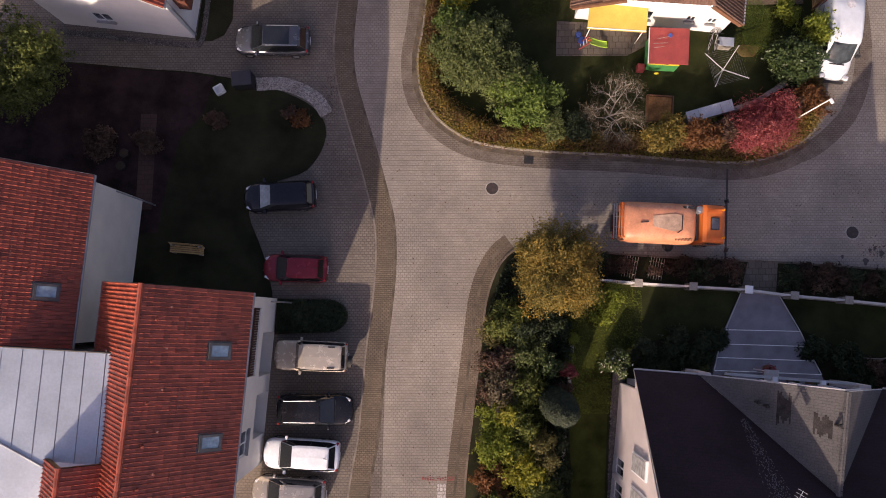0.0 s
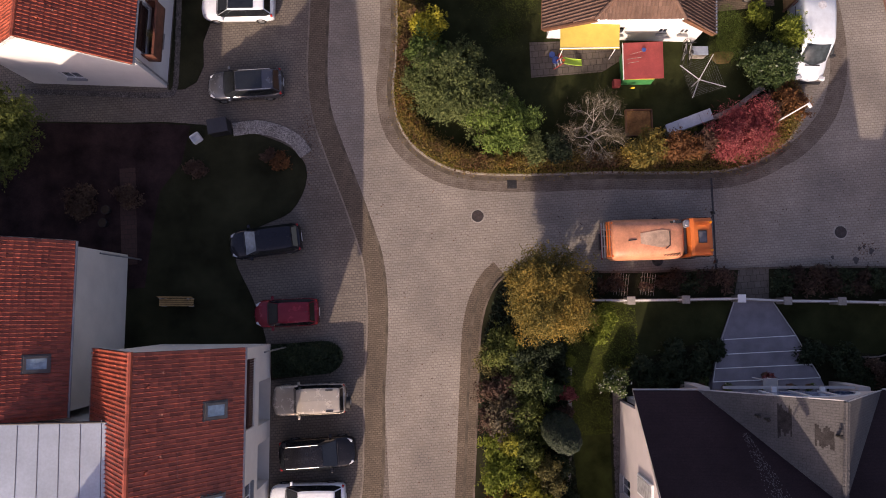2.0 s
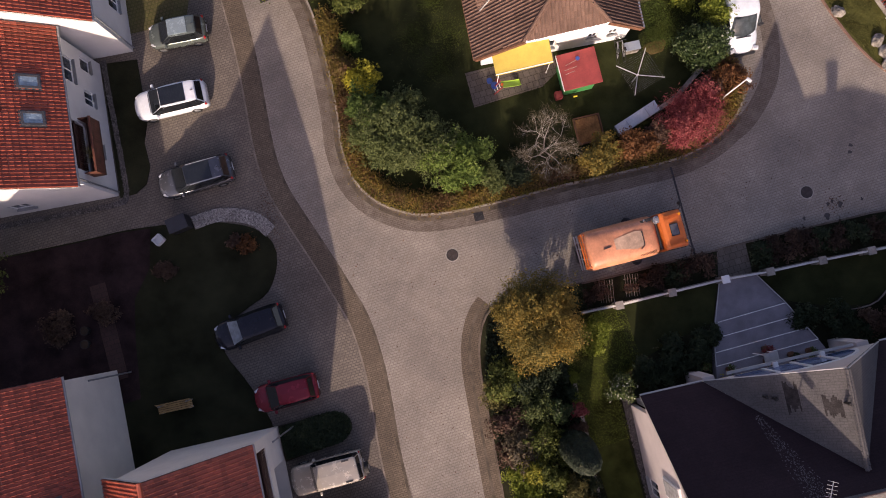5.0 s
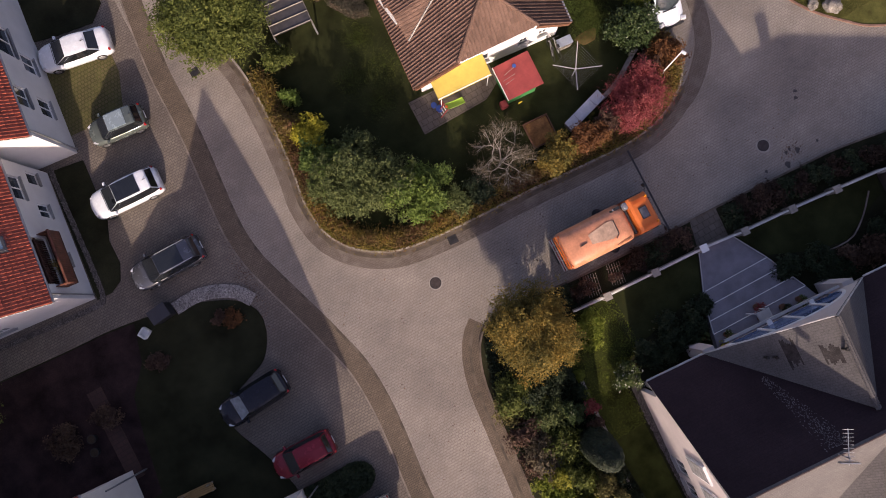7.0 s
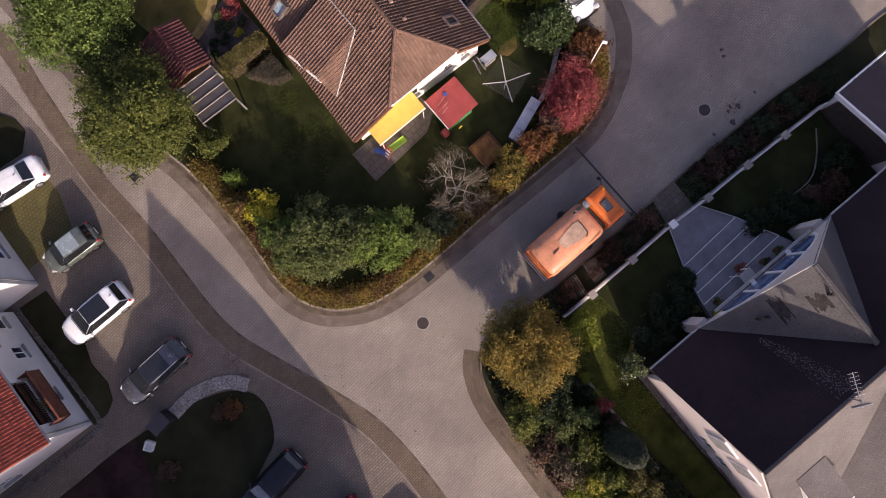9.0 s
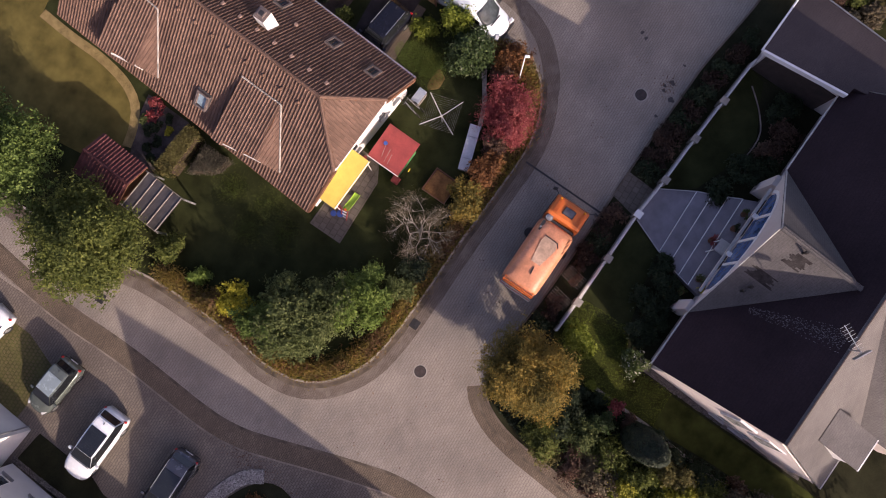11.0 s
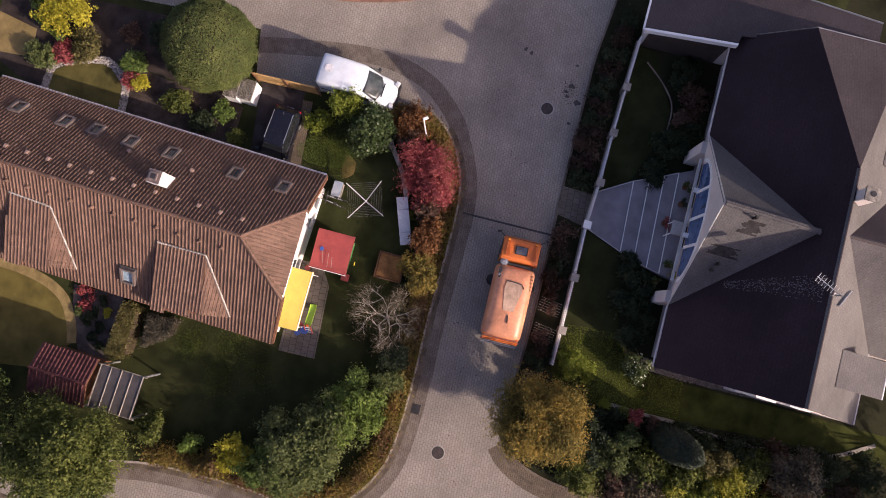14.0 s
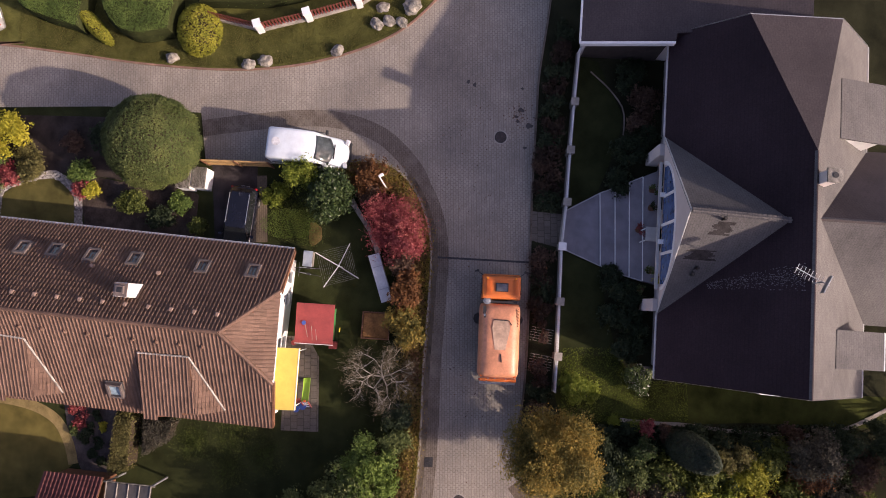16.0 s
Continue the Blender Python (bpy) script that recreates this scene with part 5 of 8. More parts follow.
# garage wing with a low dark roof
gwing = thing("garage_wing", (29.7, -2.2, 0), -4.4, "low wing with a dark roof and a white front edge", "garage")
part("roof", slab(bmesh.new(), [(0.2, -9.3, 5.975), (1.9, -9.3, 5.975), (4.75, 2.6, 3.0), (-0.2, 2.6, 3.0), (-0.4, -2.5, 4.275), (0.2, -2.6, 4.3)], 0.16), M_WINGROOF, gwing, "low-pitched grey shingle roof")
part("verge", tube(bmesh.new(), (1.93, -9.3, 6.0), (4.78, 2.6, 3.03), 0.045, 0.045, 6), M_GREYTRIM, gwing, "thin pale verge trim")
bm = prism(bmesh.new(), [(0.2, 2.2), (0.2, -9.0), (1.7, -9.0), (4.35, 2.2)], 0, 2.95)
for v in bm.verts:
    if v.co.z > 1:
        v.co.z = 3.0 + (2.6 - v.co.y) * 0.25 - 0.17
part("wall", bm, M_PINK, gwing)
bm = bmesh.new()
hull_wall(bm, [(-0.47, -2.5, 4.0), (-0.27, 2.6, 2.72), (-0.27, 2.6, 3.10), (-0.47, -2.5, 4.38)], -0.14)
part("verge_board", bm, M_TRIM, gwing, "broad white fascia")
# Thin dark cover added over the pink wall, in the shade-toned shingle colour.
bm = bmesh.new()
hull_wall(bm, [(0.16, -2.55, 2.9), (0.16, -9.0, 2.9), (0.16, -9.0, 5.85), (0.16, -2.55, 4.24)], 0.034)
part("cheek", bm, M_SHADESLATE, gwing, "dark thin cover over the side wall of the wing")
# Dark panel added where the front wall stands in shade; no door is known.
part("dark_front_panel", boxed((0.17, -0.2, 1.35), (0.08, 4.6, 2.6)), plain("shade_dark_panel", (0.05, 0.036, 0.032), 0.7, fine=25, coarse=2, spread=0.35, bump=0.2), gwing, "dark panel put over the shaded front wall")
gutter_part(gwing, (-0.2, 2.65, 2.95), (4.75, 2.65, 2.95), M_TRIM)
# entrance terrace: fanned steps with white nosings
ter = thing("terrace", (0, 0, 0), 0, "grey paved entrance steps fanning out to the house", "terrace")
LW = [(17.85, 1.3), (16.75, -0.95), (16.35, -1.8), (16.05, -2.6), (15.8, -3.35), (15.55, -4.3)]
LE = [(20.15, 1.15), (21.25, -1.05), (21.55, -1.95), (21.85, -2.8), (22.15, -3.6), (22.55, -4.6)]
for k in range(5):
    z = 0.10 + k * 0.15
    s = part("step", prism(bmesh.new(), [LW[k], LE[k], LE[k + 1], LW[k + 1]], 0.0, z), plain("terrace_slab", (0.225, 0.212, 0.235), 0.8, fine=20, coarse=0.8, spread=0.25, bump=0.2) if k == 0 else bpy.data.materials["terrace_slab"], ter)
    if k:
        a, b = Vector((*LW[k], z)), Vector((*LE[k], z))
        part("nosing", tube(bmesh.new(), a, b, 0.030, 0.030, 6), M_TRIM, s, "pale nosing")
for ln in (LW, LE):
    for k in range(4):
        part("edging", tube(bmesh.new(), (*ln[k], 0.12 + k * 0.15), (*ln[k + 1], 0.12 + (k + 1) * 0.15), 0.032, 0.032, 6), M_PALETRIM, ter, "pale edging")

# shed with a maroon roof, and a slatted pergola beside it
sh = thing("garden_shed", (3.35, 30.2, 0), -6, "wooden garden shed with a maroon tile roof", "shed")
part("wall", boxed((0, 0, 1.05), (2.3, 3.0, 2.1), 0, 0.02), M_WOOD, sh)
tiled(sh, (1.45, -1.75, 2.15), (0, 1, 0), (-1.45, 0, 0.55), 3.5, 1.55, M_DARKTILE, w=0.24, l=0.3)
tiled(sh, (-1.45, 1.75, 2.15), (0, -1, 0), (1.45, 0, 0.55), 3.5, 1.55, M_DARKTILE, w=0.24, l=0.3)
part("roof", slab(bmesh.new(), [(1.45, -1.75, 2.13), (1.45, 1.75, 2.13), (0, 1.75, 2.68), (0, -1.75, 2.68)], 0.08), M_WOOD, sh)
part("roof", slab(bmesh.new(), [(-1.45, -1.75, 2.13), (-1.45, 1.75, 2.13), (0, 1.75, 2.68), (0, -1.75, 2.68)], 0.08), M_WOOD, sh)
ridge_caps(sh, (0, -1.75, 2.74), (0, 1.75, 2.74), M_DARKTILE, 0.09)
pg = thing("pergola", (3.0, 26.9, 0), -6, "weathered grey slatted pergola", "pergola")
for x in (-1.25, 1.25):
    for y in (-1.3, 1.3):
        part("post", boxed((x, y, 1.05), (0.1, 0.1, 2.1)), M_GREYTRIM, pg)
    part("beam", boxed((x, 0, 2.14), (0.07, 3.0, 0.12)), M_STONE, pg)
for k in range(5):
    part("slat", boxed((0, -1.3 + k * 0.65, 2.24), (2.55, 0.04, 0.05)), M_KERB, pg)
part("cover", boxed((0, 0, 2.19), (2.5, 2.7, 0.02)), glass_mat("dull_cover", (0.045, 0.04, 0.038), 0.45), pg, "dull corrugated cover sheet")


# ---- vehicles ----
M_TYRE = plain("tyre_rubber", (0.02, 0.02, 0.02), 0.85, fine=40, coarse=6, spread=0.3, bump=0.2)
M_RIM = plain("alloy", (0.45, 0.46, 0.47), 0.3, 0.8, fine=30, coarse=5, spread=0.15, bump=0.0)
M_CARGLASS = glass_mat("car_glass", (0.012, 0.014, 0.016), 0.05)
M_LAMPGLASS = glass_mat("lamp_glass", (0.55, 0.56, 0.58), 0.1)
M_TAIL = glass_mat("tail_lamp_red", (0.35, 0.015, 0.012), 0.15)


def body_ring(x, w, zt, zb, crown=0.04, sh=0.10):
    half = [(0.0, zt + crown), (0.45 * w, zt + crown * 0.85), (0.80 * w, zt + crown * 0.2), (0.95 * w, zt - sh * 0.5), (w, zt - sh * 2.0), (w * 0.995, zb + 0.22), (0.95 * w, zb)]
    return [(x, y, z) for y, z in half] + [(x, -y, z) for y, z in reversed(half[1:])]


def wheel(parent, x, y, r, name="wheel", wide=0.21):
    s = 1 if y > 0 else -1
    bm = bmesh.new()
    prof = [(r * 0.62, -wide / 2), (r * 0.94, -wide / 2), (r, -wide * 0.3), (r, wide * 0.3), (r * 0.94, wide / 2), (r * 0.62, wide / 2)]
    n = 20
    vs = [[bm.verts.new((x + rr * math.cos(t), y + o, r + rr * math.sin(t))) for rr, o in prof] for t in [2 * math.pi * k / n for k in range(n)]]
    for k in range(n):
        a, b = vs[k], vs[(k + 1) % n]
        for i in range(len(prof)):
            bm.faces.new((a[i], a[(i + 1) % len(prof)], b[(i + 1) % len(prof)], b[i]))
    w = part(name, bm, M_TYRE, parent, "black rubber tyre", smooth=True)
    bm = bmesh.new()
    tube(bm, (x, y - wide * 0.40, r), (x, y + wide * 0.40, r), r * 0.63, r * 0.63, 16)
    part("rim", bm, M_RIM, w, "alloy rim")


def quad_panel(bm, pts, inset, lift, thick=0.012):
    """A pane laid on a four-cornered face, drawn in from its edges."""
    ps = [Vector(p) for p in pts]
    c = sum(ps, Vector()) / 4
    n = (ps[1] - ps[0]).cross(ps[3] - ps[0]).normalized()
    if n.dot(lift) < 0:
        n = -n
    q = []
    for i, p in enumerate(ps):
        a, b = (ps[(i + 1) % 4] - p), (ps[i - 1] - p)
        q.append(p + a.normalized() * inset + b.normalized() * inset + n * 0.012)
    hi = [bm.verts.new(p + n * 0.004) for p in q]
    lo = [bm.verts.new(p - n * thick) for p in q]
    bm.faces.new(hi)
    for i in range(4):
        bm.faces.new((lo[i], lo[(i + 1) % 4], hi[(i + 1) % 4], hi[i]))
    return bm


def car(at, heading, L, wide, H, paint, label, kind="hatch", glass_roof=False, rails=False, spare=False, windscreen=None, name="car", roof_boxes=False):
    """A parked car: front towards +x before the turn."""
    c = thing(name, (*at, 0.012), heading, label, "car", "parked cars")
    w = wide / 2
    f = L / 2
    X = lambda t: f - t * L
    suv = kind == "suv"
    up = 0.10 if suv else 0.0
    zb = 0.22 + up
    st = [(0.0, 0.70, 0.58), (0.015, 0.82, 0.66), (0.05, 0.92, 0.74), (0.12, 0.985, 0.82), (0.27, 1.0, 0.93), (0.5, 1.0, 0.97), (0.75, 1.0, 1.0), (0.90, 0.985, 1.0), (0.965, 0.93, 0.96), (0.99, 0.86, 0.88), (1.0, 0.78, 0.70)]
    if suv:
        st = [(0.0, 0.88, 0.70), (0.012, 0.93, 0.86), (0.05, 0.96, 0.94), (0.12, 0.99, 0.96), (0.27, 1.0, 1.0), (0.5, 1.0, 1.02), (0.75, 1.0, 1.02), (0.92, 0.99, 1.02), (0.98, 0.95, 1.0), (1.0, 0.9, 0.8)]
    if kind == "sedan":
        st[7], st[8] = (0.90, 0.975, 0.99), (0.965, 0.92, 0.97)
    rings = []
    for q in range(33):
        t = 0.5 - 0.5 * math.cos(math.pi * q / 32)
        k = float(np.interp(t, [s[0] for s in st], [s[1] for s in st]))
        z = float(np.interp(t, [s[0] for s in st], [s[2] for s in st]))
        bow = 0.20 * max(0.0, 1 - t / 0.22) - 0.12 * max(0.0, (t - 0.86) / 0.14)
        rings.append([(x - bow * (y / w) ** 2, y, zz) for x, y, zz in body_ring(X(t), w * k, z + up, zb, 0.035 if t > 0.2 else 0.05)])
    part("body", ring_loft(bmesh.new(), rings), paint, c, smooth=True)
    fb, ft, rt, rb = {"hatch": (0.235, 0.41, 0.87, 0.955), "wagon": (0.24, 0.41, 0.89, 0.965), "sedan": (0.245, 0.42, 0.72, 0.86), "suv": (0.30, 0.365, 0.93, 0.965)}[kind]
    belt = 0.95 + up
    wb, wt = w * 0.93, w * (0.72 if not suv else 0.80)
    lo = [(X(fb), wb * 0.90), (X(fb + 0.08), wb), (X((ft + rt) / 2), wb), (X(rt), wb * 0.97), (X(rb), wb * 0.86)]
    hi = [(X(ft), wt * 0.93, H - 0.04), (X(ft + 0.06), wt, H - 0.01), (X((ft + rt) / 2), wt * 1.02, H), (X(rt - 0.03), wt * 0.97, H - 0.03), (X(rt), wt * 0.92, H - 0.06)]
    bm = bmesh.new()
    cols = []
    for (xl, yl), (xh, yh, zh) in zip(lo, hi):
        cols.append([bm.verts.new(p) for p in ((xl, yl, belt), (xh, yh, zh - 0.03), (xh, yh * 0.82, zh), (xh, 0, zh + 0.025), (xh, -yh * 0.82, zh), (xh, -yh, zh - 0.03), (xl, -yl, belt))])
    for a, b in zip(cols, cols[1:]):
        for i in range(6):
            bm.faces.new((a[i], a[i + 1], b[i + 1], b[i]))
    bm.faces.new(cols[0])
    bm.faces.new(cols[-1][::-1])
    cabin = part("cabin", bm, paint, c, smooth=False)
    (x0, y0), (x1, y1, z1) = lo[0], hi[0]
    part("windscreen", quad_panel(bmesh.new(), [(x0, y0, belt + 0.02), (x0, -y0, belt + 0.02), (x1, -y1, z1 - 0.03), (x1, y1, z1 - 0.03)], 0.025, Vector((1, 0, 1))), windscreen or M_CARGLASS, c, "dark glass")
    (x0, y0), (x1, y1, z1) = lo[-1], hi[-1]
    part("rear_window", quad_panel(bmesh.new(), [(x0, y0, belt + 0.05), (x0, -y0, belt + 0.05), (x1, -y1, z1 - 0.03), (x1, y1, z1 - 0.03)], 0.07, Vector((-1, 0, 1))), M_CARGLASS, c, "dark glass")
    for s in (1, -1):
        for i in (0, 1, 2, 3):
            (xa, ya), (xb, yb) = lo[i], lo[i + 1]
            (xc, yc, zc), (xd, yd, zd) = hi[i], hi[i + 1]
            part("side_window", quad_panel(bmesh.new(), [(xa, s * ya, belt + 0.02), (xb, s * yb, belt + 0.02), (xd, s * yd, zd - 0.05), (xc, s * yc, zc - 0.05)], 0.003, Vector((0, s, 0.5))), M_CARGLASS, c, "dark glass")
        m = part("mirror", boxed((X(fb + 0.07), s * (w + 0.09), belt + 0.03), (0.16, 0.22, 0.14), 0, 0.03), paint, c)
        part("headlight", boxed((X(0.075), s * w * 0.70, 0.715 + up), (0.36, 0.16, 0.10), -s * 26, 0.04), M_LAMPGLASS, c, "clear glass headlight")
        part("tail_light", boxed((X(0.962), s * w * 0.80, 0.84 + up), (0.14, 0.20, 0.16), s * 20, 0.03), M_TAIL, c, "red tail light")
        for xx in (0.185, 0.80):
            wheel(c, X(xx), s * (w - 0.10), 0.33 + up * 0.3)
        if rails:
            part("roof_rail", tube(bmesh.new(), (X(ft + 0.05), s * wt * 0.96, H + 0.02), (X(rt - 0.02), s * wt * 0.94, H + 0.0), 0.022, 0.022, 8), M_RIM, c, "bright roof rail")
        if roof_boxes:
            part("roof_vent", boxed((X(0.80), s * wt * 0.84, H + 0.0), (0.42, 0.10, 0.02)), M_DARK, c)
    if glass_roof:
        part("glass_roof" if glass_roof is True else "roof_panel", quad_panel(bmesh.new(), [(X(ft + 0.005), wt * 0.86, H + 0.0), (X(ft + 0.005), -wt * 0.86, H + 0.0), (X(rt - 0.13), -wt * 0.88, H + 0.02), (X(rt - 0.13), wt * 0.88, H + 0.02)], 0.01, Vector((0, 0, 1)), 0.03), M_CARGLASS if glass_roof is True else glass_roof, c, "black panoramic glass roof" if glass_roof is True else "roof panel with the sky reflection put into its colour")
    part("number_plate", boxed((X(1.0) - 0.005, 0, 0.62 + up), (0.02, 0.50, 0.11)), M_TRIM, c, "white number plate")
    part("bonnet_gap", boxed((X(fb - 0.012), 0, 0.955 + up), (0.025, wb * 1.5, 0.03)), M_DARK, c, "black wiper trough")
    part("bumper", boxed((X(0.02), 0, 0.40 + up), (0.10, w * 1.45, 0.20), 0, 0.04), M_DARK, c)
    if spare:
        bm = bmesh.new()
        tube(bm, (X(1.0) - 0.02, 0.25, 0.95), (X(1.0) - 0.24, 0.25, 0.95), 0.34, 0.34, 18)
        sp = part("spare_wheel", bm, M_TYRE, c, "spare wheel on the tailgate")
        part("rim", tube(bmesh.new(), (X(1.0) - 0.23, 0.25, 0.95), (X(1.0) - 0.26, 0.25, 0.95), 0.2), M_RIM, sp)
    else:
        part("aerial", tube(bmesh.new(), (X(rt - 0.05), 0, H), (X(rt + 0.0), 0, H + 0.07), 0.025, 0.01, 6), M_DARK, c)
    return c


PAINT = {k: car_paint(k + "_paint", v, mt) for k, v, mt in (("silver", (0.13, 0.135, 0.15), 0.6), ("black", (0.012, 0.012, 0.015), 0.2), ("night_blue", (0.008, 0.009, 0.016), 0.1), ("dark_red", (0.22, 0.018, 0.03), 0.3), ("beige", (0.50, 0.44, 0.36), 0.4), ("white", (0.74, 0.78, 0.81), 0.0), ("champagne", (0.42, 0.38, 0.33), 0.6), ("grey_green", (0.16, 0.19, 0.17), 0.5), ("pale_silver", (0.50, 0.50, 0.51), 0.4))}
# Pale base colour stands for the white reflection in this windscreen.
PALE_GLASS = glass_mat("reflection_pale_glass", (0.20, 0.23, 0.25), 0.08)
car((-11.1, 17.15), 179, 4.75, 1.84, 1.47, PAINT["silver"], "silver estate car with a black glass roof", "wagon", True, True)
car((-10.4, 7.2), 183, 4.45, 1.80, 1.46, PAINT["night_blue"], "night-blue estate car with a reflecting windscreen", "wagon", windscreen=PALE_GLASS)
car((-9.35, 2.75), 178, 3.95, 1.68, 1.42, PAINT["dark_red"], "dark red small hatchback", "hatch")
car((-8.25, -2.5), 178, 4.45, 1.80, 1.72, PAINT["beige"], "beige off-road car with a spare wheel on its tailgate", "suv", spare=True, roof_boxes=True)
car((-8.0, -5.7), 0, 4.6, 1.82, 1.5, PAINT["black"], "black estate car with bright roof rails", "wagon", rails=True)
car((-8.75, -8.3), 177, 4.55, 1.82, 1.5, PAINT["white"], "white hatchback parked by the house", "hatch")
car((-9.45, -10.5), 177, 4.4, 1.78, 1.48, PAINT["champagne"], "champagne-coloured hatchback by the house", "hatch")
car((-9.85, 32.1), 169, 4.75, 1.80, 1.45, PAINT["white"], "white saloon car in a parking bay", "sedan")
# The pale panel on this roof carries the sky's reflection in its paint.
car((-9.75, 26.4), 173, 3.7, 1.66, 1.55, PAINT["grey_green"], "grey-green small car, sky reflection painted on its roof", "hatch", car_paint("sky_pale_paint", (0.26, 0.33, 0.35), 0.2))
car((-11.3, 22.3), 176, 4.65, 1.85, 1.55, PAINT["white"], "white crossover with a black glass roof", "wagon", True)
car((19.6, 21.15), 172, 4.5, 1.80, 1.50, PAINT["night_blue"], "dark blue estate car on the driveway", "wagon", rails=True)
car((32.5, 38.9), 108, 4.2, 1.75, 1.45, PAINT["pale_silver"], "pale silver hatchback far down the road", "hatch")


def van(at, heading):
    c = thing("van", (*at, 0.012), heading, "white panel van with a dusty roof", "van", "parked cars")
    P = car_paint("van_white", (0.60, 0.66, 0.70), 0.0, 0.45)
    w = 0.98
    # front to rear: place, width, height
    st = [(2.68, 0.66, 0.72), (2.64, 0.84, 0.88), (2.50, 0.93, 1.00), (2.2, 0.97, 1.12), (1.85, 0.98, 1.22), (1.6, 0.98, 1.42), (1.3, 0.98, 1.70), (1.0, 0.97, 1.97), (0.75, 0.97, 2.17), (0.45, 0.97, 2.27), (-0.3, 0.98, 2.32), (-1.2, 0.98, 2.34), (-1.95, 0.98, 2.30), (-2.08, 0.96, 2.22), (-2.15, 0.92, 2.0)]
    bow = lambda x, y: 0.42 * min(1.0, max(0.0, (x - 0.45) / 1.3)) * (y / w) ** 2
    rings = []
    for x, k, z in st:
        rings.append([(px - bow(x, y), y, pz) for px, y, pz in body_ring(x, w * k, z, 0.32, 0.03, 0.09)])
    part("body", ring_loft(bmesh.new(), rings), P, c, smooth=True)
    bm = bmesh.new()
    rows = []
    for x, z in ((1.80, 1.29), (1.6, 1.475), (1.3, 1.755), (1.0, 2.025), (0.86, 2.13)):
        half = 0.80 - 0.10 * (1.80 - x)
        rows.append([bm.verts.new((x - bow(x, half * q / 4) + 0.012, half * q / 4, z - 0.02 * (q / 4) ** 2)) for q in range(-4, 5)])
    for ra, rb in zip(rows, rows[1:]):
        for i in range(8):
            bm.faces.new((ra[i], ra[i + 1], rb[i + 1], rb[i]))
    bmesh.ops.solidify(bm, geom=bm.faces[:], thickness=0.02)
    part("windscreen", bm, glass_mat("van_glass", (0.075, 0.095, 0.10), 0.08), c, "grey reflecting curved glass", smooth=True)
    part("bonnet_gap", boxed((1.83, 0, 1.265), (0.07, 0.9, 0.03)), M_DARK, c)
    part("wiper", tube(bmesh.new(), (1.84, 0.1, 1.32), (1.50, 0.62, 1.56), 0.012, 0.008, 6), M_DARK, c)
    for s in (1, -1):
        part("side_window", boxed((0.9, s * 0.965, 1.65), (0.75, 0.03, 0.5)), M_CARGLASS, c, "dark glass")
        part("mirror", boxed((1.3, s * 1.10, 1.5), (0.14, 0.22, 0.32), 0, 0.03), M_DARK, c, "black wing mirror")
        part("headlight", boxed((2.52, s * 0.72, 0.95), (0.26, 0.34, 0.22), -s * 15, 0.04), M_LAMPGLASS, c, "clear glass headlight")
        part("tail_light", boxed((-2.14, s * 0.86, 1.1), (0.06, 0.12, 0.5)), M_TAIL, c, "red tail light")
        for x in (1.75, -1.25):
            wheel(c, x, s * 0.88, 0.34)
        part("door_rail", boxed((-0.9, s * 0.985, 1.2), (2.0, 0.02, 0.05)), M_DARK, c)
    part("roof_stain", tube(bmesh.new(), (-1.5, 0.05, 2.366), (-1.5, 0.05, 2.374), 0.26, 0.26, 18), plain("roof_dirt", (0.55, 0.56, 0.57), 0.8, fine=9, coarse=3, spread=0.3), c, "grey dirt patch on the roof")
    part("bumper", boxed((2.66, 0, 0.5), (0.14, 1.7, 0.26), 0, 0.04), M_DARK, c)
    part("rear_step", boxed((-2.18, 0, 0.45), (0.14, 1.7, 0.12), 0, 0.02), M_DARK, c)
    return c


van((24.0, 17.05), -97)

# the orange road sweeper lorry
tk = thing("road_sweeper", (13.0, 5.35, 0.012), -3.0, "orange road-sweeper lorry standing on the road", "lorry")
tk.scale = (1.0, 1.13, 1.0)
ORANGE = car_paint("orange_paint", (0.62, 0.15, 0.030), 0.0, 0.42)
WORN = plain("worn_orange", (0.60, 0.25, 0.135), 0.45, fine=9, coarse=1.2, spread=0.25, bump=0.05)
GREYPLATE = plain("scuffed_lid", (0.47, 0.31, 0.215), 0.55, fine=9, coarse=1.6, spread=0.3, bump=0.05)
part("chassis", boxed((-0.2, 0, 0.72), (5.9, 0.9, 0.30), 0, 0.02), M_DARK, tk, "dark chassis")
rings = []
for x, k, zt in ((3.22, 0.92, 1.7), (3.18, 0.95, 2.15), (3.02, 0.97, 2.50), (2.85, 0.95, 2.58), (1.95, 0.96, 2.62), (1.78, 0.97, 2.52), (1.72, 0.98, 1.9)):
    rings.append(body_ring(x, 1.02 * k, zt, 0.55, 0.03, 0.08))
cab = part("cab", ring_loft(bmesh.new(), rings), ORANGE, tk, "orange forward-control cab")
part("windscreen", quad_panel(bmesh.new(), [(3.22, 0.85, 1.45), (3.22, -0.85, 1.45), (3.09, -0.80, 2.38), (3.09, 0.80, 2.38)], 0.02, Vector((1, 0, 0.2))), M_CARGLASS, cab, "dark glass")
hatch = part("roof_hatch", boxed((2.42, -0.02, 2.66), (0.50, 0.64, 0.05), 0, 0.02), M_DARK, cab, "dark roof hatch frame")
part("pane", boxed((2.42, -0.02, 2.688), (0.40, 0.54, 0.02)), glass_mat("hatch_glass", (0.09, 0.09, 0.10), 0.15), hatch)
for k in range(8):
    part("roof_rib", boxed((2.42, -0.80 + k * 0.06 if k < 4 else 0.56 + (k - 4) * 0.06, 2.645), (0.8, 0.025, 0.02)), ORANGE, cab)
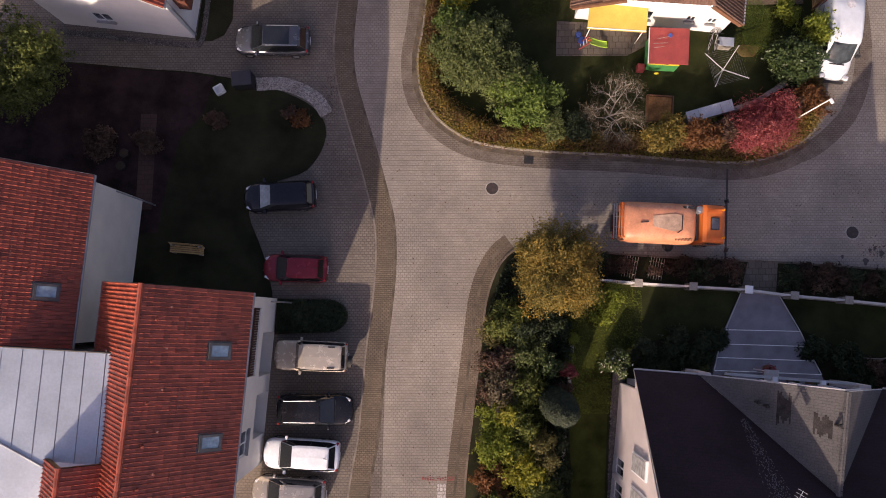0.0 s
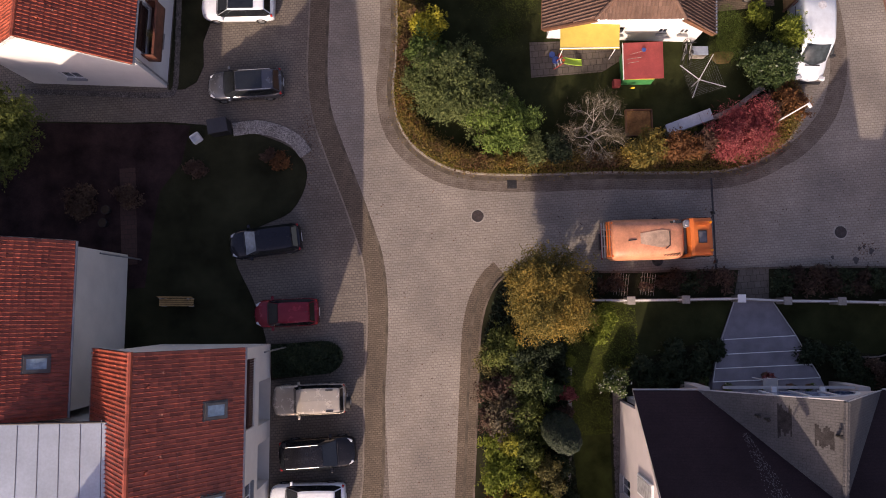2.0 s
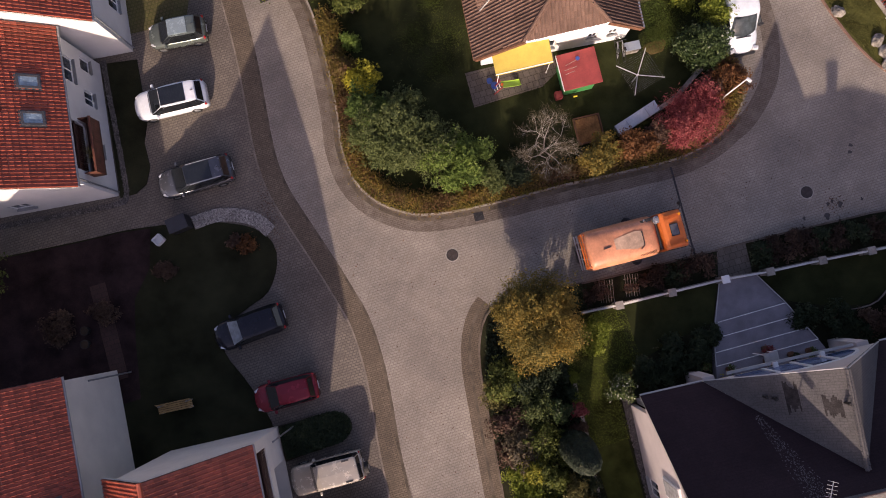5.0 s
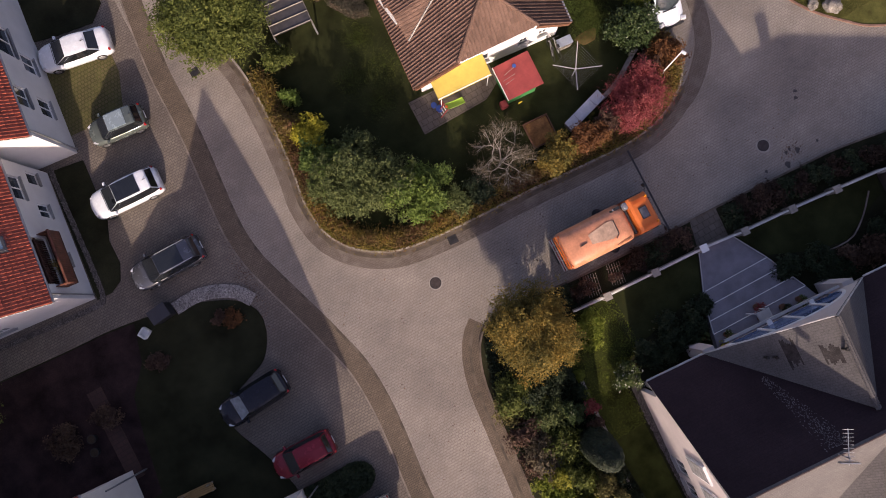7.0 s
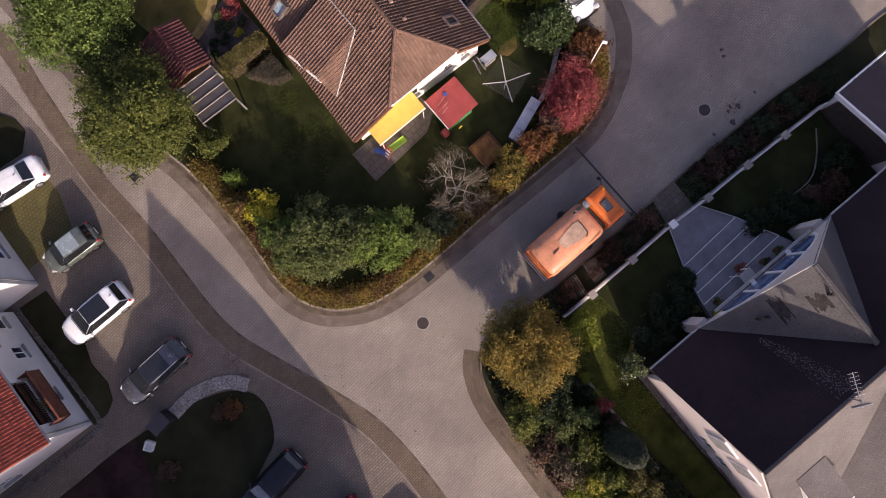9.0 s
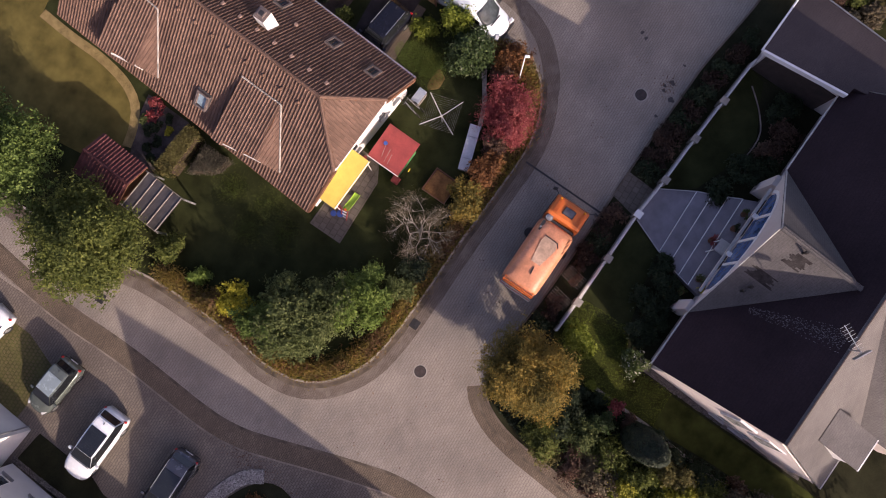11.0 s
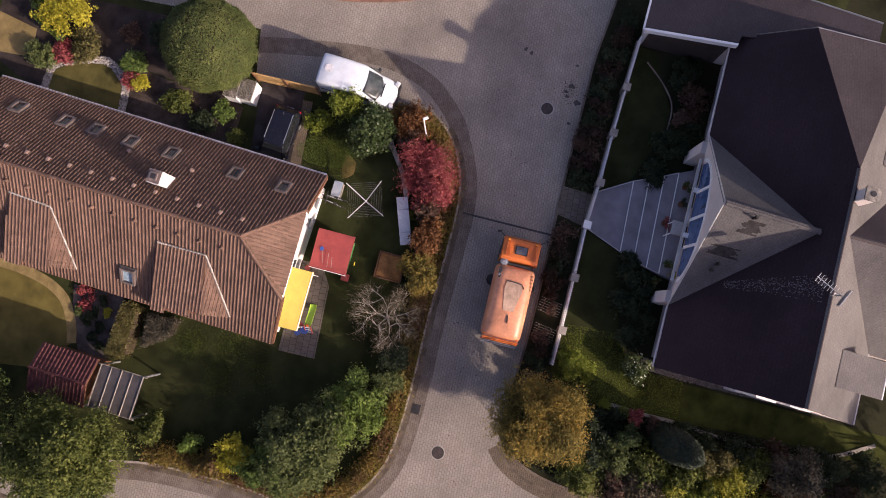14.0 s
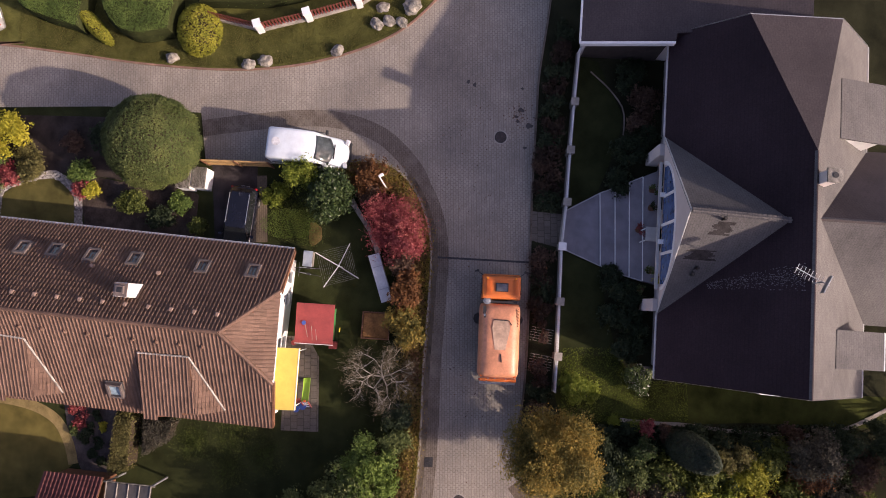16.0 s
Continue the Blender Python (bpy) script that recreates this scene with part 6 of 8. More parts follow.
for s in (1, -1):
    a = part("mirror_arm", tube(bmesh.new(), (3.1, s * 0.95, 2.3), (3.35, s * 1.25, 2.15), 0.025), M_DARK, tk)
    part("mirror", boxed((3.36, s * 1.28, 1.95), (0.10, 0.22, 0.42), s * 20, 0.02), M_DARK, tk, "black mirror housing")
    part("beacon", tube(bmesh.new(), (2.92, s * 0.72, 2.60), (2.92, s * 0.72, 2.76), 0.07, 0.06), glass_mat("amber_glass", (0.6, 0.2, 0.01), 0.15), tk, "amber beacon")
    part("side_window", boxed((2.5, s * 1.01, 1.9), (0.9, 0.03, 0.6)), M_CARGLASS, tk, "dark glass")
    part("headlight", boxed((3.2, s * 0.7, 0.85), (0.08, 0.3, 0.2)), M_LAMPGLASS, tk)
    for x in (2.35, -1.2):
        wheel(tk, x, s * 0.86, 0.42, wide=0.28)
    wheel(tk, -1.2, s * 0.55, 0.42, wide=0.28)
    part("mudguard", boxed((-1.2, s * 0.86, 0.92), (1.2, 0.34, 0.06), 0, 0.02), M_DARK, tk)
    br = part("side_brush", tube(bmesh.new(), (0.55, s * 0.98, 0.06), (0.55, s * 0.98, 0.30), 0.36, 0.22, 18), M_DARK, tk, "round side brush")
part("air_filter", tube(bmesh.new(), (1.62, 0.70, 1.9), (1.62, 0.70, 2.45), 0.20, 0.20, 18), M_GREYTRIM, tk, "round grey air filter")
part("filter_cap", tube(bmesh.new(), (1.62, 0.70, 2.45), (1.62, 0.70, 2.50), 0.13, 0.10, 16), M_GREYTRIM, tk)
part("frame_rack", boxed((1.58, -0.1, 1.7), (0.14, 1.5, 0.9)), M_DARK, tk)
rings = []
for q in range(27):
    x = 1.48 - 4.22 * q / 26
    k = float(np.interp(x, [-2.74, -2.66, -2.4, 1.2, 1.42, 1.48], [0.93, 0.98, 1.0, 1.0, 0.97, 0.90]))
    zt = float(np.interp(x, [-2.74, -2.6, -2.0, -1.2, 0.4, 1.0, 1.4, 1.48], [2.25, 2.45, 2.58, 2.64, 2.62, 2.54, 2.38, 2.22]))
    up_ = [(1.06 * k * math.copysign(abs(math.cos(a)) ** 0.52, math.cos(a)), 1.25 + (zt - 1.25) * math.sin(a) ** 0.55) for a in [math.pi * m / 18 for m in range(19)]]
    rings.append([(x, y, z) for y, z in up_] + [(x, -0.96 * k, 0.85), (x, 0.96 * k, 0.85)])
hop = part("hopper", ring_loft(bmesh.new(), rings), WORN, tk, "rounded orange dirt hopper, faded on top", smooth=True)
bm = bmesh.new()
slab(bm, [(0.52, -0.40, 2.636), (0.52, 0.34, 2.636), (0.1, 0.40, 2.650), (-1.15, 0.24, 2.655), (-1.15, -0.30, 2.655), (0.1, -0.52, 2.650)], 0.03)
part("lid", bm, GREYPLATE, hop, "scuffed grey-brown lid")
part("lid_edge", boxed((0.54, -0.05, 2.635), (0.045, 0.76, 0.045), -2), M_DARK, hop)
part("lid_edge", boxed((0.40, -0.50, 2.625), (0.30, 0.045, 0.045), 35), M_DARK, hop)
part("slot", boxed((-1.62, -0.10, 2.635), (0.46, 0.05, 0.06), 6), M_DARK, hop, "dark slot")
for k in range(12):
    part("louvre", box(bmesh.new(), (1.15 - k * 0.085, -0.86, 2.36 + 0.012 * min(k, 4)), (0.035, 0.20, 0.03), 25), M_WOOD, hop)
part("intake", boxed((1.08, 0.80, 2.38), (0.46, 0.16, 0.12), 3), M_DARK, hop, "dark intake grille")
part("latch", boxed((0.75, 0.78, 2.43), (0.20, 0.12, 0.10)), M_IRON, hop)
part("exhaust", tube(bmesh.new(), (0.92, 0.80, 2.3), (0.80, 0.82, 2.72), 0.05), M_RIM, tk, "steel exhaust pipe")
for y in (-0.85, 0.85):
    part("rear_arm", boxed((-2.78, y, 2.05), (0.30, 0.12, 0.28), 0, 0.02), ORANGE, tk)
for k, (x, z) in enumerate(((-2.86, 2.30), (-2.96, 2.10), (-3.06, 1.85), (-3.16, 1.6))):
    part("rear_bar", tube(bmesh.new(), (x, -0.92, z), (x, 0.92, z), 0.045), ORANGE if k < 2 else M_RIM, tk)
for y in (-0.4, 0.15, 0.5):
    part("rear_strut", tube(bmesh.new(), (-2.80, y, 2.35), (-3.18, y + 0.1, 1.6), 0.03), M_RIM, tk)
part("rear_door", boxed((-2.80, 0, 1.65), (0.12, 1.8, 1.2), 0, 0.04), WORN, tk)
part("hose", tube(bmesh.new(), (-2.9, -0.7, 1.2), (-2.95, 0.5, 1.5), 0.10), M_DARK, tk, "black suction hose")
part("rear_lamp_bar", boxed((-3.02, 0, 0.85), (0.10, 1.9, 0.14)), M_TAIL, tk)


# ---- plants ----
def leaf_mesh(name, centres, sizes, mat, rng, up=0.35, slim=0.55, outward=None):
    """Many small separate leaves, each a bent rhombus."""
    n = len(centres)
    nrm = rng.normal(size=(n, 3))
    if outward is not None:
        nrm = nrm * 0.75 + outward * 0.9
    nrm[:, 2] += up
    nrm /= np.linalg.norm(nrm, axis=1, keepdims=True) + 1e-9
    t = np.cross(nrm, rng.normal(size=(n, 3)))
    t /= np.linalg.norm(t, axis=1, keepdims=True) + 1e-9
    b = np.cross(nrm, t)
    s = sizes[:, None]
    v = np.stack([centres - t * s, centres + b * s * slim, centres + t * s + nrm * s * 0.25, centres - b * s * slim], 1).reshape(-1, 3)
    me = bpy.data.meshes.new(name)
    me.vertices.add(4 * n)
    me.vertices.foreach_set("co", v.ravel().astype(np.float32))
    me.loops.add(4 * n)
    me.loops.foreach_set("vertex_index", np.arange(4 * n, dtype=np.int32))
    me.polygons.add(n)
    me.polygons.foreach_set("loop_start", np.arange(0, 4 * n, 4, dtype=np.int32))
    me.polygons.foreach_set("loop_total", np.full(n, 4, dtype=np.int32))
    me.update(calc_edges=True)
    me.validate()
    me.materials.append(mat)
    return me


def clump_points(rng, n, rx, ry, z0, z1, clumps, rough=0.34, fill=0.25):
    """Leaf places on an uneven crown made of many overlapping clumps."""
    d = rng.normal(size=(clumps, 3))
    d[:, 2] = np.abs(d[:, 2]) * 0.9 - 0.25
    d /= np.linalg.norm(d, axis=1, keepdims=True)
    d *= rng.uniform(0.45, 0.86, size=(clumps, 1))
    rad = rng.uniform(0.22, 0.22 + rough, size=clumps)
    k = rng.integers(0, clumps, n)
    o = rng.normal(size=(n, 3))
    o /= np.linalg.norm(o, axis=1, keepdims=True)
    r = np.where(rng.random(n) < fill, rng.random(n), rng.uniform(0.75, 1.05, n))
    p = d[k] + o * (rad[k] * r)[:, None]
    # leaves gather in sprigs at the ends of twigs, with dark gaps between
    m = max(12, n // 13)
    g0 = rng.integers(0, n, m)
    k2 = rng.integers(0, m, n)
    tight = rng.random(n) < 0.8
    reach = (0.05 + 0.05 * rng.random(n)) * (1.3 / max(rx, 0.5)) ** 0.8
    tip = p[g0] * rng.uniform(0.92, 1.14, size=(m, 1))
    p = np.where(tight[:, None], tip[k2] + rng.normal(size=(n, 3)) * reach[:, None], p * 0.93)
    out = o * 0.6 + p * 0.6
    zc, h = z0 + (z1 - z0) * 0.45, (z1 - z0) * 0.55
    q = np.stack([p[:, 0] * rx, p[:, 1] * ry, zc + p[:, 2] * h], 1)
    q[:, 2] = np.clip(q[:, 2], 0.05, None)
    return q, out


LEAF = {
    "olive": leafy("olive_leaves", [(0.0, (0.032, 0.046, 0.012)), (0.5, (0.092, 0.117, 0.026)), (1.0, (0.19, 0.21, 0.05))]),
    "round": leafy("dense_round_leaves", [(0.0, (0.032, 0.046, 0.016)), (0.5, (0.088, 0.118, 0.036)), (1.0, (0.19, 0.21, 0.07))], patch=0.5, patch_amount=0.6),
    "green": leafy("green_leaves", [(0.0, (0.034, 0.061, 0.016)), (0.5, (0.088, 0.142, 0.032)), (1.0, (0.203, 0.270, 0.068))]),
    "bright": leafy("bright_green_leaves", [(0.0, (0.041, 0.070, 0.014)), (0.5, (0.112, 0.178, 0.034)), (1.0, (0.232, 0.305, 0.075))]),
    "hedgeolive": leafy("olive_brown_leaves", [(0.0, (0.05, 0.05, 0.018)), (0.5, (0.13, 0.115, 0.04)), (1.0, (0.22, 0.20, 0.07))]),
    "greybrown": leafy("grey_brown_leaves", [(0.0, (0.028, 0.027, 0.020)), (0.5, (0.075, 0.068, 0.048)), (1.0, (0.15, 0.135, 0.095))]),
    "twig": leafy("dry_twigs", [(0.0, (0.045, 0.038, 0.024)), (0.5, (0.12, 0.098, 0.060)), (1.0, (0.23, 0.195, 0.135))]),
    "yellowgreen": leafy("yellow_green_leaves", [(0.0, (0.10, 0.11, 0.014)), (0.5, (0.25, 0.25, 0.03)), (1.0, (0.40, 0.36, 0.05))]),
    "lime": leafy("lime_leaves", [(0.0, (0.06, 0.09, 0.01)), (0.5, (0.16, 0.20, 0.025)), (1.0, (0.28, 0.31, 0.05))]),
    "grey": leafy("grey_green_leaves", [(0.0, (0.034, 0.052, 0.018)), (0.5, (0.094, 0.122, 0.040)), (1.0, (0.200, 0.232, 0.090))]),
    "dark": leafy("dark_leaves", [(0.0, (0.013, 0.023, 0.013)), (0.6, (0.036, 0.055, 0.026)), (1.0, (0.091, 0.111, 0.052))]),
    "gold": leafy("golden_brown_leaves", [(0.0, (0.045, 0.048, 0.015)), (0.35, (0.135, 0.118, 0.031)), (0.6, (0.240, 0.170, 0.037)), (0.8, (0.340, 0.220, 0.047)), (1.0, (0.270, 0.24, 0.060))], patch=0.42, patch_amount=0.62),
    "yellow": leafy("yellow_leaves", [(0.0, (0.134, 0.146, 0.015)), (0.5, (0.390, 0.354, 0.034)), (1.0, (0.586, 0.512, 0.061))]),
    "rust": leafy("rust_leaves", [(0.0, (0.050, 0.024, 0.013)), (0.5, (0.165, 0.072, 0.028)), (1.0, (0.297, 0.132, 0.044))]),
    "red": leafy("red_leaves", [(0.0, (0.11, 0.02, 0.024)), (0.5, (0.31, 0.066, 0.070)), (0.85, (0.42, 0.15, 0.125)), (1.0, (0.30, 0.16, 0.06))]),
    "brown": leafy("brown_leaves", [(0.0, (0.037, 0.022, 0.018)), (0.5, (0.106, 0.062, 0.044)), (1.0, (0.213, 0.138, 0.088))]),
    "hedge": leafy("autumn_hedge_leaves", [(0.0, (0.05, 0.028, 0.018)), (0.3, (0.15, 0.078, 0.038)), (0.5, (0.13, 0.098, 0.034)), (0.7, (0.24, 0.18, 0.036)), (0.85, (0.17, 0.07, 0.040)), (1.0, (0.10, 0.115, 0.030))], patch=0.45, patch_amount=0.68),
    "conifer": leafy("blue_green_needles", [(0.0, (0.012, 0.020, 0.015)), (0.5, (0.031, 0.045, 0.028)), (1.0, (0.074, 0.092, 0.048))], gloss=0.6),
    "dusk": leafy("dark_russet_leaves", [(0.0, (0.020, 0.013, 0.010)), (0.5, (0.055, 0.034, 0.024)), (1.0, (0.105, 0.070, 0.044))]),
    "blue": leafy("glossy_dark_leaves", [(0.0, (0.018, 0.036, 0.014)), (0.6, (0.055, 0.088, 0.03)), (1.0, (0.16, 0.20, 0.08))], gloss=0.35),
    "flower": leafy("white_flowering_leaves", [(0.0, (0.03, 0.05, 0.016)), (0.6, (0.09, 0.13, 0.04)), (0.86, (0.16, 0.20, 0.07)), (0.9, (0.55, 0.55, 0.46)), (1.0, (0.7, 0.7, 0.62))], patch_amount=0.08),
}
NAMES = {"olive": "olive-green", "green": "green", "bright": "bright green", "lime": "yellow-green", "round": "green", "hedgeolive": "olive-brown", "greybrown": "grey-brown", "yellowgreen": "yellow-green", "twig": "dry brown", "conifer": "blue-green", "dusk": "dark russet", "grey": "grey-green", "dark": "dark green", "gold": "golden-brown autumn", "yellow": "yellow autumn", "rust": "rust-red autumn", "red": "crimson autumn", "brown": "brownish half-bare", "hedge": "mixed autumn-coloured", "blue": "glossy dark green", "flower": "white-flowering"}


def limbs(bm, rng, base, top, r, n, spread):
    """A tapered trunk with limbs."""
    tube(bm, base, top, r, r * 0.55, 8)
    b, t = Vector(base), Vector(top)
    for k in range(n):
        a = 2 * math.pi * (k + rng.random() * 0.6) / n
        s = b.lerp(t, 0.45 + 0.5 * rng.random())
        e = t + Vector((math.cos(a) * spread * rng.uniform(0.5, 0.9), math.sin(a) * spread * rng.uniform(0.5, 0.9), rng.uniform(0.1, 0.7) * spread * 0.6))
        tube(bm, s, e, r * 0.42, r * 0.10, 6)


def bush(x, y, r, kind, h=None, n=None, size=0.078, clumps=None, ry=None, z=0.06, name="shrub", where="in the garden"):
    seed = int(abs(x * 131 + y * 977) * 10) % 100000
    rng = np.random.default_rng(seed)
    h = h or r * 1.2
    n = n or int(1200 + 2600 * r * r)
    t = thing(name, (x, y, z), rng.uniform(0, 360), NAMES[kind] + (" rounded shrub " if name == "shrub" else " tree ") + where, "shrub" if name == "shrub" else "tree")
    bm = bmesh.new()
    for k in range(4):
        a = rng.uniform(0, 6.28)
        tube(bm, (0.05 * math.cos(a), 0.05 * math.sin(a), -0.05), (r * 0.5 * math.cos(a), r * 0.5 * math.sin(a), h * 0.55), 0.03, 0.012, 5)
    part("stem", bm, M_BARK, t)
    p, out = clump_points(rng, n, r, ry or r, 0.0, h, clumps or int(7 + 7 * r))
    part("crown", leaf_mesh("crown", p, rng.uniform(0.6, 1.3, n) * size, LEAF[kind], rng, outward=out), None, t, kind="")
    return t


def tree(x, y, r, kind, h, n, size, trunk_h, label, clumps=40, rough=0.2, z=0.06, fill=0.25, dome=0.0):
    rng = np.random.default_rng(int(abs(x * 131 + y * 977) * 10) % 100000)
    t = thing("tree", (x, y, z), rng.uniform(0, 360), label, "tree")
    bm = bmesh.new()
    limbs(bm, rng, (0, 0, -0.1), (0, 0, trunk_h), 0.18, 9, r * 0.75)
    part("trunk", bm, M_BARK, t, "brown bark")
    p, out = clump_points(rng, n, r, r, trunk_h * 0.45, h, clumps, rough, fill)
    if dome:  # a clipped crown: one even dome with slight hollows
        out = rng.normal(size=(n, 3))
        out[:, 2] = np.abs(out[:, 2]) - 0.25
        out /= np.linalg.norm(out, axis=1, keepdims=True)
        k = 0.97 + 0.035 * np.sin(out[:, 0] * 9 + 1) * np.sin(out[:, 1] * 11) + rng.normal(size=n) * 0.022
        zc = h * dome
        p = np.column_stack([out[:, 0] * r * k, out[:, 1] * r * k, zc + out[:, 2] * (h - zc) * k])
    part("crown", leaf_mesh("crown", p, rng.uniform(0.6, 1.35, n) * size, LEAF[kind], rng, outward=out * (2.2 if dome else 1.0), up=0.1 if dome else 0.35), None, t)
    # Opaque core added to block light and darken gaps between leaves.
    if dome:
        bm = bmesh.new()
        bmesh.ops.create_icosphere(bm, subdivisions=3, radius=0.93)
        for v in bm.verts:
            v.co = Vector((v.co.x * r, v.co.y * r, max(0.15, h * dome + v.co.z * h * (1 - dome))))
        part("core", bm, M_SOIL, t, "opaque dark core inside the crown", smooth=True)
    return t


tree(6.05, 2.5, 2.5, "gold", 5.4, 80000, 0.058, 2.6, "golden-brown autumn tree beside the road", 48, 0.26, fill=0.45)
tree(-0.75, 28.4, 3.35, "olive", 6.2, 56000, 0.078, 3.2, "olive-green broad tree beside the road", 60)
tree(0.6, 35.6, 3.4, "green", 6.0, 30000, 0.085, 3.0, "green tree beyond the shed", 44)
tree(-25.6, 14.6, 3.3, "olive", 6.2, 26000, 0.085, 3.0, "olive-green tree beside the white house", 40)
tree(24.3, 26.0, 2.85, "round", 4.6, 42000, 0.052, 2.0, "dense clipped round green tree", 90, 0.12, dome=0.48)
tree(5.9, -12.2, 1.3, "greybrown", 4.4, 8000, 0.075, 2.2, "grey-brown thinning small tree in the dense border", 26, 0.26)
# Unseen trees, added and sized to throw shade over the lawn strip.
tree(4.4, -18.6, 2.8, "green", 7.0, 20000, 0.08, 2.6, "unseen green tree added to shade the lawn", 30, 0.26)
tree(6.9, -21.2, 2.6, "olive", 8.0, 18000, 0.08, 2.4, "unseen olive-green tree added to shade the lawn", 30, 0.26)
tree(6.2, -5.2, 0.98, "conifer", 6.4, 17000, 0.055, 0.9, "dense dark green egg-shaped conifer in the border", 60, 0.12, dome=0.3)

YELLOW_HEDGES = ((32.0, 24.1, 1.75, 1.5, 1.45, 5200, 0), (32.6, 31.1, 2.0, 1.2, 0.5, 2600, 43))
# shrubs: x, y, radius, kind, height
for x, y, r, k, h in ((0.1, 17.6, 1.5, "green", 2.0), (1.4, 15.7, 2.0, "grey", 2.6), (3.2, 14.4, 1.8, "grey", 2.4), (3.6, 13.1, 1.6, "bright", 2.2), (5.6, 12.9, 1.25, "green", 1.9), (4.7, 13.4, 1.3, "bright", 2.0), (-0.1, 16.0, 1.3, "grey", 1.7), (2.3, 17.0, 1.4, "grey", 2.0), (0.7, 19.7, 1.1, "yellow", 1.5), (1.2, 24.6, 1.0, "olive", 1.6), (0.5, 22.5, 0.55, "bright", 0.9), (-0.4, 21.0, 0.8, "hedge", 1.0),
                     (6.5, 11.6, 0.9, "grey", 1.2), (7.8, 11.5, 0.9, "dark", 1.2)):
    bush(x, y, r, k, h * 1.45, where="behind the corner hedge")
for x, y, r, k, h in ((3.5, -0.3, 1.3, "olive", 1.9), (2.75, -1.0, 0.9, "hedgeolive", 1.2), (5.0, -0.9, 1.1, "dark", 2.2), (4.6, -2.2, 1.1, "grey", 2.0), (6.0, -0.4, 0.9, "dark", 1.8), (5.9, -2.9, 0.8, "blue", 1.9), (6.9, -1.0, 0.5, "dark", 0.8), (3.0, -2.6, 1.1, "brown", 1.5), (3.5, -4.2, 1.3, "twig", 1.7), (2.6, -4.6, 0.9, "brown", 1.2), (4.7, -4.2, 1.1, "olive", 2.0), (4.4, -5.9, 1.2, "olive", 2.0), (3.4, -5.6, 0.9, "yellowgreen", 1.9), (2.7, -6.2, 1.0, "lime", 1.5), (2.8, -7.7, 1.2, "lime", 1.6), (4.0, -7.4, 0.9, "olive", 1.8), (4.4, -9.1, 1.35, "yellowgreen", 2.0), (2.5, -9.6, 1.1, "rust", 1.3), (5.5, -8.0, 1.0, "hedgeolive", 2.2), (6.2, -7.6, 0.7, "dark", 1.6), (6.3, -9.4, 0.8, "dark", 1.8), (5.6, -10.3, 1.0, "olive", 2.4), (3.4, -11.0, 1.2, "olive", 1.7), (2.2, -12.2, 1.2, "brown", 1.5), (4.4, -12.6, 1.2, "rust", 1.8), (3.2, -14.0, 1.3, "greybrown", 1.7), (6.2, -14.0, 1.1, "dark", 2.6), (5.0, -15.2, 1.2, "brown", 2.0), (2.4, -15.8, 1.3, "olive", 1.6), (6.6, -16.4, 1.0, "dark", 2.4), (7.1, -3.4, 0.42, "red", 1.0), (6.75, -4.4, 0.45, "brown", 0.9), (7.0, -2.4, 0.45, "dark", 0.7), (6.9, -6.4, 0.5, "dark", 1.0), (6.5, -11.6, 0.7, "brown", 1.5)):
    bush(x, y, r, k, h * 1.15, where="in the dense border")
for x, y in ((7.45, -1.5), (7.3, -2.65)):
    bush(x, y, 0.36, "lime", 0.75, n=1500, size=0.04, clumps=30, where="clipped into a ball by the lawn")
bush(10.0, -2.95, 0.9, "flower", 1.5, where="at the house corner")
bush(9.5, 1.15, 0.85, "lime", 2.1, where="at the end of the fence", n=5200, size=0.06)
bush(9.2, 0.2, 0.7, "lime", 0.9, where="on the lawn behind the fence")
for x, y, r, k in ((10.7, 2.9, 0.55, "brown"), (14.3, 2.75, 0.7, "dusk"), (15.3, 2.7, 0.8, "dark"), (16.2, 2.6, 0.75, "dusk"), (17.1, 2.55, 0.75, "brown"), (20.8, 2.3, 0.8, "dark"), (21.7, 2.25, 0.8, "dusk"), (22.6, 2.2, 0.8, "brown"), (23.6, 2.1, 0.85, "dusk"), (24.6, 2.0, 0.8, "dark"), (25.6, 1.9, 0.8, "dusk"), (26.7, 1.75, 0.8, "dark"), (27.8, 1.6, 0.8, "dusk"), (29.0, 1.4, 0.75, "dark"), (30.2, 1.2, 0.75, "dusk"), (31.4, 1.1, 0.7, "dark"), (12.5, 2.5, 0.35, "brown"), (13.4, 2.8, 0.4, "dusk"), (7.2, 3.3, 0.8, "dark"), (8.2, 3.2, 0.7, "dusk"), (9.2, 3.0, 0.7, "dark"), (6.3, 3.5, 0.7, "dark"), (9.9, 2.9, 0.5, "dusk")):
    bush(x, y, r, k, 0.85, where="in the strip outside the fence", n=int(1900 * r))
for x, y, r, k in ((16.1, -1.5, 0.7, "dark"), (15.0, -2.4, 0.9, "dark"), (13.4, -2.6, 0.95, "dark"), (11.8, -2.4, 0.9, "dark"), (13.7, -1.5, 0.7, "dark"), (21.9, -2.1, 0.85, "dark"), (23.8, -3.0, 1.0, "dark"), (26.9, -3.9, 0.9, "brown"), (28.7, -3.2, 0.8, "dark"), (24.8, -4.0, 0.75, "dark"), (25.6, -3.65, 0.8, "brown"), (28.0, -2.9, 0.6, "dark")):
    bush(x, y, r, k, r * 1.1, where="in the shaded front garden")
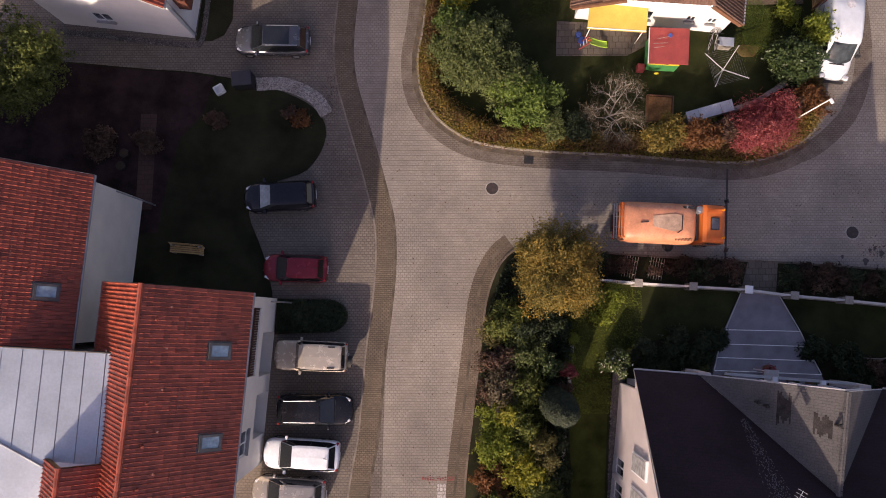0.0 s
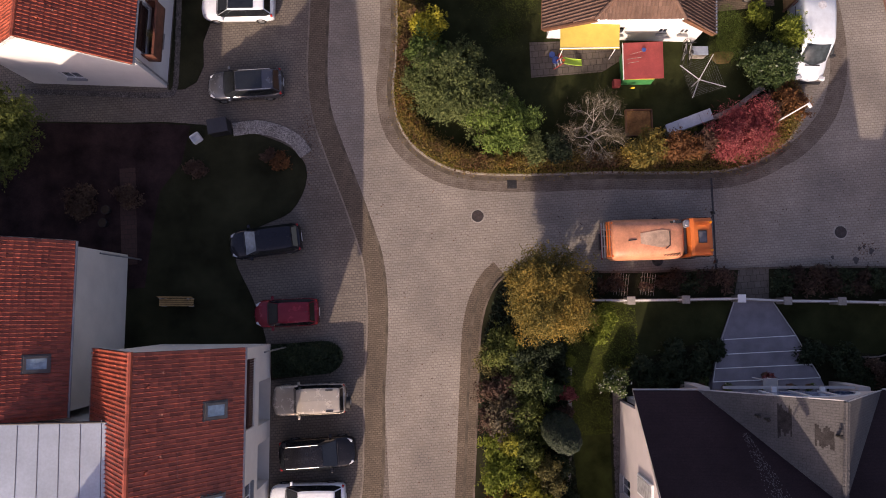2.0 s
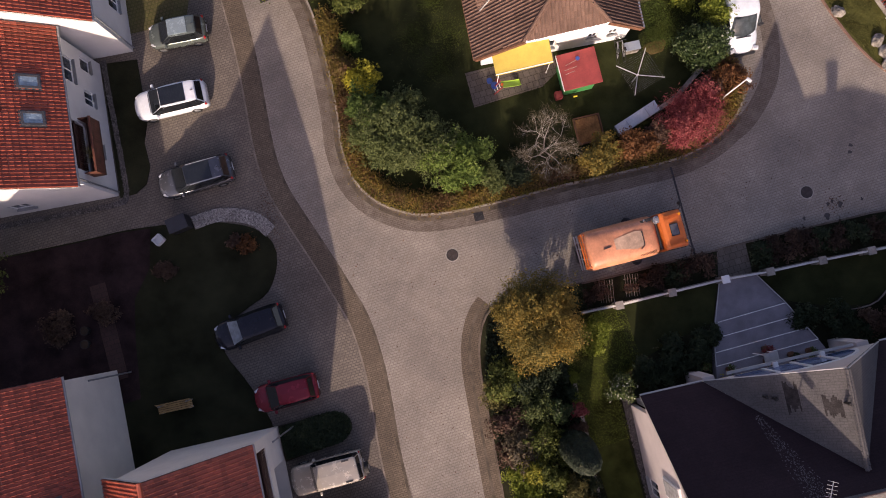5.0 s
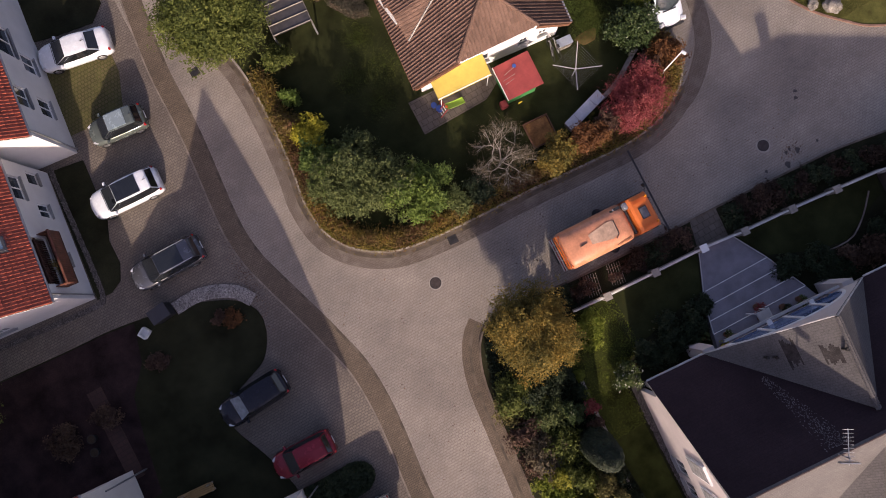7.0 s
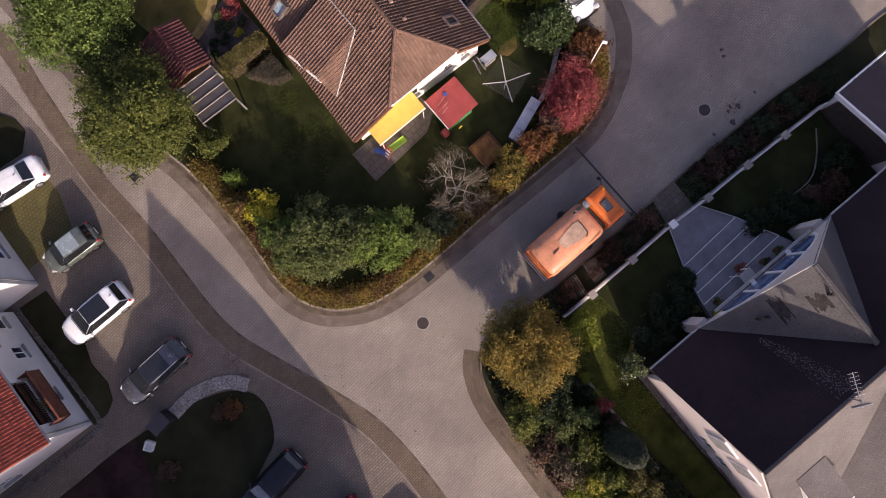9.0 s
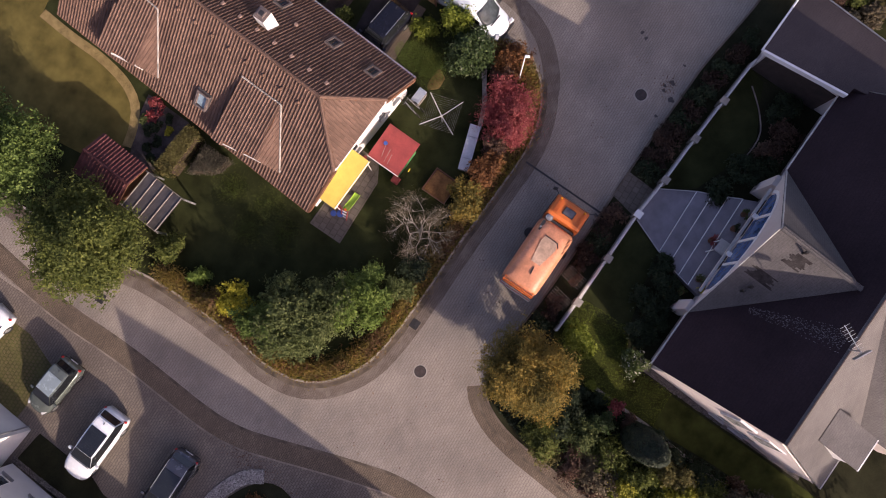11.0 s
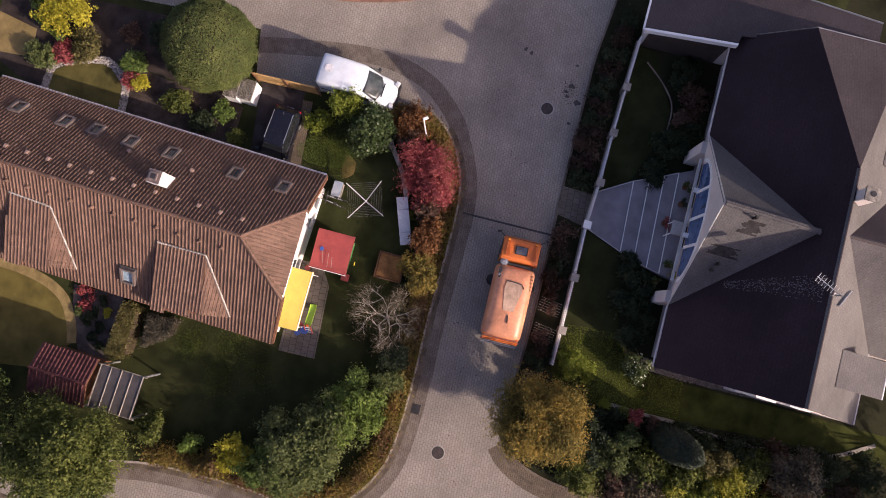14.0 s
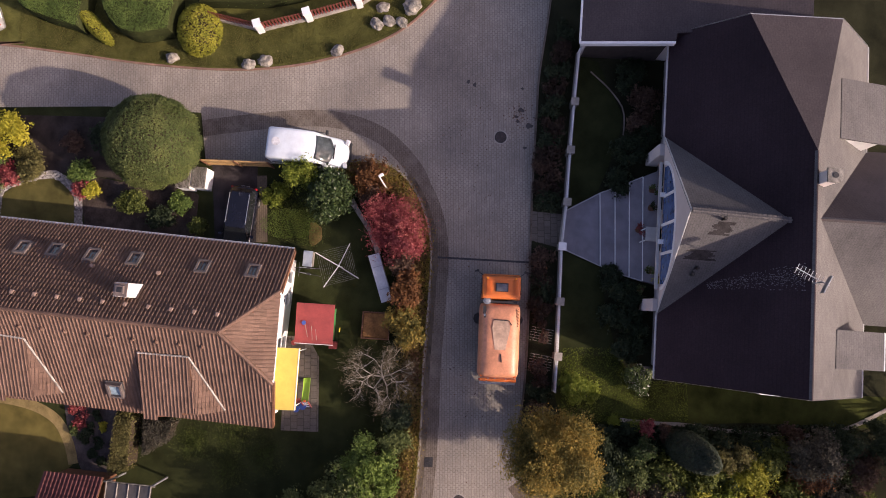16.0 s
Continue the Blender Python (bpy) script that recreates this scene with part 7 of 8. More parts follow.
for x, y, r, k, h in ((25.1, 36.0, 1.5, "yellow", 1.9), (24.8, 32.0, 0.7, "brown", 0.9), (23.4, 34.6, 1.1, "hedgeolive", 0.9), (22.8, 36.0, 0.75, "red", 0.6), (22.9, 31.3, 0.75, "green", 1.0), (21.9, 31.3, 0.5, "red", 0.8), (21.7, 30.6, 0.5, "yellow", 0.9), (21.0, 27.9, 0.95, "olive", 1.1), (20.9, 25.0, 0.65, "green", 0.9), (19.4, 24.0, 0.5, "olive", 0.6), (21.4, 19.0, 0.8, "lime", 1.2), (22.3, 37.5, 0.9, "grey", 0.9), (25.0, 29.8, 0.9, "dark", 1.1), (19.9, 26.2, 0.7, "dark", 0.8), (25.9, 37.6, 1.1, "green", 1.2)):
    bush(x, y, r, k, h, where="in the garden north of the bungalow")
bush(21.15, 15.35, 1.25, "blue", 2.9, n=10000, clumps=40, ry=1.5, where="behind the parked van", name="shrub", size=0.085)
bush(22.5, 17.3, 1.05, "lime", 2.9, n=4600, where="behind the parked van", size=0.07)
g = bmesh.new()
prism(g, [(18.9 + 0.7 * math.cos(a) * (1 + 0.2 * math.sin(3 * a)), 16.6 + 0.5 * math.sin(a) * (1 + 0.2 * math.cos(2 * a))) for a in [k * math.pi / 9 for k in range(18)]], 0.0, 0.079)
tagged(new("worn_lawn_patch", finish("worn_lawn_patch", g, plain("worn_tan_grass", (0.15, 0.105, 0.04), 0.95, fine=24, coarse=2, spread=0.5, bump=0.7))), "worn tan patch in the lawn", "lawn", kind="structure")
bush(22.3, 13.0, 1.2, "rust", 1.5, where="at the garden corner")
bush(21.4, 13.4, 0.7, "brown", 1.2, where="at the garden corner")
for x, y, r in ((19.1, 11.5, 1.6), (20.0, 12.0, 1.3), (17.8, 10.9, 1.1)):
    bush(x, y, r, "red", 2.6, where="leaning over the kerb", size=0.055, n=int(5200 * r))
for x, y, r, k in ((14.7, 11.0, 1.1, "rust"), (13.6, 11.2, 0.9, "gold"), (12.5, 10.6, 0.9, "gold"), (15.9, 10.7, 0.7, "rust"), (16.9, 11.0, 0.7, "brown")):
    bush(x, y, r, k, 2.0, where="inside the roadside hedge")
for x, y, r, h, ry, n, rz in YELLOW_HEDGES:
    rg = np.random.default_rng(n)
    t = thing("yellow_hedge", (x, y, 0.06), rz, "dense clipped yellow-green oval hedge on the verge", "hedge")
    d = rg.normal(size=(n, 3))
    d[:, 2] = np.abs(d[:, 2])
    d /= np.linalg.norm(d, axis=1, keepdims=True)
    k = 0.95 + rg.normal(size=n) * 0.03
    part("leaves", leaf_mesh("leaves", np.column_stack([d[:, 0] * r * k, d[:, 1] * ry * k, 0.05 + d[:, 2] * h * k]), rg.uniform(0.04, 0.085, n), LEAF["yellowgreen"], rg, outward=d), None, t)
    # Solid dark core, so the gaps between leaves look dark.
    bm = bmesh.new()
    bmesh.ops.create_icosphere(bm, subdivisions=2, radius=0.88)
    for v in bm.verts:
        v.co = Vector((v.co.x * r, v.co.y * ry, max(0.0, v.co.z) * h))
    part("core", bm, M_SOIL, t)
# clipped hedges across the road
for pts, h in (([(31.6, 25.6), (34.5, 25.3), (36.5, 27.5), (36.5, 30.2), (33.0, 29.9), (31.4, 28.2)], 1.5), ([(31.9, 31.4), (36, 31.2), (36, 36), (33.4, 35.2)], 1.4), ([(33.6, 24.0), (33.6, 19.0), (35.0, 14.8), (38, 14), (38, 24)], 1.3)):
    bm = bmesh.new()
    ctr = Vector((sum(p[0] for p in pts) / len(pts), sum(p[1] for p in pts) / len(pts)))
    line = smooth_line(pts + [pts[0]], 0.5)[:-1]
    rings = []
    for k, z in ((1.0, 0.0), (1.0, h * 0.7), (0.93, h * 0.92), (0.8, h), (0.4, h * 1.06), (0.08, h * 1.08)):
        rings.append([(ctr.x + (x - ctr.x) * k, ctr.y + (y - ctr.y) * k, z + 0.04) for x, y in line])
    hd = thing("clipped_hedge", (0, 0, 0), 0, "smooth clipped green hedge on the verge", "hedge")
    part("core", ring_loft(bm, rings), M_LAWN, hd)
    rng = np.random.default_rng(len(line))
    n = 16000
    kk = np.sqrt(rng.random(n)) * 1.0
    L2 = np.array(line + [line[0]])
    idx = rng.integers(0, len(line), n)
    L3 = L2[idx] + (L2[idx + 1] - L2[idx]) * rng.random((n, 1))
    pxy = np.array([ctr.x, ctr.y]) + (L3 - np.array([ctr.x, ctr.y])) * kk[:, None]
    zz = h * np.interp(kk, [0, 0.4, 0.8, 0.93, 1.0], [1.08, 1.06, 1.0, 0.92, 0.55]) * np.where(kk > 0.98, rng.uniform(0.2, 1, n), 1) + 0.05
    part("leaves", leaf_mesh("leaves", np.column_stack([pxy, zz]), rng.uniform(0.03, 0.055, n), LEAF["green"], rng, up=1.2), None, hd)
# low hedge along the corner garden's kerb
rng = np.random.default_rng(5)
HL = [p for p in N_EDGE if p[1] < 25.5]
HL = np.array(offset_line(HL, 0.75))
n = 42000
i = rng.integers(0, len(HL) - 1, n)
q = HL[i] + (HL[i + 1] - HL[i]) * rng.random((n, 1))
seg = np.array([0.6 + 0.45 * math.sin(k * 0.9) * math.sin(k * 0.37 + 1) for k in range(len(HL))])[i]
o = rng.normal(size=(n, 2)) * 0.36
z = np.clip(0.10 + (0.45 + seg * 0.55) * np.sqrt(rng.random(n)) * np.exp(-(o ** 2).sum(1) * 1.2), 0.08, 1.4)
hd = tagged(new("roadside_hedge", leaf_mesh("roadside_hedge", np.column_stack([q + o, z]), rng.uniform(0.04, 0.085, n), LEAF["hedge"], rng, up=0.7)), "low autumn-coloured hedge planting along the kerb", "hedge", kind="stuff")
# yellowing grass fringe on the kerb
n = 9000
HK = np.array(offset_line([p for p in N_EDGE if p[1] < 25.5], 0.16))
i = rng.integers(0, len(HK) - 1, n)
q = HK[i] + (HK[i + 1] - HK[i]) * rng.random((n, 1)) + rng.normal(size=(n, 2)) * 0.09
tagged(new("kerb_grass", leaf_mesh("kerb_grass", np.column_stack([q, rng.uniform(0.08, 0.22, n)]), rng.uniform(0.04, 0.08, n), leafy("kerb_grass_blades", [(0.0, (0.10, 0.10, 0.015)), (0.5, (0.24, 0.20, 0.03)), (1.0, (0.14, 0.18, 0.03))], patch=0.6), rng, slim=0.25)), "yellowing grass fringe on the kerb", "grass", kind="stuff")
# low ground cover under the shrubs of both borders and in the side gardens
# In the rounded bed the dark leaves stand for grass lying in shade.
for nm, x0, x1, y0, y1, n, kd, lb in (("ground_cover", 1.9, 7.2, -16, 4.0, 15000, "dark", "dark ground cover between the shrubs"), ("bed_cover", -10.5, -6.25, -1.1, 0.85, 14000, "dark", "low dark leaf cover for shaded grass in the rounded bed")):
    rng = np.random.default_rng(n)
    p = np.column_stack([rng.uniform(x0, x1, n), rng.uniform(y0, y1, n), rng.uniform(0.08, 0.35, n)])
    edge = np.interp(p[:, 1], [-16, -11, -6.3, -2.2, 0.8, 2.7, 4.0], [0.8, 0.9, 1.4, 1.9, 2.4, 3.1, 4.2])
    if x0 == 1.9:
        p = p[p[:, 0] > edge + 0.2]
    else:  # a rounded end
        ex = np.clip((p[:, 0] + 7.5) / 1.25, 0, 1)
        p = p[np.abs(p[:, 1] + 0.12) < 0.95 * np.sqrt(1 - ex ** 2) + 0.02]
    tagged(new(nm, leaf_mesh(nm, p, rng.uniform(0.06, 0.13, len(p)), LEAF[kd], rng, up=0.8)), lb, "ground cover", kind="stuff")
# brighter tufts only where sun reaches the lawn: its light is in their colour
rng = np.random.default_rng(9)
n = 15000
pts = np.column_stack([rng.uniform(7.4, 11.8, n), rng.uniform(-6.0, 1.6, n)])
pts = pts[((pts[:, 0] < 9.8) | (pts[:, 1] > -2.2)) & (pts[:, 1] < 2.2 - 0.065 * pts[:, 0])]
tagged(new("lawn_tufts", leaf_mesh("lawn_tufts", np.column_stack([pts, rng.uniform(0.06, 0.10, len(pts))]), rng.uniform(0.03, 0.07, len(pts)), leafy("lawn_blades", [(0.0, (0.06, 0.085, 0.012)), (0.5, (0.155, 0.205, 0.024)), (1.0, (0.26, 0.30, 0.04))], patch=0.7), rng, slim=0.2, up=0.4)), "uneven lawn grass, brightened where sun falls", "grass", kind="stuff")

# bare pale shrub: branching limbs with fine twigs
bt = thing("bare_tree", (10.1, 12.4, 0.06), 0, "half-bare shrub with pale branches", "tree")
rng = np.random.default_rng(77)
bm = bmesh.new()
ends = []


def grow(p, d, ln, r, depth):
    e = p + d * ln
    tube(bm, p, e, r, r * 0.62, 5)
    ends.append(e)
    if depth:
        for _ in range(3):
            v = Vector(rng.normal(size=3)) * 0.55 + d
            v.z = abs(v.z) * 0.7 + 0.08
            grow(e, v.normalized(), ln * rng.uniform(0.62, 0.82), r * 0.58, depth - 1)


for a in range(5):
    d = Vector((math.cos(a * 1.26) * 0.7, math.sin(a * 1.26) * 0.7, 0.85)).normalized()
    grow(Vector((0, 0, 0)), d, 0.92, 0.055, 4)
part("limb", bm, M_PALEBARK, bt, "pale grey-white branching limbs")
E3 = np.array([tuple(e) for e in ends])
k = rng.integers(0, len(E3), 2600)
part("twig_spray", leaf_mesh("twig_spray", E3[k] + rng.normal(size=(2600, 3)) * 0.2, rng.uniform(0.10, 0.24, 2600), LEAF["twig"], rng, slim=0.07), None, bt, kind="stuff")
for x, y, r, k in ((35.6, -3.6, 0.8, "greybrown"), (36.6, -4.6, 0.9, "twig"), (36.0, -2.2, 0.8, "brown"), (37.4, -3.2, 1.0, "olive"), (38.0, -5.0, 0.8, "hedgeolive")):
    bush(x, y, r, k, 1.0, where="behind the garage wing")
# crimson twiggy branches in the red shrub
rt_ = thing("red_branches", (19.2, 11.4, 0.06), 0, "crimson twiggy branches spreading from the red shrub", "shrub")
bm = bmesh.new()
ends = []
for a in range(7):
    d = Vector((math.cos(a * 0.9) * 0.9, math.sin(a * 0.9) * 0.9, 0.75)).normalized()
    grow(Vector((0, 0, 0)), d, 0.85, 0.035, 3)
part("limb", bm, plain("crimson_bark", (0.22, 0.05, 0.05), 0.8), rt_)
n = 1500
k = rng.integers(0, len(ends), n)
E3 = np.array([tuple(e) for e in ends])[k]
part("twig_spray", leaf_mesh("twig_spray", E3 + rng.normal(size=(n, 3)) * np.array([0.35, 0.35, 0.2]) + np.array([0, 0, 0.25]), rng.uniform(0.10, 0.22, n), LEAF["red"], rng, slim=0.06, up=0.9), None, rt_, "crimson leafy twigs", kind="stuff")
# tufts on the small lawn beside the drive, its sunlight put into their green
n = 5200
a_, r_ = rng.uniform(0, 6.283, n), np.sqrt(rng.random(n))
pts = np.column_stack([19.55 + 0.95 * r_ * np.cos(a_), 18.2 + 1.9 * r_ * np.sin(a_), rng.uniform(0.06, 0.10, n)])
tagged(new("drive_lawn_tufts", leaf_mesh("drive_lawn_tufts", pts, rng.uniform(0.025, 0.055, n), LEAF["bright"], rng, slim=0.2, up=0.7)), "green uneven grass beside the drive", "grass", kind="stuff")


# ---- garden and street furniture ----
# fence: stone posts, pale rails and pickets
fe = thing("garden_fence", (0, 0, 0), 0, "white picket fence with square stone posts", "fence")
FP = [(9.2, 2.05), (11.35, 1.85), (14.6, 1.65), (17.9, 1.45), (20.6, 1.10), (23.8, 0.82), (26.8, 0.5), (30.2, 0.1)]
for k, (x, y) in enumerate(FP[1:-1]):
    p = part("post", boxed((x, y, 0.55), (0.40, 0.40, 1.1), -5, 0.03), M_STONE, fe, "square grey stone post")
    part("cap", boxed((x, y, 1.13), (0.48, 0.48, 0.08), -5, 0.02), M_TRIM if k == 2 else M_KERB, p)
pk = finish("picket", boxed((0, 0, 0), (0.028, 0.10, 0.9), 0), M_TRIM)
for (xa, ya), (xb, yb) in zip(FP, FP[1:]):
    a, b = Vector((xa, ya, 0)), Vector((xb, yb, 0))
    rz = math.degrees(math.atan2(yb - ya, xb - xa))
    for z in (0.35, 0.9):
        part("rail", boxed(((xa + xb) / 2, (ya + yb) / 2, z), ((b - a).length, 0.06, 0.08), rz), M_TRIM, fe)
    part("plinth", boxed(((xa + xb) / 2, (ya + yb) / 2, 0.12), ((b - a).length, 0.20, 0.22), rz), M_KERB, fe)
    n = int((b - a).length / 0.13)
    for k in range(n):
        c = a.lerp(b, (k + 0.5) / n)
        ob = new("picket", pk)
        ob.parent = fe
        ob.matrix_basis = pose(c.x, c.y, 0.62, 0, 0, rz)
# lattice frames outside the fence
for x, y in ((12.6, 2.75), (11.0, 2.85)):
    lt = thing("trellis", (x, y, 0.06), -12, "weathered wooden trellis frame", "trellis")
    for k in range(6):
        part("slat", boxed((-0.40 + k * 0.16, 0, 0.5), (0.016, 1.35, 0.02)), M_KERB, lt)
    for k in range(3):
        part("crosspiece", boxed((0, -0.4 + k * 0.4, 0.52), (0.8, 0.02, 0.02)), M_WOOD, lt)
    for sx in (-0.35, 0.35):
        part("leg", boxed((sx, 0.4, 0.25), (0.03, 0.03, 0.5)), M_KERB, lt)
        part("leg", boxed((sx, -0.4, 0.25), (0.03, 0.03, 0.5)), M_KERB, lt)

# street lamp
sl = thing("street_lamp", (21.7, 12.15, 0.06), 0, "slim white street lamp behind the kerb", "street lamp")
part("pole", tube(bmesh.new(), (0, 0, -0.1), (0, 0, 3.9), 0.05, 0.035, 12), M_TRIM, sl)
hd_ = part("head", boxed((0.06, -0.10, 3.94), (0.32, 0.17, 0.12), -60, 0.04), M_TRIM, sl, "white lamp head")
part("lens", boxed((0.08, -0.13, 3.87), (0.20, 0.12, 0.04), -60), M_LAMPGLASS, hd_)
part("base", tube(bmesh.new(), (0, 0, 0), (0, 0, 0.5), 0.085, 0.085, 12), M_GREYTRIM, sl)

# manholes, drains, the joint across the road
for x, y in ((2.7, 7.8), (24.9, 5.0)):
    mh = thing("manhole_cover", (x, y, 0), 0, "round cast-iron manhole cover in the paving", "manhole cover")
    part("surround", tube(bmesh.new(), (0, 0, -0.1), (0, 0, 0.005), 0.44, 0.44, 28), M_KERB, mh, "pale concrete surround")
    part("frame", tube(bmesh.new(), (0, 0, -0.1), (0, 0, 0.009), 0.37, 0.37, 28), M_IRON, mh)
    part("cover", tube(bmesh.new(), (0, 0, -0.05), (0, 0, 0.014), 0.31, 0.31, 28), plain("cover_centre", (0.05, 0.036, 0.032), 0.7, 0.2, fine=20, coarse=5, spread=0.4), mh)
    for a in range(8):
        part("vent_hole", tube(bmesh.new(), (0.22 * math.cos(a * 0.785), 0.22 * math.sin(a * 0.785), 0), (0.22 * math.cos(a * 0.785), 0.22 * math.sin(a * 0.785), 0.017), 0.03, 0.03, 8), M_DARK, mh)
for x, y, rz in ((5.0, 9.62, -3), (-4.0, 27.3, 4)):
    dr = thing("road_drain", (x, y, 0), rz, "square cast-iron road drain grate", "drain")
    part("frame", boxed((0, 0, -0.02), (0.60, 0.54, 0.06)), M_IRON, dr)
    part("pit", boxed((0, 0, -0.01), (0.48, 0.44, 0.046)), M_DARK, dr, "dark pit under the grate")
    for k in range(6):
        part("bar", boxed((-0.20 + k * 0.08, 0, 0.016), (0.035, 0.42, 0.016)), M_IRON, dr)
jt = tagged(new("drainage_slot", finish("drainage_slot", slab(bmesh.new(), [(17.34, 9.35, 0.008), (17.46, 9.35, 0.008), (17.08, 3.35, 0.008), (16.96, 3.35, 0.008)], 0.05), M_DARK)), "dark drainage slot across the road", "drain", kind="structure")
# leaf and oil stains: low irregular flat spots
rng = np.random.default_rng(3)
n = 900
spots = np.concatenate([rng.normal(size=(90, 2)) * 0.35 + (26.2, 3.9), rng.normal(size=(190, 2)) * (0.30, 1.5) + (-7.5, 13.2), rng.uniform((-4, -14), (2, 10), (220, 2)), rng.uniform((3, 5.5), (27, 9.0), (160, 2))])
tagged(new("fallen_leaves", leaf_mesh("fallen_leaves", np.column_stack([spots, np.full(len(spots), 0.022)]), rng.uniform(0.025, 0.07, len(spots)), LEAF["brown"], rng, up=6.0)), "scattered fallen leaves on the paving", "leaves", kind="stuff")

M_OIL = plain("oil_stain", (0.045, 0.038, 0.036), 0.6, fine=12, coarse=2, spread=0.4, bump=0.0)
for x, y, r in ((26.6, 3.7, 0.20), (26.2, 4.0, 0.12), (25.9, 3.9, 0.13), (25.6, 3.2, 0.22), (28.5, 7.0, 0.15), (28.3, 6.6, 0.16), (28.0, 3.6, 0.10), (24.2, 3.5, 0.12)):
    g = bmesh.new()
    prism(g, [(x + r * (0.8 + 0.25 * math.sin(3 * a + x)) * math.cos(a), y + r * (0.85 + 0.25 * math.cos(2 * a + y)) * math.sin(a)) for a in [k * math.pi / 8 for k in range(16)]], -0.01, 0.006)
    tagged(new("oil_stain", finish("oil_stain", g, M_OIL)), "dark oil stain on the paving", "stain", kind="structure")

# loose pebbles on the gravel beds
def pebble_mesh(name, line, d0, d1, n, z, seed, r0, r1, mat):
    rg = np.random.default_rng(seed)
    L = np.array(line)
    k = rg.integers(0, len(L) - 1, n)
    t = rg.random((n, 1))
    dv = L[k + 1] - L[k]
    nv = np.stack([-dv[:, 1], dv[:, 0]], 1) / (np.linalg.norm(dv, axis=1, keepdims=True) + 1e-9)
    c = L[k] + dv * t + nv * rg.uniform(d0, d1, (n, 1))
    r = rg.uniform(r0, r1, n)
    a = rg.uniform(0, 6.28, n)
    vs = []
    for q in range(5):
        w = a + q * 2 * math.pi / 5
        f = r * rg.uniform(0.75, 1.2, n)
        vs.append(np.stack([c[:, 0] + f * np.cos(w), c[:, 1] + f * np.sin(w), np.full(n, z)], 1))
    vs.append(np.stack([c[:, 0], c[:, 1], z + r * 0.75], 1))
    v = np.stack(vs, 1).reshape(-1, 3)
    fs = [(6 * i + q, 6 * i + (q + 1) % 5, 6 * i + 5) for i in range(n) for q in range(5)]
    me = bpy.data.meshes.new(name)
    me.from_pydata(v.tolist(), [], fs)
    me.materials.append(mat)
    return me


M_PEBBLE = tile_mat("pebbles", (0.30, 0.28, 0.26), 0.55, 0.85)
M_DARKPEBBLE = tile_mat("dark_pebbles", (0.14, 0.125, 0.115), 0.55, 0.85)
RIM = smooth_line([(-12.2, 14.2), (-10.8, 14.25), (-9.6, 13.9), (-8.6, 13.3), (-8.0, 12.4)], 0.3)
tagged(new("rim_pebbles", pebble_mesh("rim_pebbles", RIM, -0.08, 0.72, 2200, 0.07, 1, 0.03, 0.075, M_PEBBLE)), "loose pale pebbles on the bed rim", "pebbles", kind="stuff")
WALLROW = smooth_line([(10.3, -3.3), (9.95, -7.0), (9.55, -14.8)], 0.5)
tagged(new("wall_pebbles", pebble_mesh("wall_pebbles", WALLROW, -0.3, 0.3, 2400, 0.07, 2, 0.03, 0.06, M_DARKPEBBLE)), "loose grey pebbles along the house wall", "pebbles", kind="stuff")
HOUSEROW = smooth_line([(-25.5, 18.1), (-22.2, 17.75), (-18.0, 17.25), (-16.0, 17.15), (-15.75, 17.6), (-15.5, 20.0), (-15.25, 23.4), (-15.0, 26.4)], 0.4)
tagged(new("house_pebbles", pebble_mesh("house_pebbles", HOUSEROW, -0.16, 0.16, 1800, 0.07, 3, 0.03, 0.06, M_DARKPEBBLE)), "loose grey pebbles along the white house", "pebbles", kind="stuff")

# bench on the lawn
be = thing("bench", (-16.1, 3.9, 0.05), -5, "weathered wooden garden bench on the lawn", "bench")
for k in range(4):
    part("seat_slat", boxed((0, -0.16 + k * 0.12, 0.45), (2.1, 0.10, 0.035), 0, 0.008), M_PALEWOOD, be)
for k in range(3):
    part("back_slat", boxed((0, 0.30 + k * 0.03, 0.60 + k * 0.12), (2.1, 0.03, 0.09), 0, 0.008), M_PALEWOOD, be)
for x in (-0.85, 0.85):
    part("leg", boxed((x, -0.18, 0.21), (0.14, 0.12, 0.44), 0, 0.01), M_KERB, be)
    part("leg", boxed((x, 0.24, 0.42), (0.14, 0.08, 0.86), 0, 0.01), M_KERB, be)

# bins by the gravel bed, a white crate and small garden pieces in the shade
wb = thing("wheelie_bin", (-12.9, 14.6, 0.0), 5, "dark grey wheelie bin beside the gravel bed", "bin")
part("body", boxed((0, 0, 0.5), (1.15, 0.85, 1.0), 0), M_DARK, wb)
part("lid", boxed((0, -0.02, 1.04), (1.22, 0.92, 0.08), 0), plain("bin_lid", (0.03, 0.03, 0.036), 0.5), wb)
for x in (-0.4, 0.4):
    wheel(wb, x, 0.40, 0.10, wide=0.06)
cr = thing("white_crate", (-14.5, 14.1, 0.05), 30, "white plastic garden crate", "crate")
for s in (-1, 1):
    part("side", boxed((s * 0.28, 0, 0.22), (0.03, 0.5, 0.42)), M_TRIM, cr)
    part("end", boxed((0, s * 0.25, 0.22), (0.53, 0.03, 0.42)), M_TRIM, cr)
part("floor_panel", boxed((0, 0, 0.03), (0.55, 0.5, 0.04)), M_TRIM, cr)
for x, y in ((-20.5, 9.2), (-20.3, 10.0), (-22.3, 10.2)):
    pot = thing("planter", (x, y, 0.05), 12, "dark planter in the shaded garden", "planter")
    part("pot", tube(bmesh.new(), (0, 0, 0), (0, 0, 0.4), 0.20, 0.28, 14), M_IRON, pot)
    part("soil", tube(bmesh.new(), (0, 0, 0.36), (0, 0, 0.41), 0.24, 0.24, 14), M_SOIL, pot)
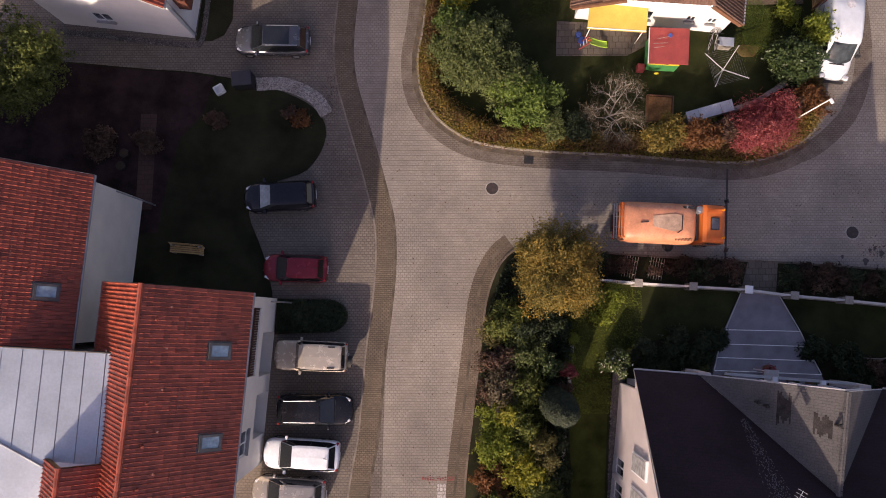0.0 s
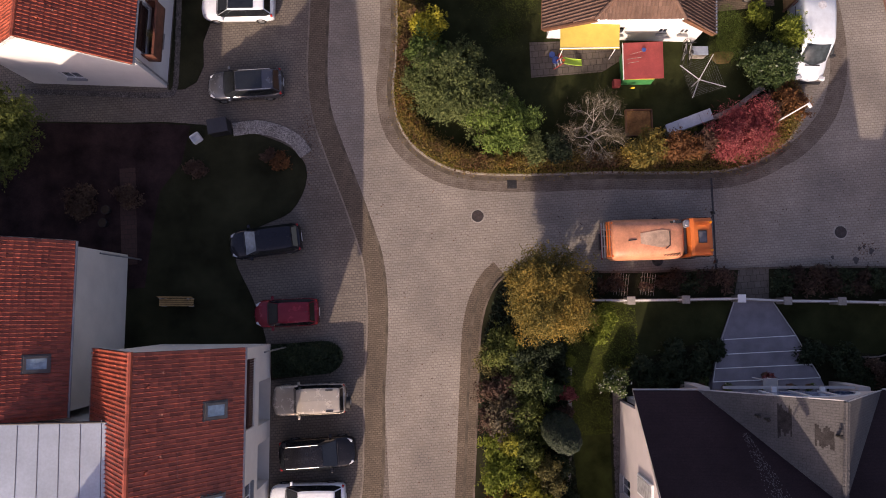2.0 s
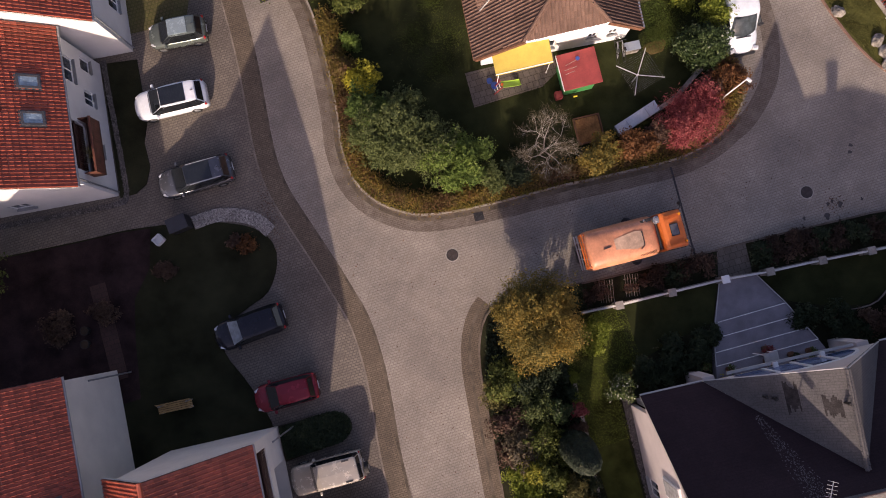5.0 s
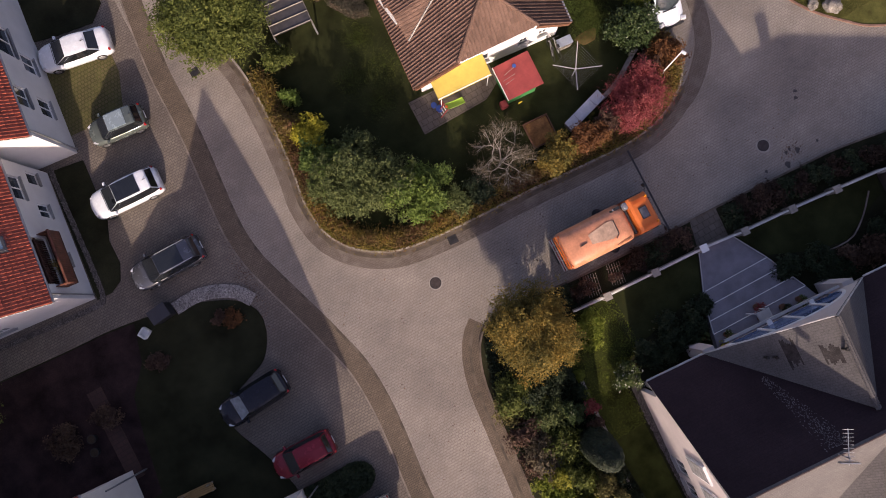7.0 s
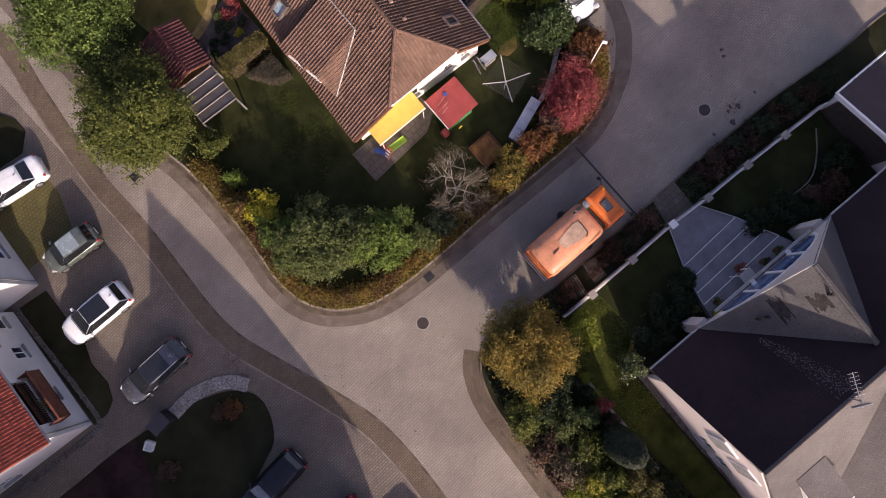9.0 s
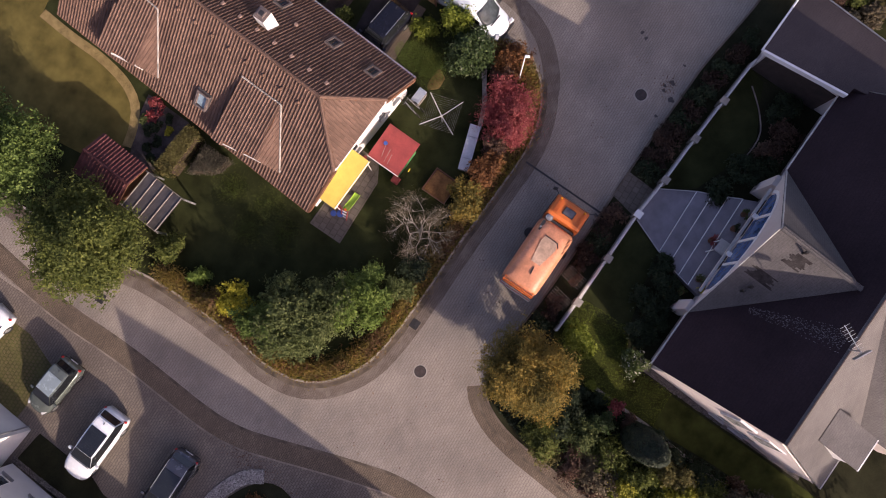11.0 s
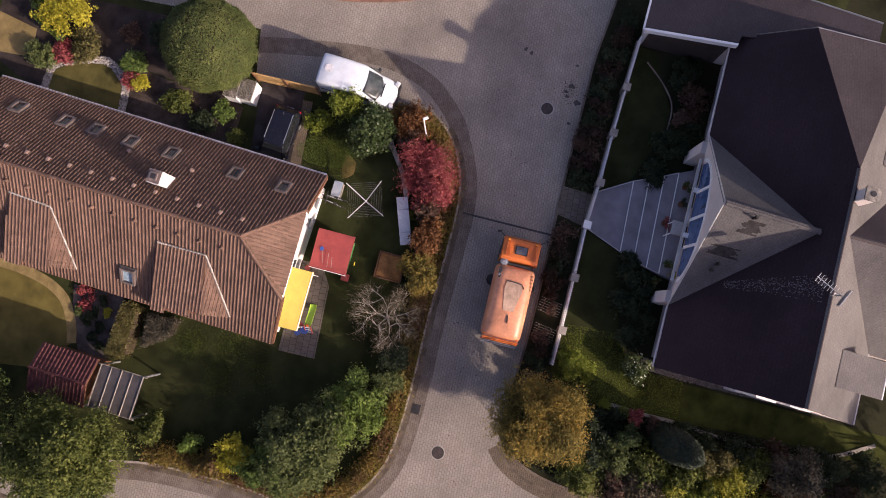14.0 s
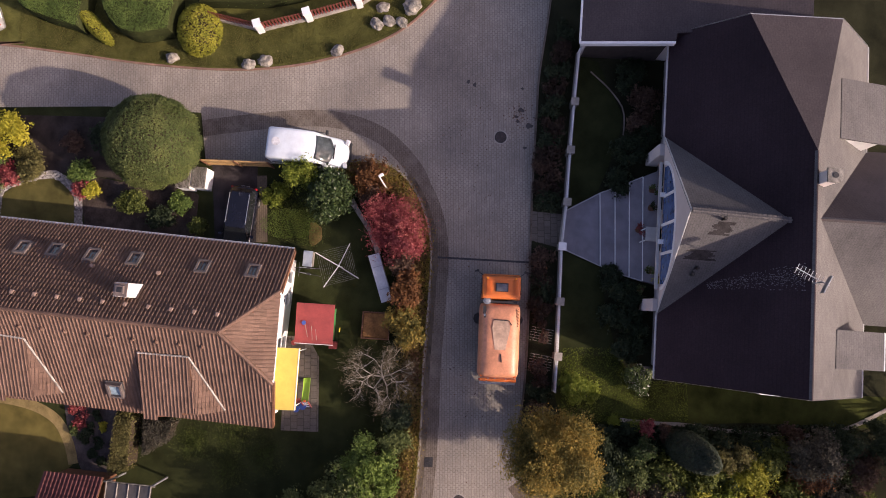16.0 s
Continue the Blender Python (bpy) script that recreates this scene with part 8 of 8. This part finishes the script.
# shaded garden shrubs west
for x, y, r, k in ((-14.6, 12.2, 0.6, "brown"), (-18.9, 10.6, 0.8, "brown"), (-21.8, 10.6, 1.0, "brown"), (-9.3, 12.2, 0.5, "rust"), (-10.0, 12.6, 0.4, "brown")):
    bush(x, y, r, k, r * 0.8, where="in the shaded lawn bed", z=0.05)

# children's playhouse with a red roof
ph = thing("playhouse", (13.35, 16.2, 0.06), -4, "toy playhouse with a red roof and green and yellow walls", "playhouse")
TOYG = plain("green_plastic", (0.03, 0.20, 0.06), 0.5, spread=0.12)
TOYY = plain("yellow_plastic", (0.62, 0.46, 0.03), 0.5, spread=0.12)
TOYR = plain("red_felt", (0.28, 0.045, 0.040), 0.75, fine=20, coarse=1.2, spread=0.25, bump=0.2)
TOYB = plain("blue_plastic", (0.03, 0.08, 0.30), 0.5, spread=0.12)
part("lower_wall", boxed((0, 0, 0.45), (1.9, 1.8, 0.9), 0, 0.02), TOYG, ph, "green lower wall")
part("upper_wall", boxed((0, 0, 1.25), (1.86, 1.76, 0.70), 0, 0.02), TOYY, ph, "yellow upper wall")
for y in (-0.45, 0.45):
    part("window", boxed((0, -0.89, 1.3), (0.5, 0.02, 0.4)) if y < 0 else boxed((0.94, 0, 1.3), (0.02, 0.5, 0.4)), M_DARK, ph, "dark window opening")
part("roof", slab(bmesh.new(), [(-1.15, -1.12, 1.72), (1.2, -1.12, 1.88), (1.2, 1.12, 1.92), (-1.15, 1.12, 1.76)], 0.10), TOYR, ph, "flat red felt roof")
part("fascia", boxed((-1.17, 0, 1.70), (0.03, 2.26, 0.14)), M_TRIM, ph)
part("racket", tube(bmesh.new(), (0.05, 0.62, 1.90), (0.05, 0.62, 1.915), 0.13, 0.13, 16), TOYB, ph, "blue toy racket lying on the roof")
for k, (x0, y0, x1, y1) in enumerate(((0.0, 0.55, -0.75, 0.35), (-0.1, 0.15, -0.95, 0.05), (-0.3, -0.1, -0.9, -0.2))):
    part("stick", tube(bmesh.new(), (x0, y0, 1.92), (x1, y1, 1.88), 0.012, 0.012, 6), M_KERB, ph)
part("crate", boxed((-1.25, -0.9, 0.25), (0.45, 0.45, 0.5), 0, 0.03), TOYR, ph, "small red toy box")
part("hoop", tube(bmesh.new(), (-0.3, -1.25, 0.5), (-0.3, -1.28, 0.5), 0.14, 0.14, 16), TOYY, ph, "yellow wheel")
# yellow awning
aw = thing("awning", (10.25, 17.9, 0), -4, "yellow fabric awning over the patio", "awning")
AWY = plain("yellow_fabric", (0.50, 0.38, 0.07), 0.8, fine=40, coarse=1.5, spread=0.12, bump=0.1)
part("fabric", slab(bmesh.new(), [(-1.8, 0.75, 2.45), (1.75, 0.75, 2.45), (1.75, -0.75, 2.12), (-1.8, -0.75, 2.12)], 0.03), AWY, aw)
for k in range(18):
    part("valance", boxed((-1.72 + k * 0.2, -0.77, 2.02), (0.18, 0.015, 0.18)), AWY, aw)
part("front_bar", tube(bmesh.new(), (-1.8, -0.76, 2.12), (1.75, -0.76, 2.12), 0.03), M_TRIM, aw)
part("cassette", boxed((0, 0.80, 2.5), (3.6, 0.14, 0.14), 0, 0.02), M_WOOD, aw)
for x in (-1.6, 1.6):
    part("arm", tube(bmesh.new(), (x, 0.75, 2.38), (x, -0.74, 2.08), 0.025), M_TRIM, aw)
    part("post", tube(bmesh.new(), (x, -0.7, 0.07), (x, -0.7, 2.1), 0.025), M_TRIM, aw)
# toddler slide
sd = thing("toy_slide", (8.75, 16.95, 0.075), 2, "small green and red plastic slide", "slide")
LIME = plain("lime_plastic", (0.30, 0.52, 0.05), 0.45, spread=0.1)
bm = bmesh.new()
chz = lambda t: 0.78 * (1 - t) ** 1.4 + 0.08
ring_loft(bm, [[(t * 1.3, -0.2, chz(t) + 0.06), (t * 1.3, -0.16, chz(t)), (t * 1.3, 0.16, chz(t)), (t * 1.3, 0.2, chz(t) + 0.06), (t * 1.3, 0.2, chz(t) - 0.04), (t * 1.3, -0.2, chz(t) - 0.04)] for t in [k / 6 for k in range(7)]])
part("chute", bm, LIME, sd, "lime green chute")
for s in (-0.2, 0.2):
    part("ladder_rail", tube(bmesh.new(), (-0.5, s, 0), (0, s, 0.95), 0.04), TOYR, sd, "red ladder rail")
for k in range(3):
    part("rung", tube(bmesh.new(), (-0.4 + k * 0.14, -0.2, 0.2 + k * 0.25), (-0.4 + k * 0.14, 0.2, 0.2 + k * 0.25), 0.025), M_TRIM, sd)
part("knob", tube(bmesh.new(), (0.02, 0, 0.85), (0.02, 0, 0.95), 0.09, 0.07, 12), plain("orange_plastic", (0.6, 0.12, 0.02), 0.5), sd)
for x, y, m, r in ((8.4, 17.2, TOYB, 0.22), (8.2, 17.6, TOYB, 0.18), (8.7, 17.5, TOYR, 0.14), (12.2, 17.8, TOYR, 0.16)):
    bk_ = thing("toy_bucket", (x, y, 0.075), 0, "small coloured plastic toy tub on the patio", "toy")
    part("tub", tube(bmesh.new(), (0, 0, 0), (0, 0, r * 1.5), r * 0.8, r, 12), m, bk_)
    part("rim", tube(bmesh.new(), (0, 0, r * 1.45), (0, 0, r * 1.55), r * 1.06, r * 1.06, 12), m, bk_)
# rotary clothes dryer
M_PALELINE = plain("plastic_line", (0.16, 0.17, 0.16), 0.7, fine=20, coarse=3, spread=0.3)
rd = thing("rotary_dryer", (16.8, 14.9, 0.06), -31, "folding rotary clothes dryer with thin lines", "clothes dryer")
part("pole", tube(bmesh.new(), (0, 0, 0), (0, 0, 1.35), 0.03), M_GREYTRIM, rd)
part("hub", tube(bmesh.new(), (0, 0, 1.2), (0, 0, 1.35), 0.06), M_TRIM, rd)
for a in range(4):
    c, s = math.cos(a * math.pi / 2), math.sin(a * math.pi / 2)
    part("arm", tube(bmesh.new(), (0, 0, 1.28), (1.5 * c, 1.5 * s, 1.9), 0.030, 0.026, 8), M_PALETRIM, rd, "pale metal arm")
    c2, s2 = math.cos((a + 1) * math.pi / 2), math.sin((a + 1) * math.pi / 2)
    for k in range(7):
        r = 0.50 + k * 0.155
        z = 1.28 + 0.62 * r / 1.5
        part("line", tube(bmesh.new(), (r * c, r * s, z), (r * c2, r * s2, z), 0.004, 0.004, 4), M_PALELINE, rd)
# trailer-like garden box with a pale lid, garden wall and woodpile
bx = thing("storage_box", (16.1, 12.45, 0.06), 16, "long storage box with a pale metal lid", "storage box")
part("body", boxed((0, 0, 0.38), (2.75, 0.62, 0.76), 0, 0.02), M_RIM, bx)
part("lid", slab(bmesh.new(), [(-1.48, -0.34, 0.78), (1.48, -0.34, 0.78), (1.48, 0.34, 0.86), (-1.48, 0.34, 0.86)], 0.05), plain("pale_lid", (0.50, 0.52, 0.54), 0.5, 0.2, fine=8, coarse=1, spread=0.15), bx)
for x in (-0.7, 0.7):
    part("strap", boxed((x, 0, 0.80), (0.04, 0.70, 0.10)), M_GREYTRIM, bx)
gw_ = thing("garden_wall", (0, 0, 0), 0, "low mossy garden wall with a coping", "wall")
for (xa, ya), (xb, yb) in (((17.6, 12.6), (19.0, 13.1)), ((19.0, 13.1), (20.6, 14.1))):
    rz = math.degrees(math.atan2(yb - ya, xb - xa))
    part("wall", boxed(((xa + xb) / 2, (ya + yb) / 2, 0.35), (math.hypot(xb - xa, yb - ya), 0.22, 0.7), rz, 0.02), M_KERB, gw_)
    part("coping", boxed(((xa + xb) / 2, (ya + yb) / 2, 0.73), (math.hypot(xb - xa, yb - ya), 0.28, 0.06), rz, 0.01), M_STONE, gw_)
part("post", boxed((20.75, 14.2, 0.45), (0.34, 0.34, 0.9), 20, 0.03), M_STONE, gw_)
wp = thing("sandpit", (13.2, 12.8, 0.06), -4, "wooden sandpit frame with brown contents", "sandpit")
for s in (-1, 1):
    part("board", boxed((s * 0.8, 0, 0.15), (0.06, 1.7, 0.3)), M_WOOD, wp)
    part("board", boxed((0, s * 0.82, 0.15), (1.54, 0.06, 0.3)), M_WOOD, wp)
part("filling", boxed((0, 0, 0.10), (1.5, 1.55, 0.16), 0, 0.03), plain("tan_fill", (0.26, 0.13, 0.05), 0.9, fine=10, coarse=1.5, spread=0.45, bump=0.6), wp)
# bicycles and a grey cabinet at the gable
for k in range(2):
    bi = thing("bicycle", (16.4 + k * 0.35, 17.0, 0.06), 78 + k * 8, "bicycle leaning by the white gable", "bicycle")
    for x in (-0.5, 0.5):
        bm = bmesh.new()
        rg_ = [[bm.verts.new((x + (0.33 + 0.02 * math.cos(q)) * math.cos(a), 0.02 * math.sin(q), 0.35 + (0.33 + 0.02 * math.cos(q)) * math.sin(a))) for q in (0, 1.57, 3.14, 4.71)] for a in [m * math.pi / 10 for m in range(20)]]
        for m in range(20):
            for q in range(4):
                bm.faces.new((rg_[m][q], rg_[m][(q + 1) % 4], rg_[(m + 1) % 20][(q + 1) % 4], rg_[(m + 1) % 20][q]))
        part("wheel", bm, M_TYRE, bi)
    bm = bmesh.new()
    for p, q in (((-0.5, 0, 0.34), (-0.1, 0, 0.34)), ((-0.1, 0, 0.34), (0.4, 0, 0.8)), ((-0.2, 0, 0.85), (0.4, 0, 0.8)), ((-0.1, 0, 0.34), (-0.2, 0, 0.9)), ((0.5, 0, 0.34), (0.38, 0, 0.95)), ((-0.5, 0, 0.34), (-0.2, 0, 0.8))):
        tube(bm, p, q, 0.018, 0.018, 6)
    part("frame", bm, M_GREYTRIM, bi)
    part("handlebar", tube(bmesh.new(), (0.36, -0.28, 0.97), (0.36, 0.28, 0.97), 0.016), M_DARK, bi)
    part("saddle", boxed((-0.2, 0, 0.92), (0.24, 0.14, 0.05), 0, 0.02), M_DARK, bi)
cb = thing("grey_cabinet", (17.3, 16.9, 0.06), -5, "grey metal cabinet at the gable wall", "cabinet")
part("body", boxed((0, 0, 0.35), (0.9, 0.5, 0.7), 0, 0.02), M_STONE, cb)
part("lid", boxed((0, 0, 0.73), (0.96, 0.56, 0.05), 0, 0.01), M_METAL, cb)
# white bin shelters and a wooden screen by the driveway
for k in range(2):
    bs = thing("bin_shelter", (22.3, 23.55 + k * 0.95, 0.06), -6, "white bin shelter with a planted stone lid", "bin shelter")
    for s in (-1, 1):
        part("side", boxed((0, s * 0.40, 0.58), (1.25, 0.06, 1.16)), M_TRIM, bs)
    part("back", boxed((-0.6, 0, 0.58), (0.05, 0.74, 1.16)), M_TRIM, bs)
    part("lid", boxed((0, 0, 1.19), (1.3, 0.88, 0.06), 0, 0.01), M_STONE, bs)
    rg = np.random.default_rng(60 + k)
    mo = [(rg.uniform(-0.6, 0.6), rg.uniform(-0.4, 0.4), 1.225) for _ in range(420)]
    part("moss", leaf_mesh("moss", np.array(mo), rg.uniform(0.02, 0.06, 420), LEAF["greybrown"], rg, up=1.5), None, bs, "grey-brown moss cover", kind="stuff")
ws = thing("wooden_screen", (23.25, 21.3, 0.06), 87, "yellow-brown boarded screen fence", "fence")
for k in range(28):
    part("board", boxed((-2.0 + k * 0.145, 0, 0.75), (0.13, 0.03, 1.5), 0), M_PALEWOOD, ws)
part("rail", boxed((0, 0.04, 1.45), (4.1, 0.07, 0.08)), M_PALEWOOD, ws)
part("rail", boxed((0, 0.04, 0.4), (4.1, 0.05, 0.08)), M_PALEWOOD, ws)
for x in (-2.05, 0, 2.05):
    part("post", boxed((x, 0.05, 0.8), (0.09, 0.09, 1.6)), M_WOOD, ws)
BOULDERS = ((30.3, 25.9, 0.40), (29.8, 21.0, 0.42), (30.0, 19.9, 0.45), (30.6, 15.3, 0.42), (32.3, 12.8, 0.42), (32.5, 12.0, 0.40), (32.4, 11.2, 0.38), (33.4, 10.5, 0.58), (33.4, 12.4, 0.42))
# boulders on the verge
for x, y, s in BOULDERS:
    bm = bmesh.new()
    bmesh.ops.create_icosphere(bm, subdivisions=3, radius=s)
    for v in bm.verts:
        f = 1 + 0.35 * noise.noise(v.co * 1.6 / s + Vector((x, y, 0))) + 0.12 * noise.noise(v.co * 4 / s + Vector((y, x, 0)))
        v.co = Vector((v.co.x * f * 1.05, v.co.y * f * 0.85, max(-s * 0.3, v.co.z * f * 0.65)))
    ob = solid("boulder", bm, M_STONE, "grey weathered boulder on the grass verge", "boulder", "boulders on the verge")
    ob.matrix_world = pose(x, y, 0.06 + s * 0.25, 0, 0, (x * 57) % 360)
# fence with white pillars and red-brown slats across the road
vf = thing("pillar_fence", (0, 0, 0), 0, "low fence with white pillars and red-brown slats", "fence")
VP = [(32.9, 23.4), (32.05, 20.2), (32.75, 17.1), (33.6, 13.9), (35.2, 11.4)]
SLAT = finish("slat", boxed((0, 0, 0), (0.11, 0.03, 0.85)), plain("red_brown_slat", (0.16, 0.035, 0.025), 0.6, spread=0.25))
for (xa, ya), (xb, yb) in zip(VP, VP[1:]):
    a, b = Vector((xa, ya, 0)), Vector((xb, yb, 0))
    rz = math.degrees(math.atan2(yb - ya, xb - xa))
    part("plinth", boxed(((xa + xb) / 2, (ya + yb) / 2, 0.18), ((b - a).length, 0.22, 0.30), rz), M_KERB, vf)
    n = int((b - a).length / 0.2)
    for k in range(n):
        c = a.lerp(b, (k + 0.5) / n)
        ob = new("slat", SLAT)
        ob.parent = vf
        ob.matrix_basis = pose(c.x, c.y, 0.75, 0, 0, rz)
    part("rail", boxed(((xa + xb) / 2 + 0.03, (ya + yb) / 2, 1.0), ((b - a).length, 0.05, 0.07), rz), M_WOOD, vf)
for x, y in VP[1:]:
    p = part("pillar", boxed((x, y, 0.6), (0.42, 0.42, 1.2), 15, 0.02), M_WHITE, vf, "white rendered pillar")
    part("cap", boxed((x, y, 1.23), (0.50, 0.50, 0.07), 15, 0.01), M_TRIM, p)
# flower pots on the entrance terrace
for x, y, k, z in ((21.3, -4.05, "flower", 0.70), (20.2, -3.95, "dark", 0.70), (18.9, -3.2, "red", 0.55), (18.7, -3.9, "olive", 0.70), (16.4, -3.7, "flower", 0.70), (15.9, -4.2, "yellow", 0.70), (15.3, -3.3, "grey", 0.06)):
    po = thing("flower_pot", (x, y, z), 0, NAMES[k] + " plant in a round pot on the steps", "plant pot")
    part("pot", tube(bmesh.new(), (0, 0, 0), (0, 0, 0.32), 0.15, 0.21, 14), M_WOOD, po)
    rng = np.random.default_rng(int(x * 10))
    p, out = clump_points(rng, 260, 0.32, 0.32, 0.2, 0.75, 6)
    part("plant", leaf_mesh("plant", p, rng.uniform(0.03, 0.07, 260), LEAF[k], rng, outward=out), None, po, kind="stuff")
# small flower bed and clipped hedges behind the bungalow
for x, y, r, k in ((7.1, 29.4, 0.28, "yellow"), (8.3, 31.4, 0.33, "red"), (8.3, 30.9, 0.3, "red"), (7.5, 30.8, 0.4, "red"), (7.0, 30.4, 0.4, "dark"), (6.4, 30.6, 0.35, "dark"), (7.8, 29.9, 0.35, "dark"), (6.2, 29.7, 0.35, "dark"), (5.6, 30.1, 0.3, "dark"), (5.1, 29.5, 0.3, "dark"), (6.9, 31.2, 0.3, "grey")):
    bush(x, y, r, k, r * 1.0, where="in the bed behind the bungalow", n=500)
g = bmesh.new()
prism(g, [(8.5, 32.0), (8.3, 28.7), (4.4, 28.9), (4.2, 30.6), (6.2, 31.6)], 0.0, 0.078)
tagged(new("flower_bed", finish("flower_bed", g, plain("grey_bed_soil", (0.085, 0.07, 0.066), 0.97, fine=14, coarse=1.5, spread=0.5, bump=0.9))), "grey-brown flower bed soil", "planting bed", kind="structure")


def box_hedge(pts, h, kind, n, label):
    """A clipped hedge on a four-cornered plan."""
    rg = np.random.default_rng(n)
    t = thing("clipped_hedge", (0, 0, 0), 0, label, "hedge")
    P = np.array(pts)
    c = P.mean(0)
    # The dark filling shows through wherever leaves leave gaps.
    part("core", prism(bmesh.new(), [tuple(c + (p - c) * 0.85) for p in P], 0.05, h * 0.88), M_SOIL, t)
    u, v = rg.random((n, 1)), rg.random((n, 1))
    q = (P[0] * (1 - u) + P[1] * u) * (1 - v) + (P[3] * (1 - u) + P[2] * u) * v
    edge = np.minimum(np.minimum(u, 1 - u), np.minimum(v, 1 - v))[:, 0]
    z = h * np.where(edge < 0.06, rg.uniform(0.15, 0.95, n), 0.93 + 0.07 * rg.random(n)) + 0.04 * np.sin(q[:, 0] * 5) * np.sin(q[:, 1] * 4)
    q = q + rg.normal(size=(n, 2)) * 0.05
    part("leaves", leaf_mesh("leaves", np.column_stack([q, z]), rg.uniform(0.03, 0.075, n), LEAF[kind], rg, up=0.5), None, t)


box_hedge([(8.2, 28.1), (7.9, 27.1), (4.8, 27.3), (4.5, 28.6)], 1.5, "hedgeolive", 6500, "clipped olive-brown hedge behind the bungalow")
box_hedge([(7.7, 26.7), (7.6, 24.7), (6.5, 25.1), (5.5, 26.7)], 1.1, "greybrown", 4200, "low grey-brown hedge planting behind the bungalow")

box_hedge([(25.0, 38.6), (24.5, 38.0), (23.3, 36.1), (23.9, 36.0)], 0.9, "green", 2200, "low clipped green hedge in the garden")
PR = smooth_line([(20.2, 36.9), (21.8, 36.7), (22.3, 35.9), (22.7, 34.6), (22.8, 33.2), (22.1, 32.2), (21.3, 31.7), (19.6, 31.6)], 0.4)
tagged(new("rim_stones", pebble_mesh("rim_stones", PR, -0.24, 0.24, 1500, 0.08, 4, 0.03, 0.08, M_PEBBLE)), "loose pale stones round the small lawn", "pebbles", kind="stuff")
# uneven tufts by driveway and bungalow, their lighter colour standing for sun on the lawn
rng = np.random.default_rng(19)
ctr = np.array([(19.6, 18.3), (21.0, 18.8), (18.9, 17.2), (20.3, 17.4), (6.2, 24.0), (6.6, 21.5), (5.4, 19.6), (4.6, 21.8)])
sg = np.array([0.6, 0.5, 0.5, 0.5, 0.55, 0.7, 0.6, 0.6])
k = rng.integers(0, len(ctr), 15000)
pt = ctr[k] + rng.normal(size=(15000, 2)) * sg[k][:, None]
pt = pt[(pt[:, 1] < 19.5) | (pt[:, 0] < 8)]
tagged(new("grass_tufts", leaf_mesh("grass_tufts", np.column_stack([pt, rng.uniform(0.06, 0.11, len(pt))]), rng.uniform(0.03, 0.075, len(pt)), leafy("tuft_blades", [(0.0, (0.03, 0.045, 0.01)), (0.5, (0.07, 0.10, 0.018)), (1.0, (0.13, 0.15, 0.03))], patch=0.7), rng, slim=0.2, up=0.4)), "uneven tufts of garden grass", "grass", kind="stuff")
# grass blades on the verge
rng = np.random.default_rng(23)
n = 26000
vy = rng.uniform(9.5, 36, n)
vx = np.interp(vy, [9.4, 11.6, 14.5, 18.1, 22.5, 28, 32.4, 37], [33.5, 31.7, 30.5, 29.7, 29.5, 30.0, 30.7, 31.4]) + 0.12 + rng.random(n) ** 1.3 * 3.4
tagged(new("verge_grass", leaf_mesh("verge_grass", np.column_stack([vx, vy, rng.uniform(0.06, 0.11, n)]), rng.uniform(0.03, 0.08, n), leafy("verge_blades", [(0.0, (0.05, 0.05, 0.014)), (0.5, (0.10, 0.10, 0.025)), (1.0, (0.18, 0.15, 0.05))], patch=0.5), rng, slim=0.2, up=0.4)), "uneven dry grass on the verge", "grass", kind="stuff")
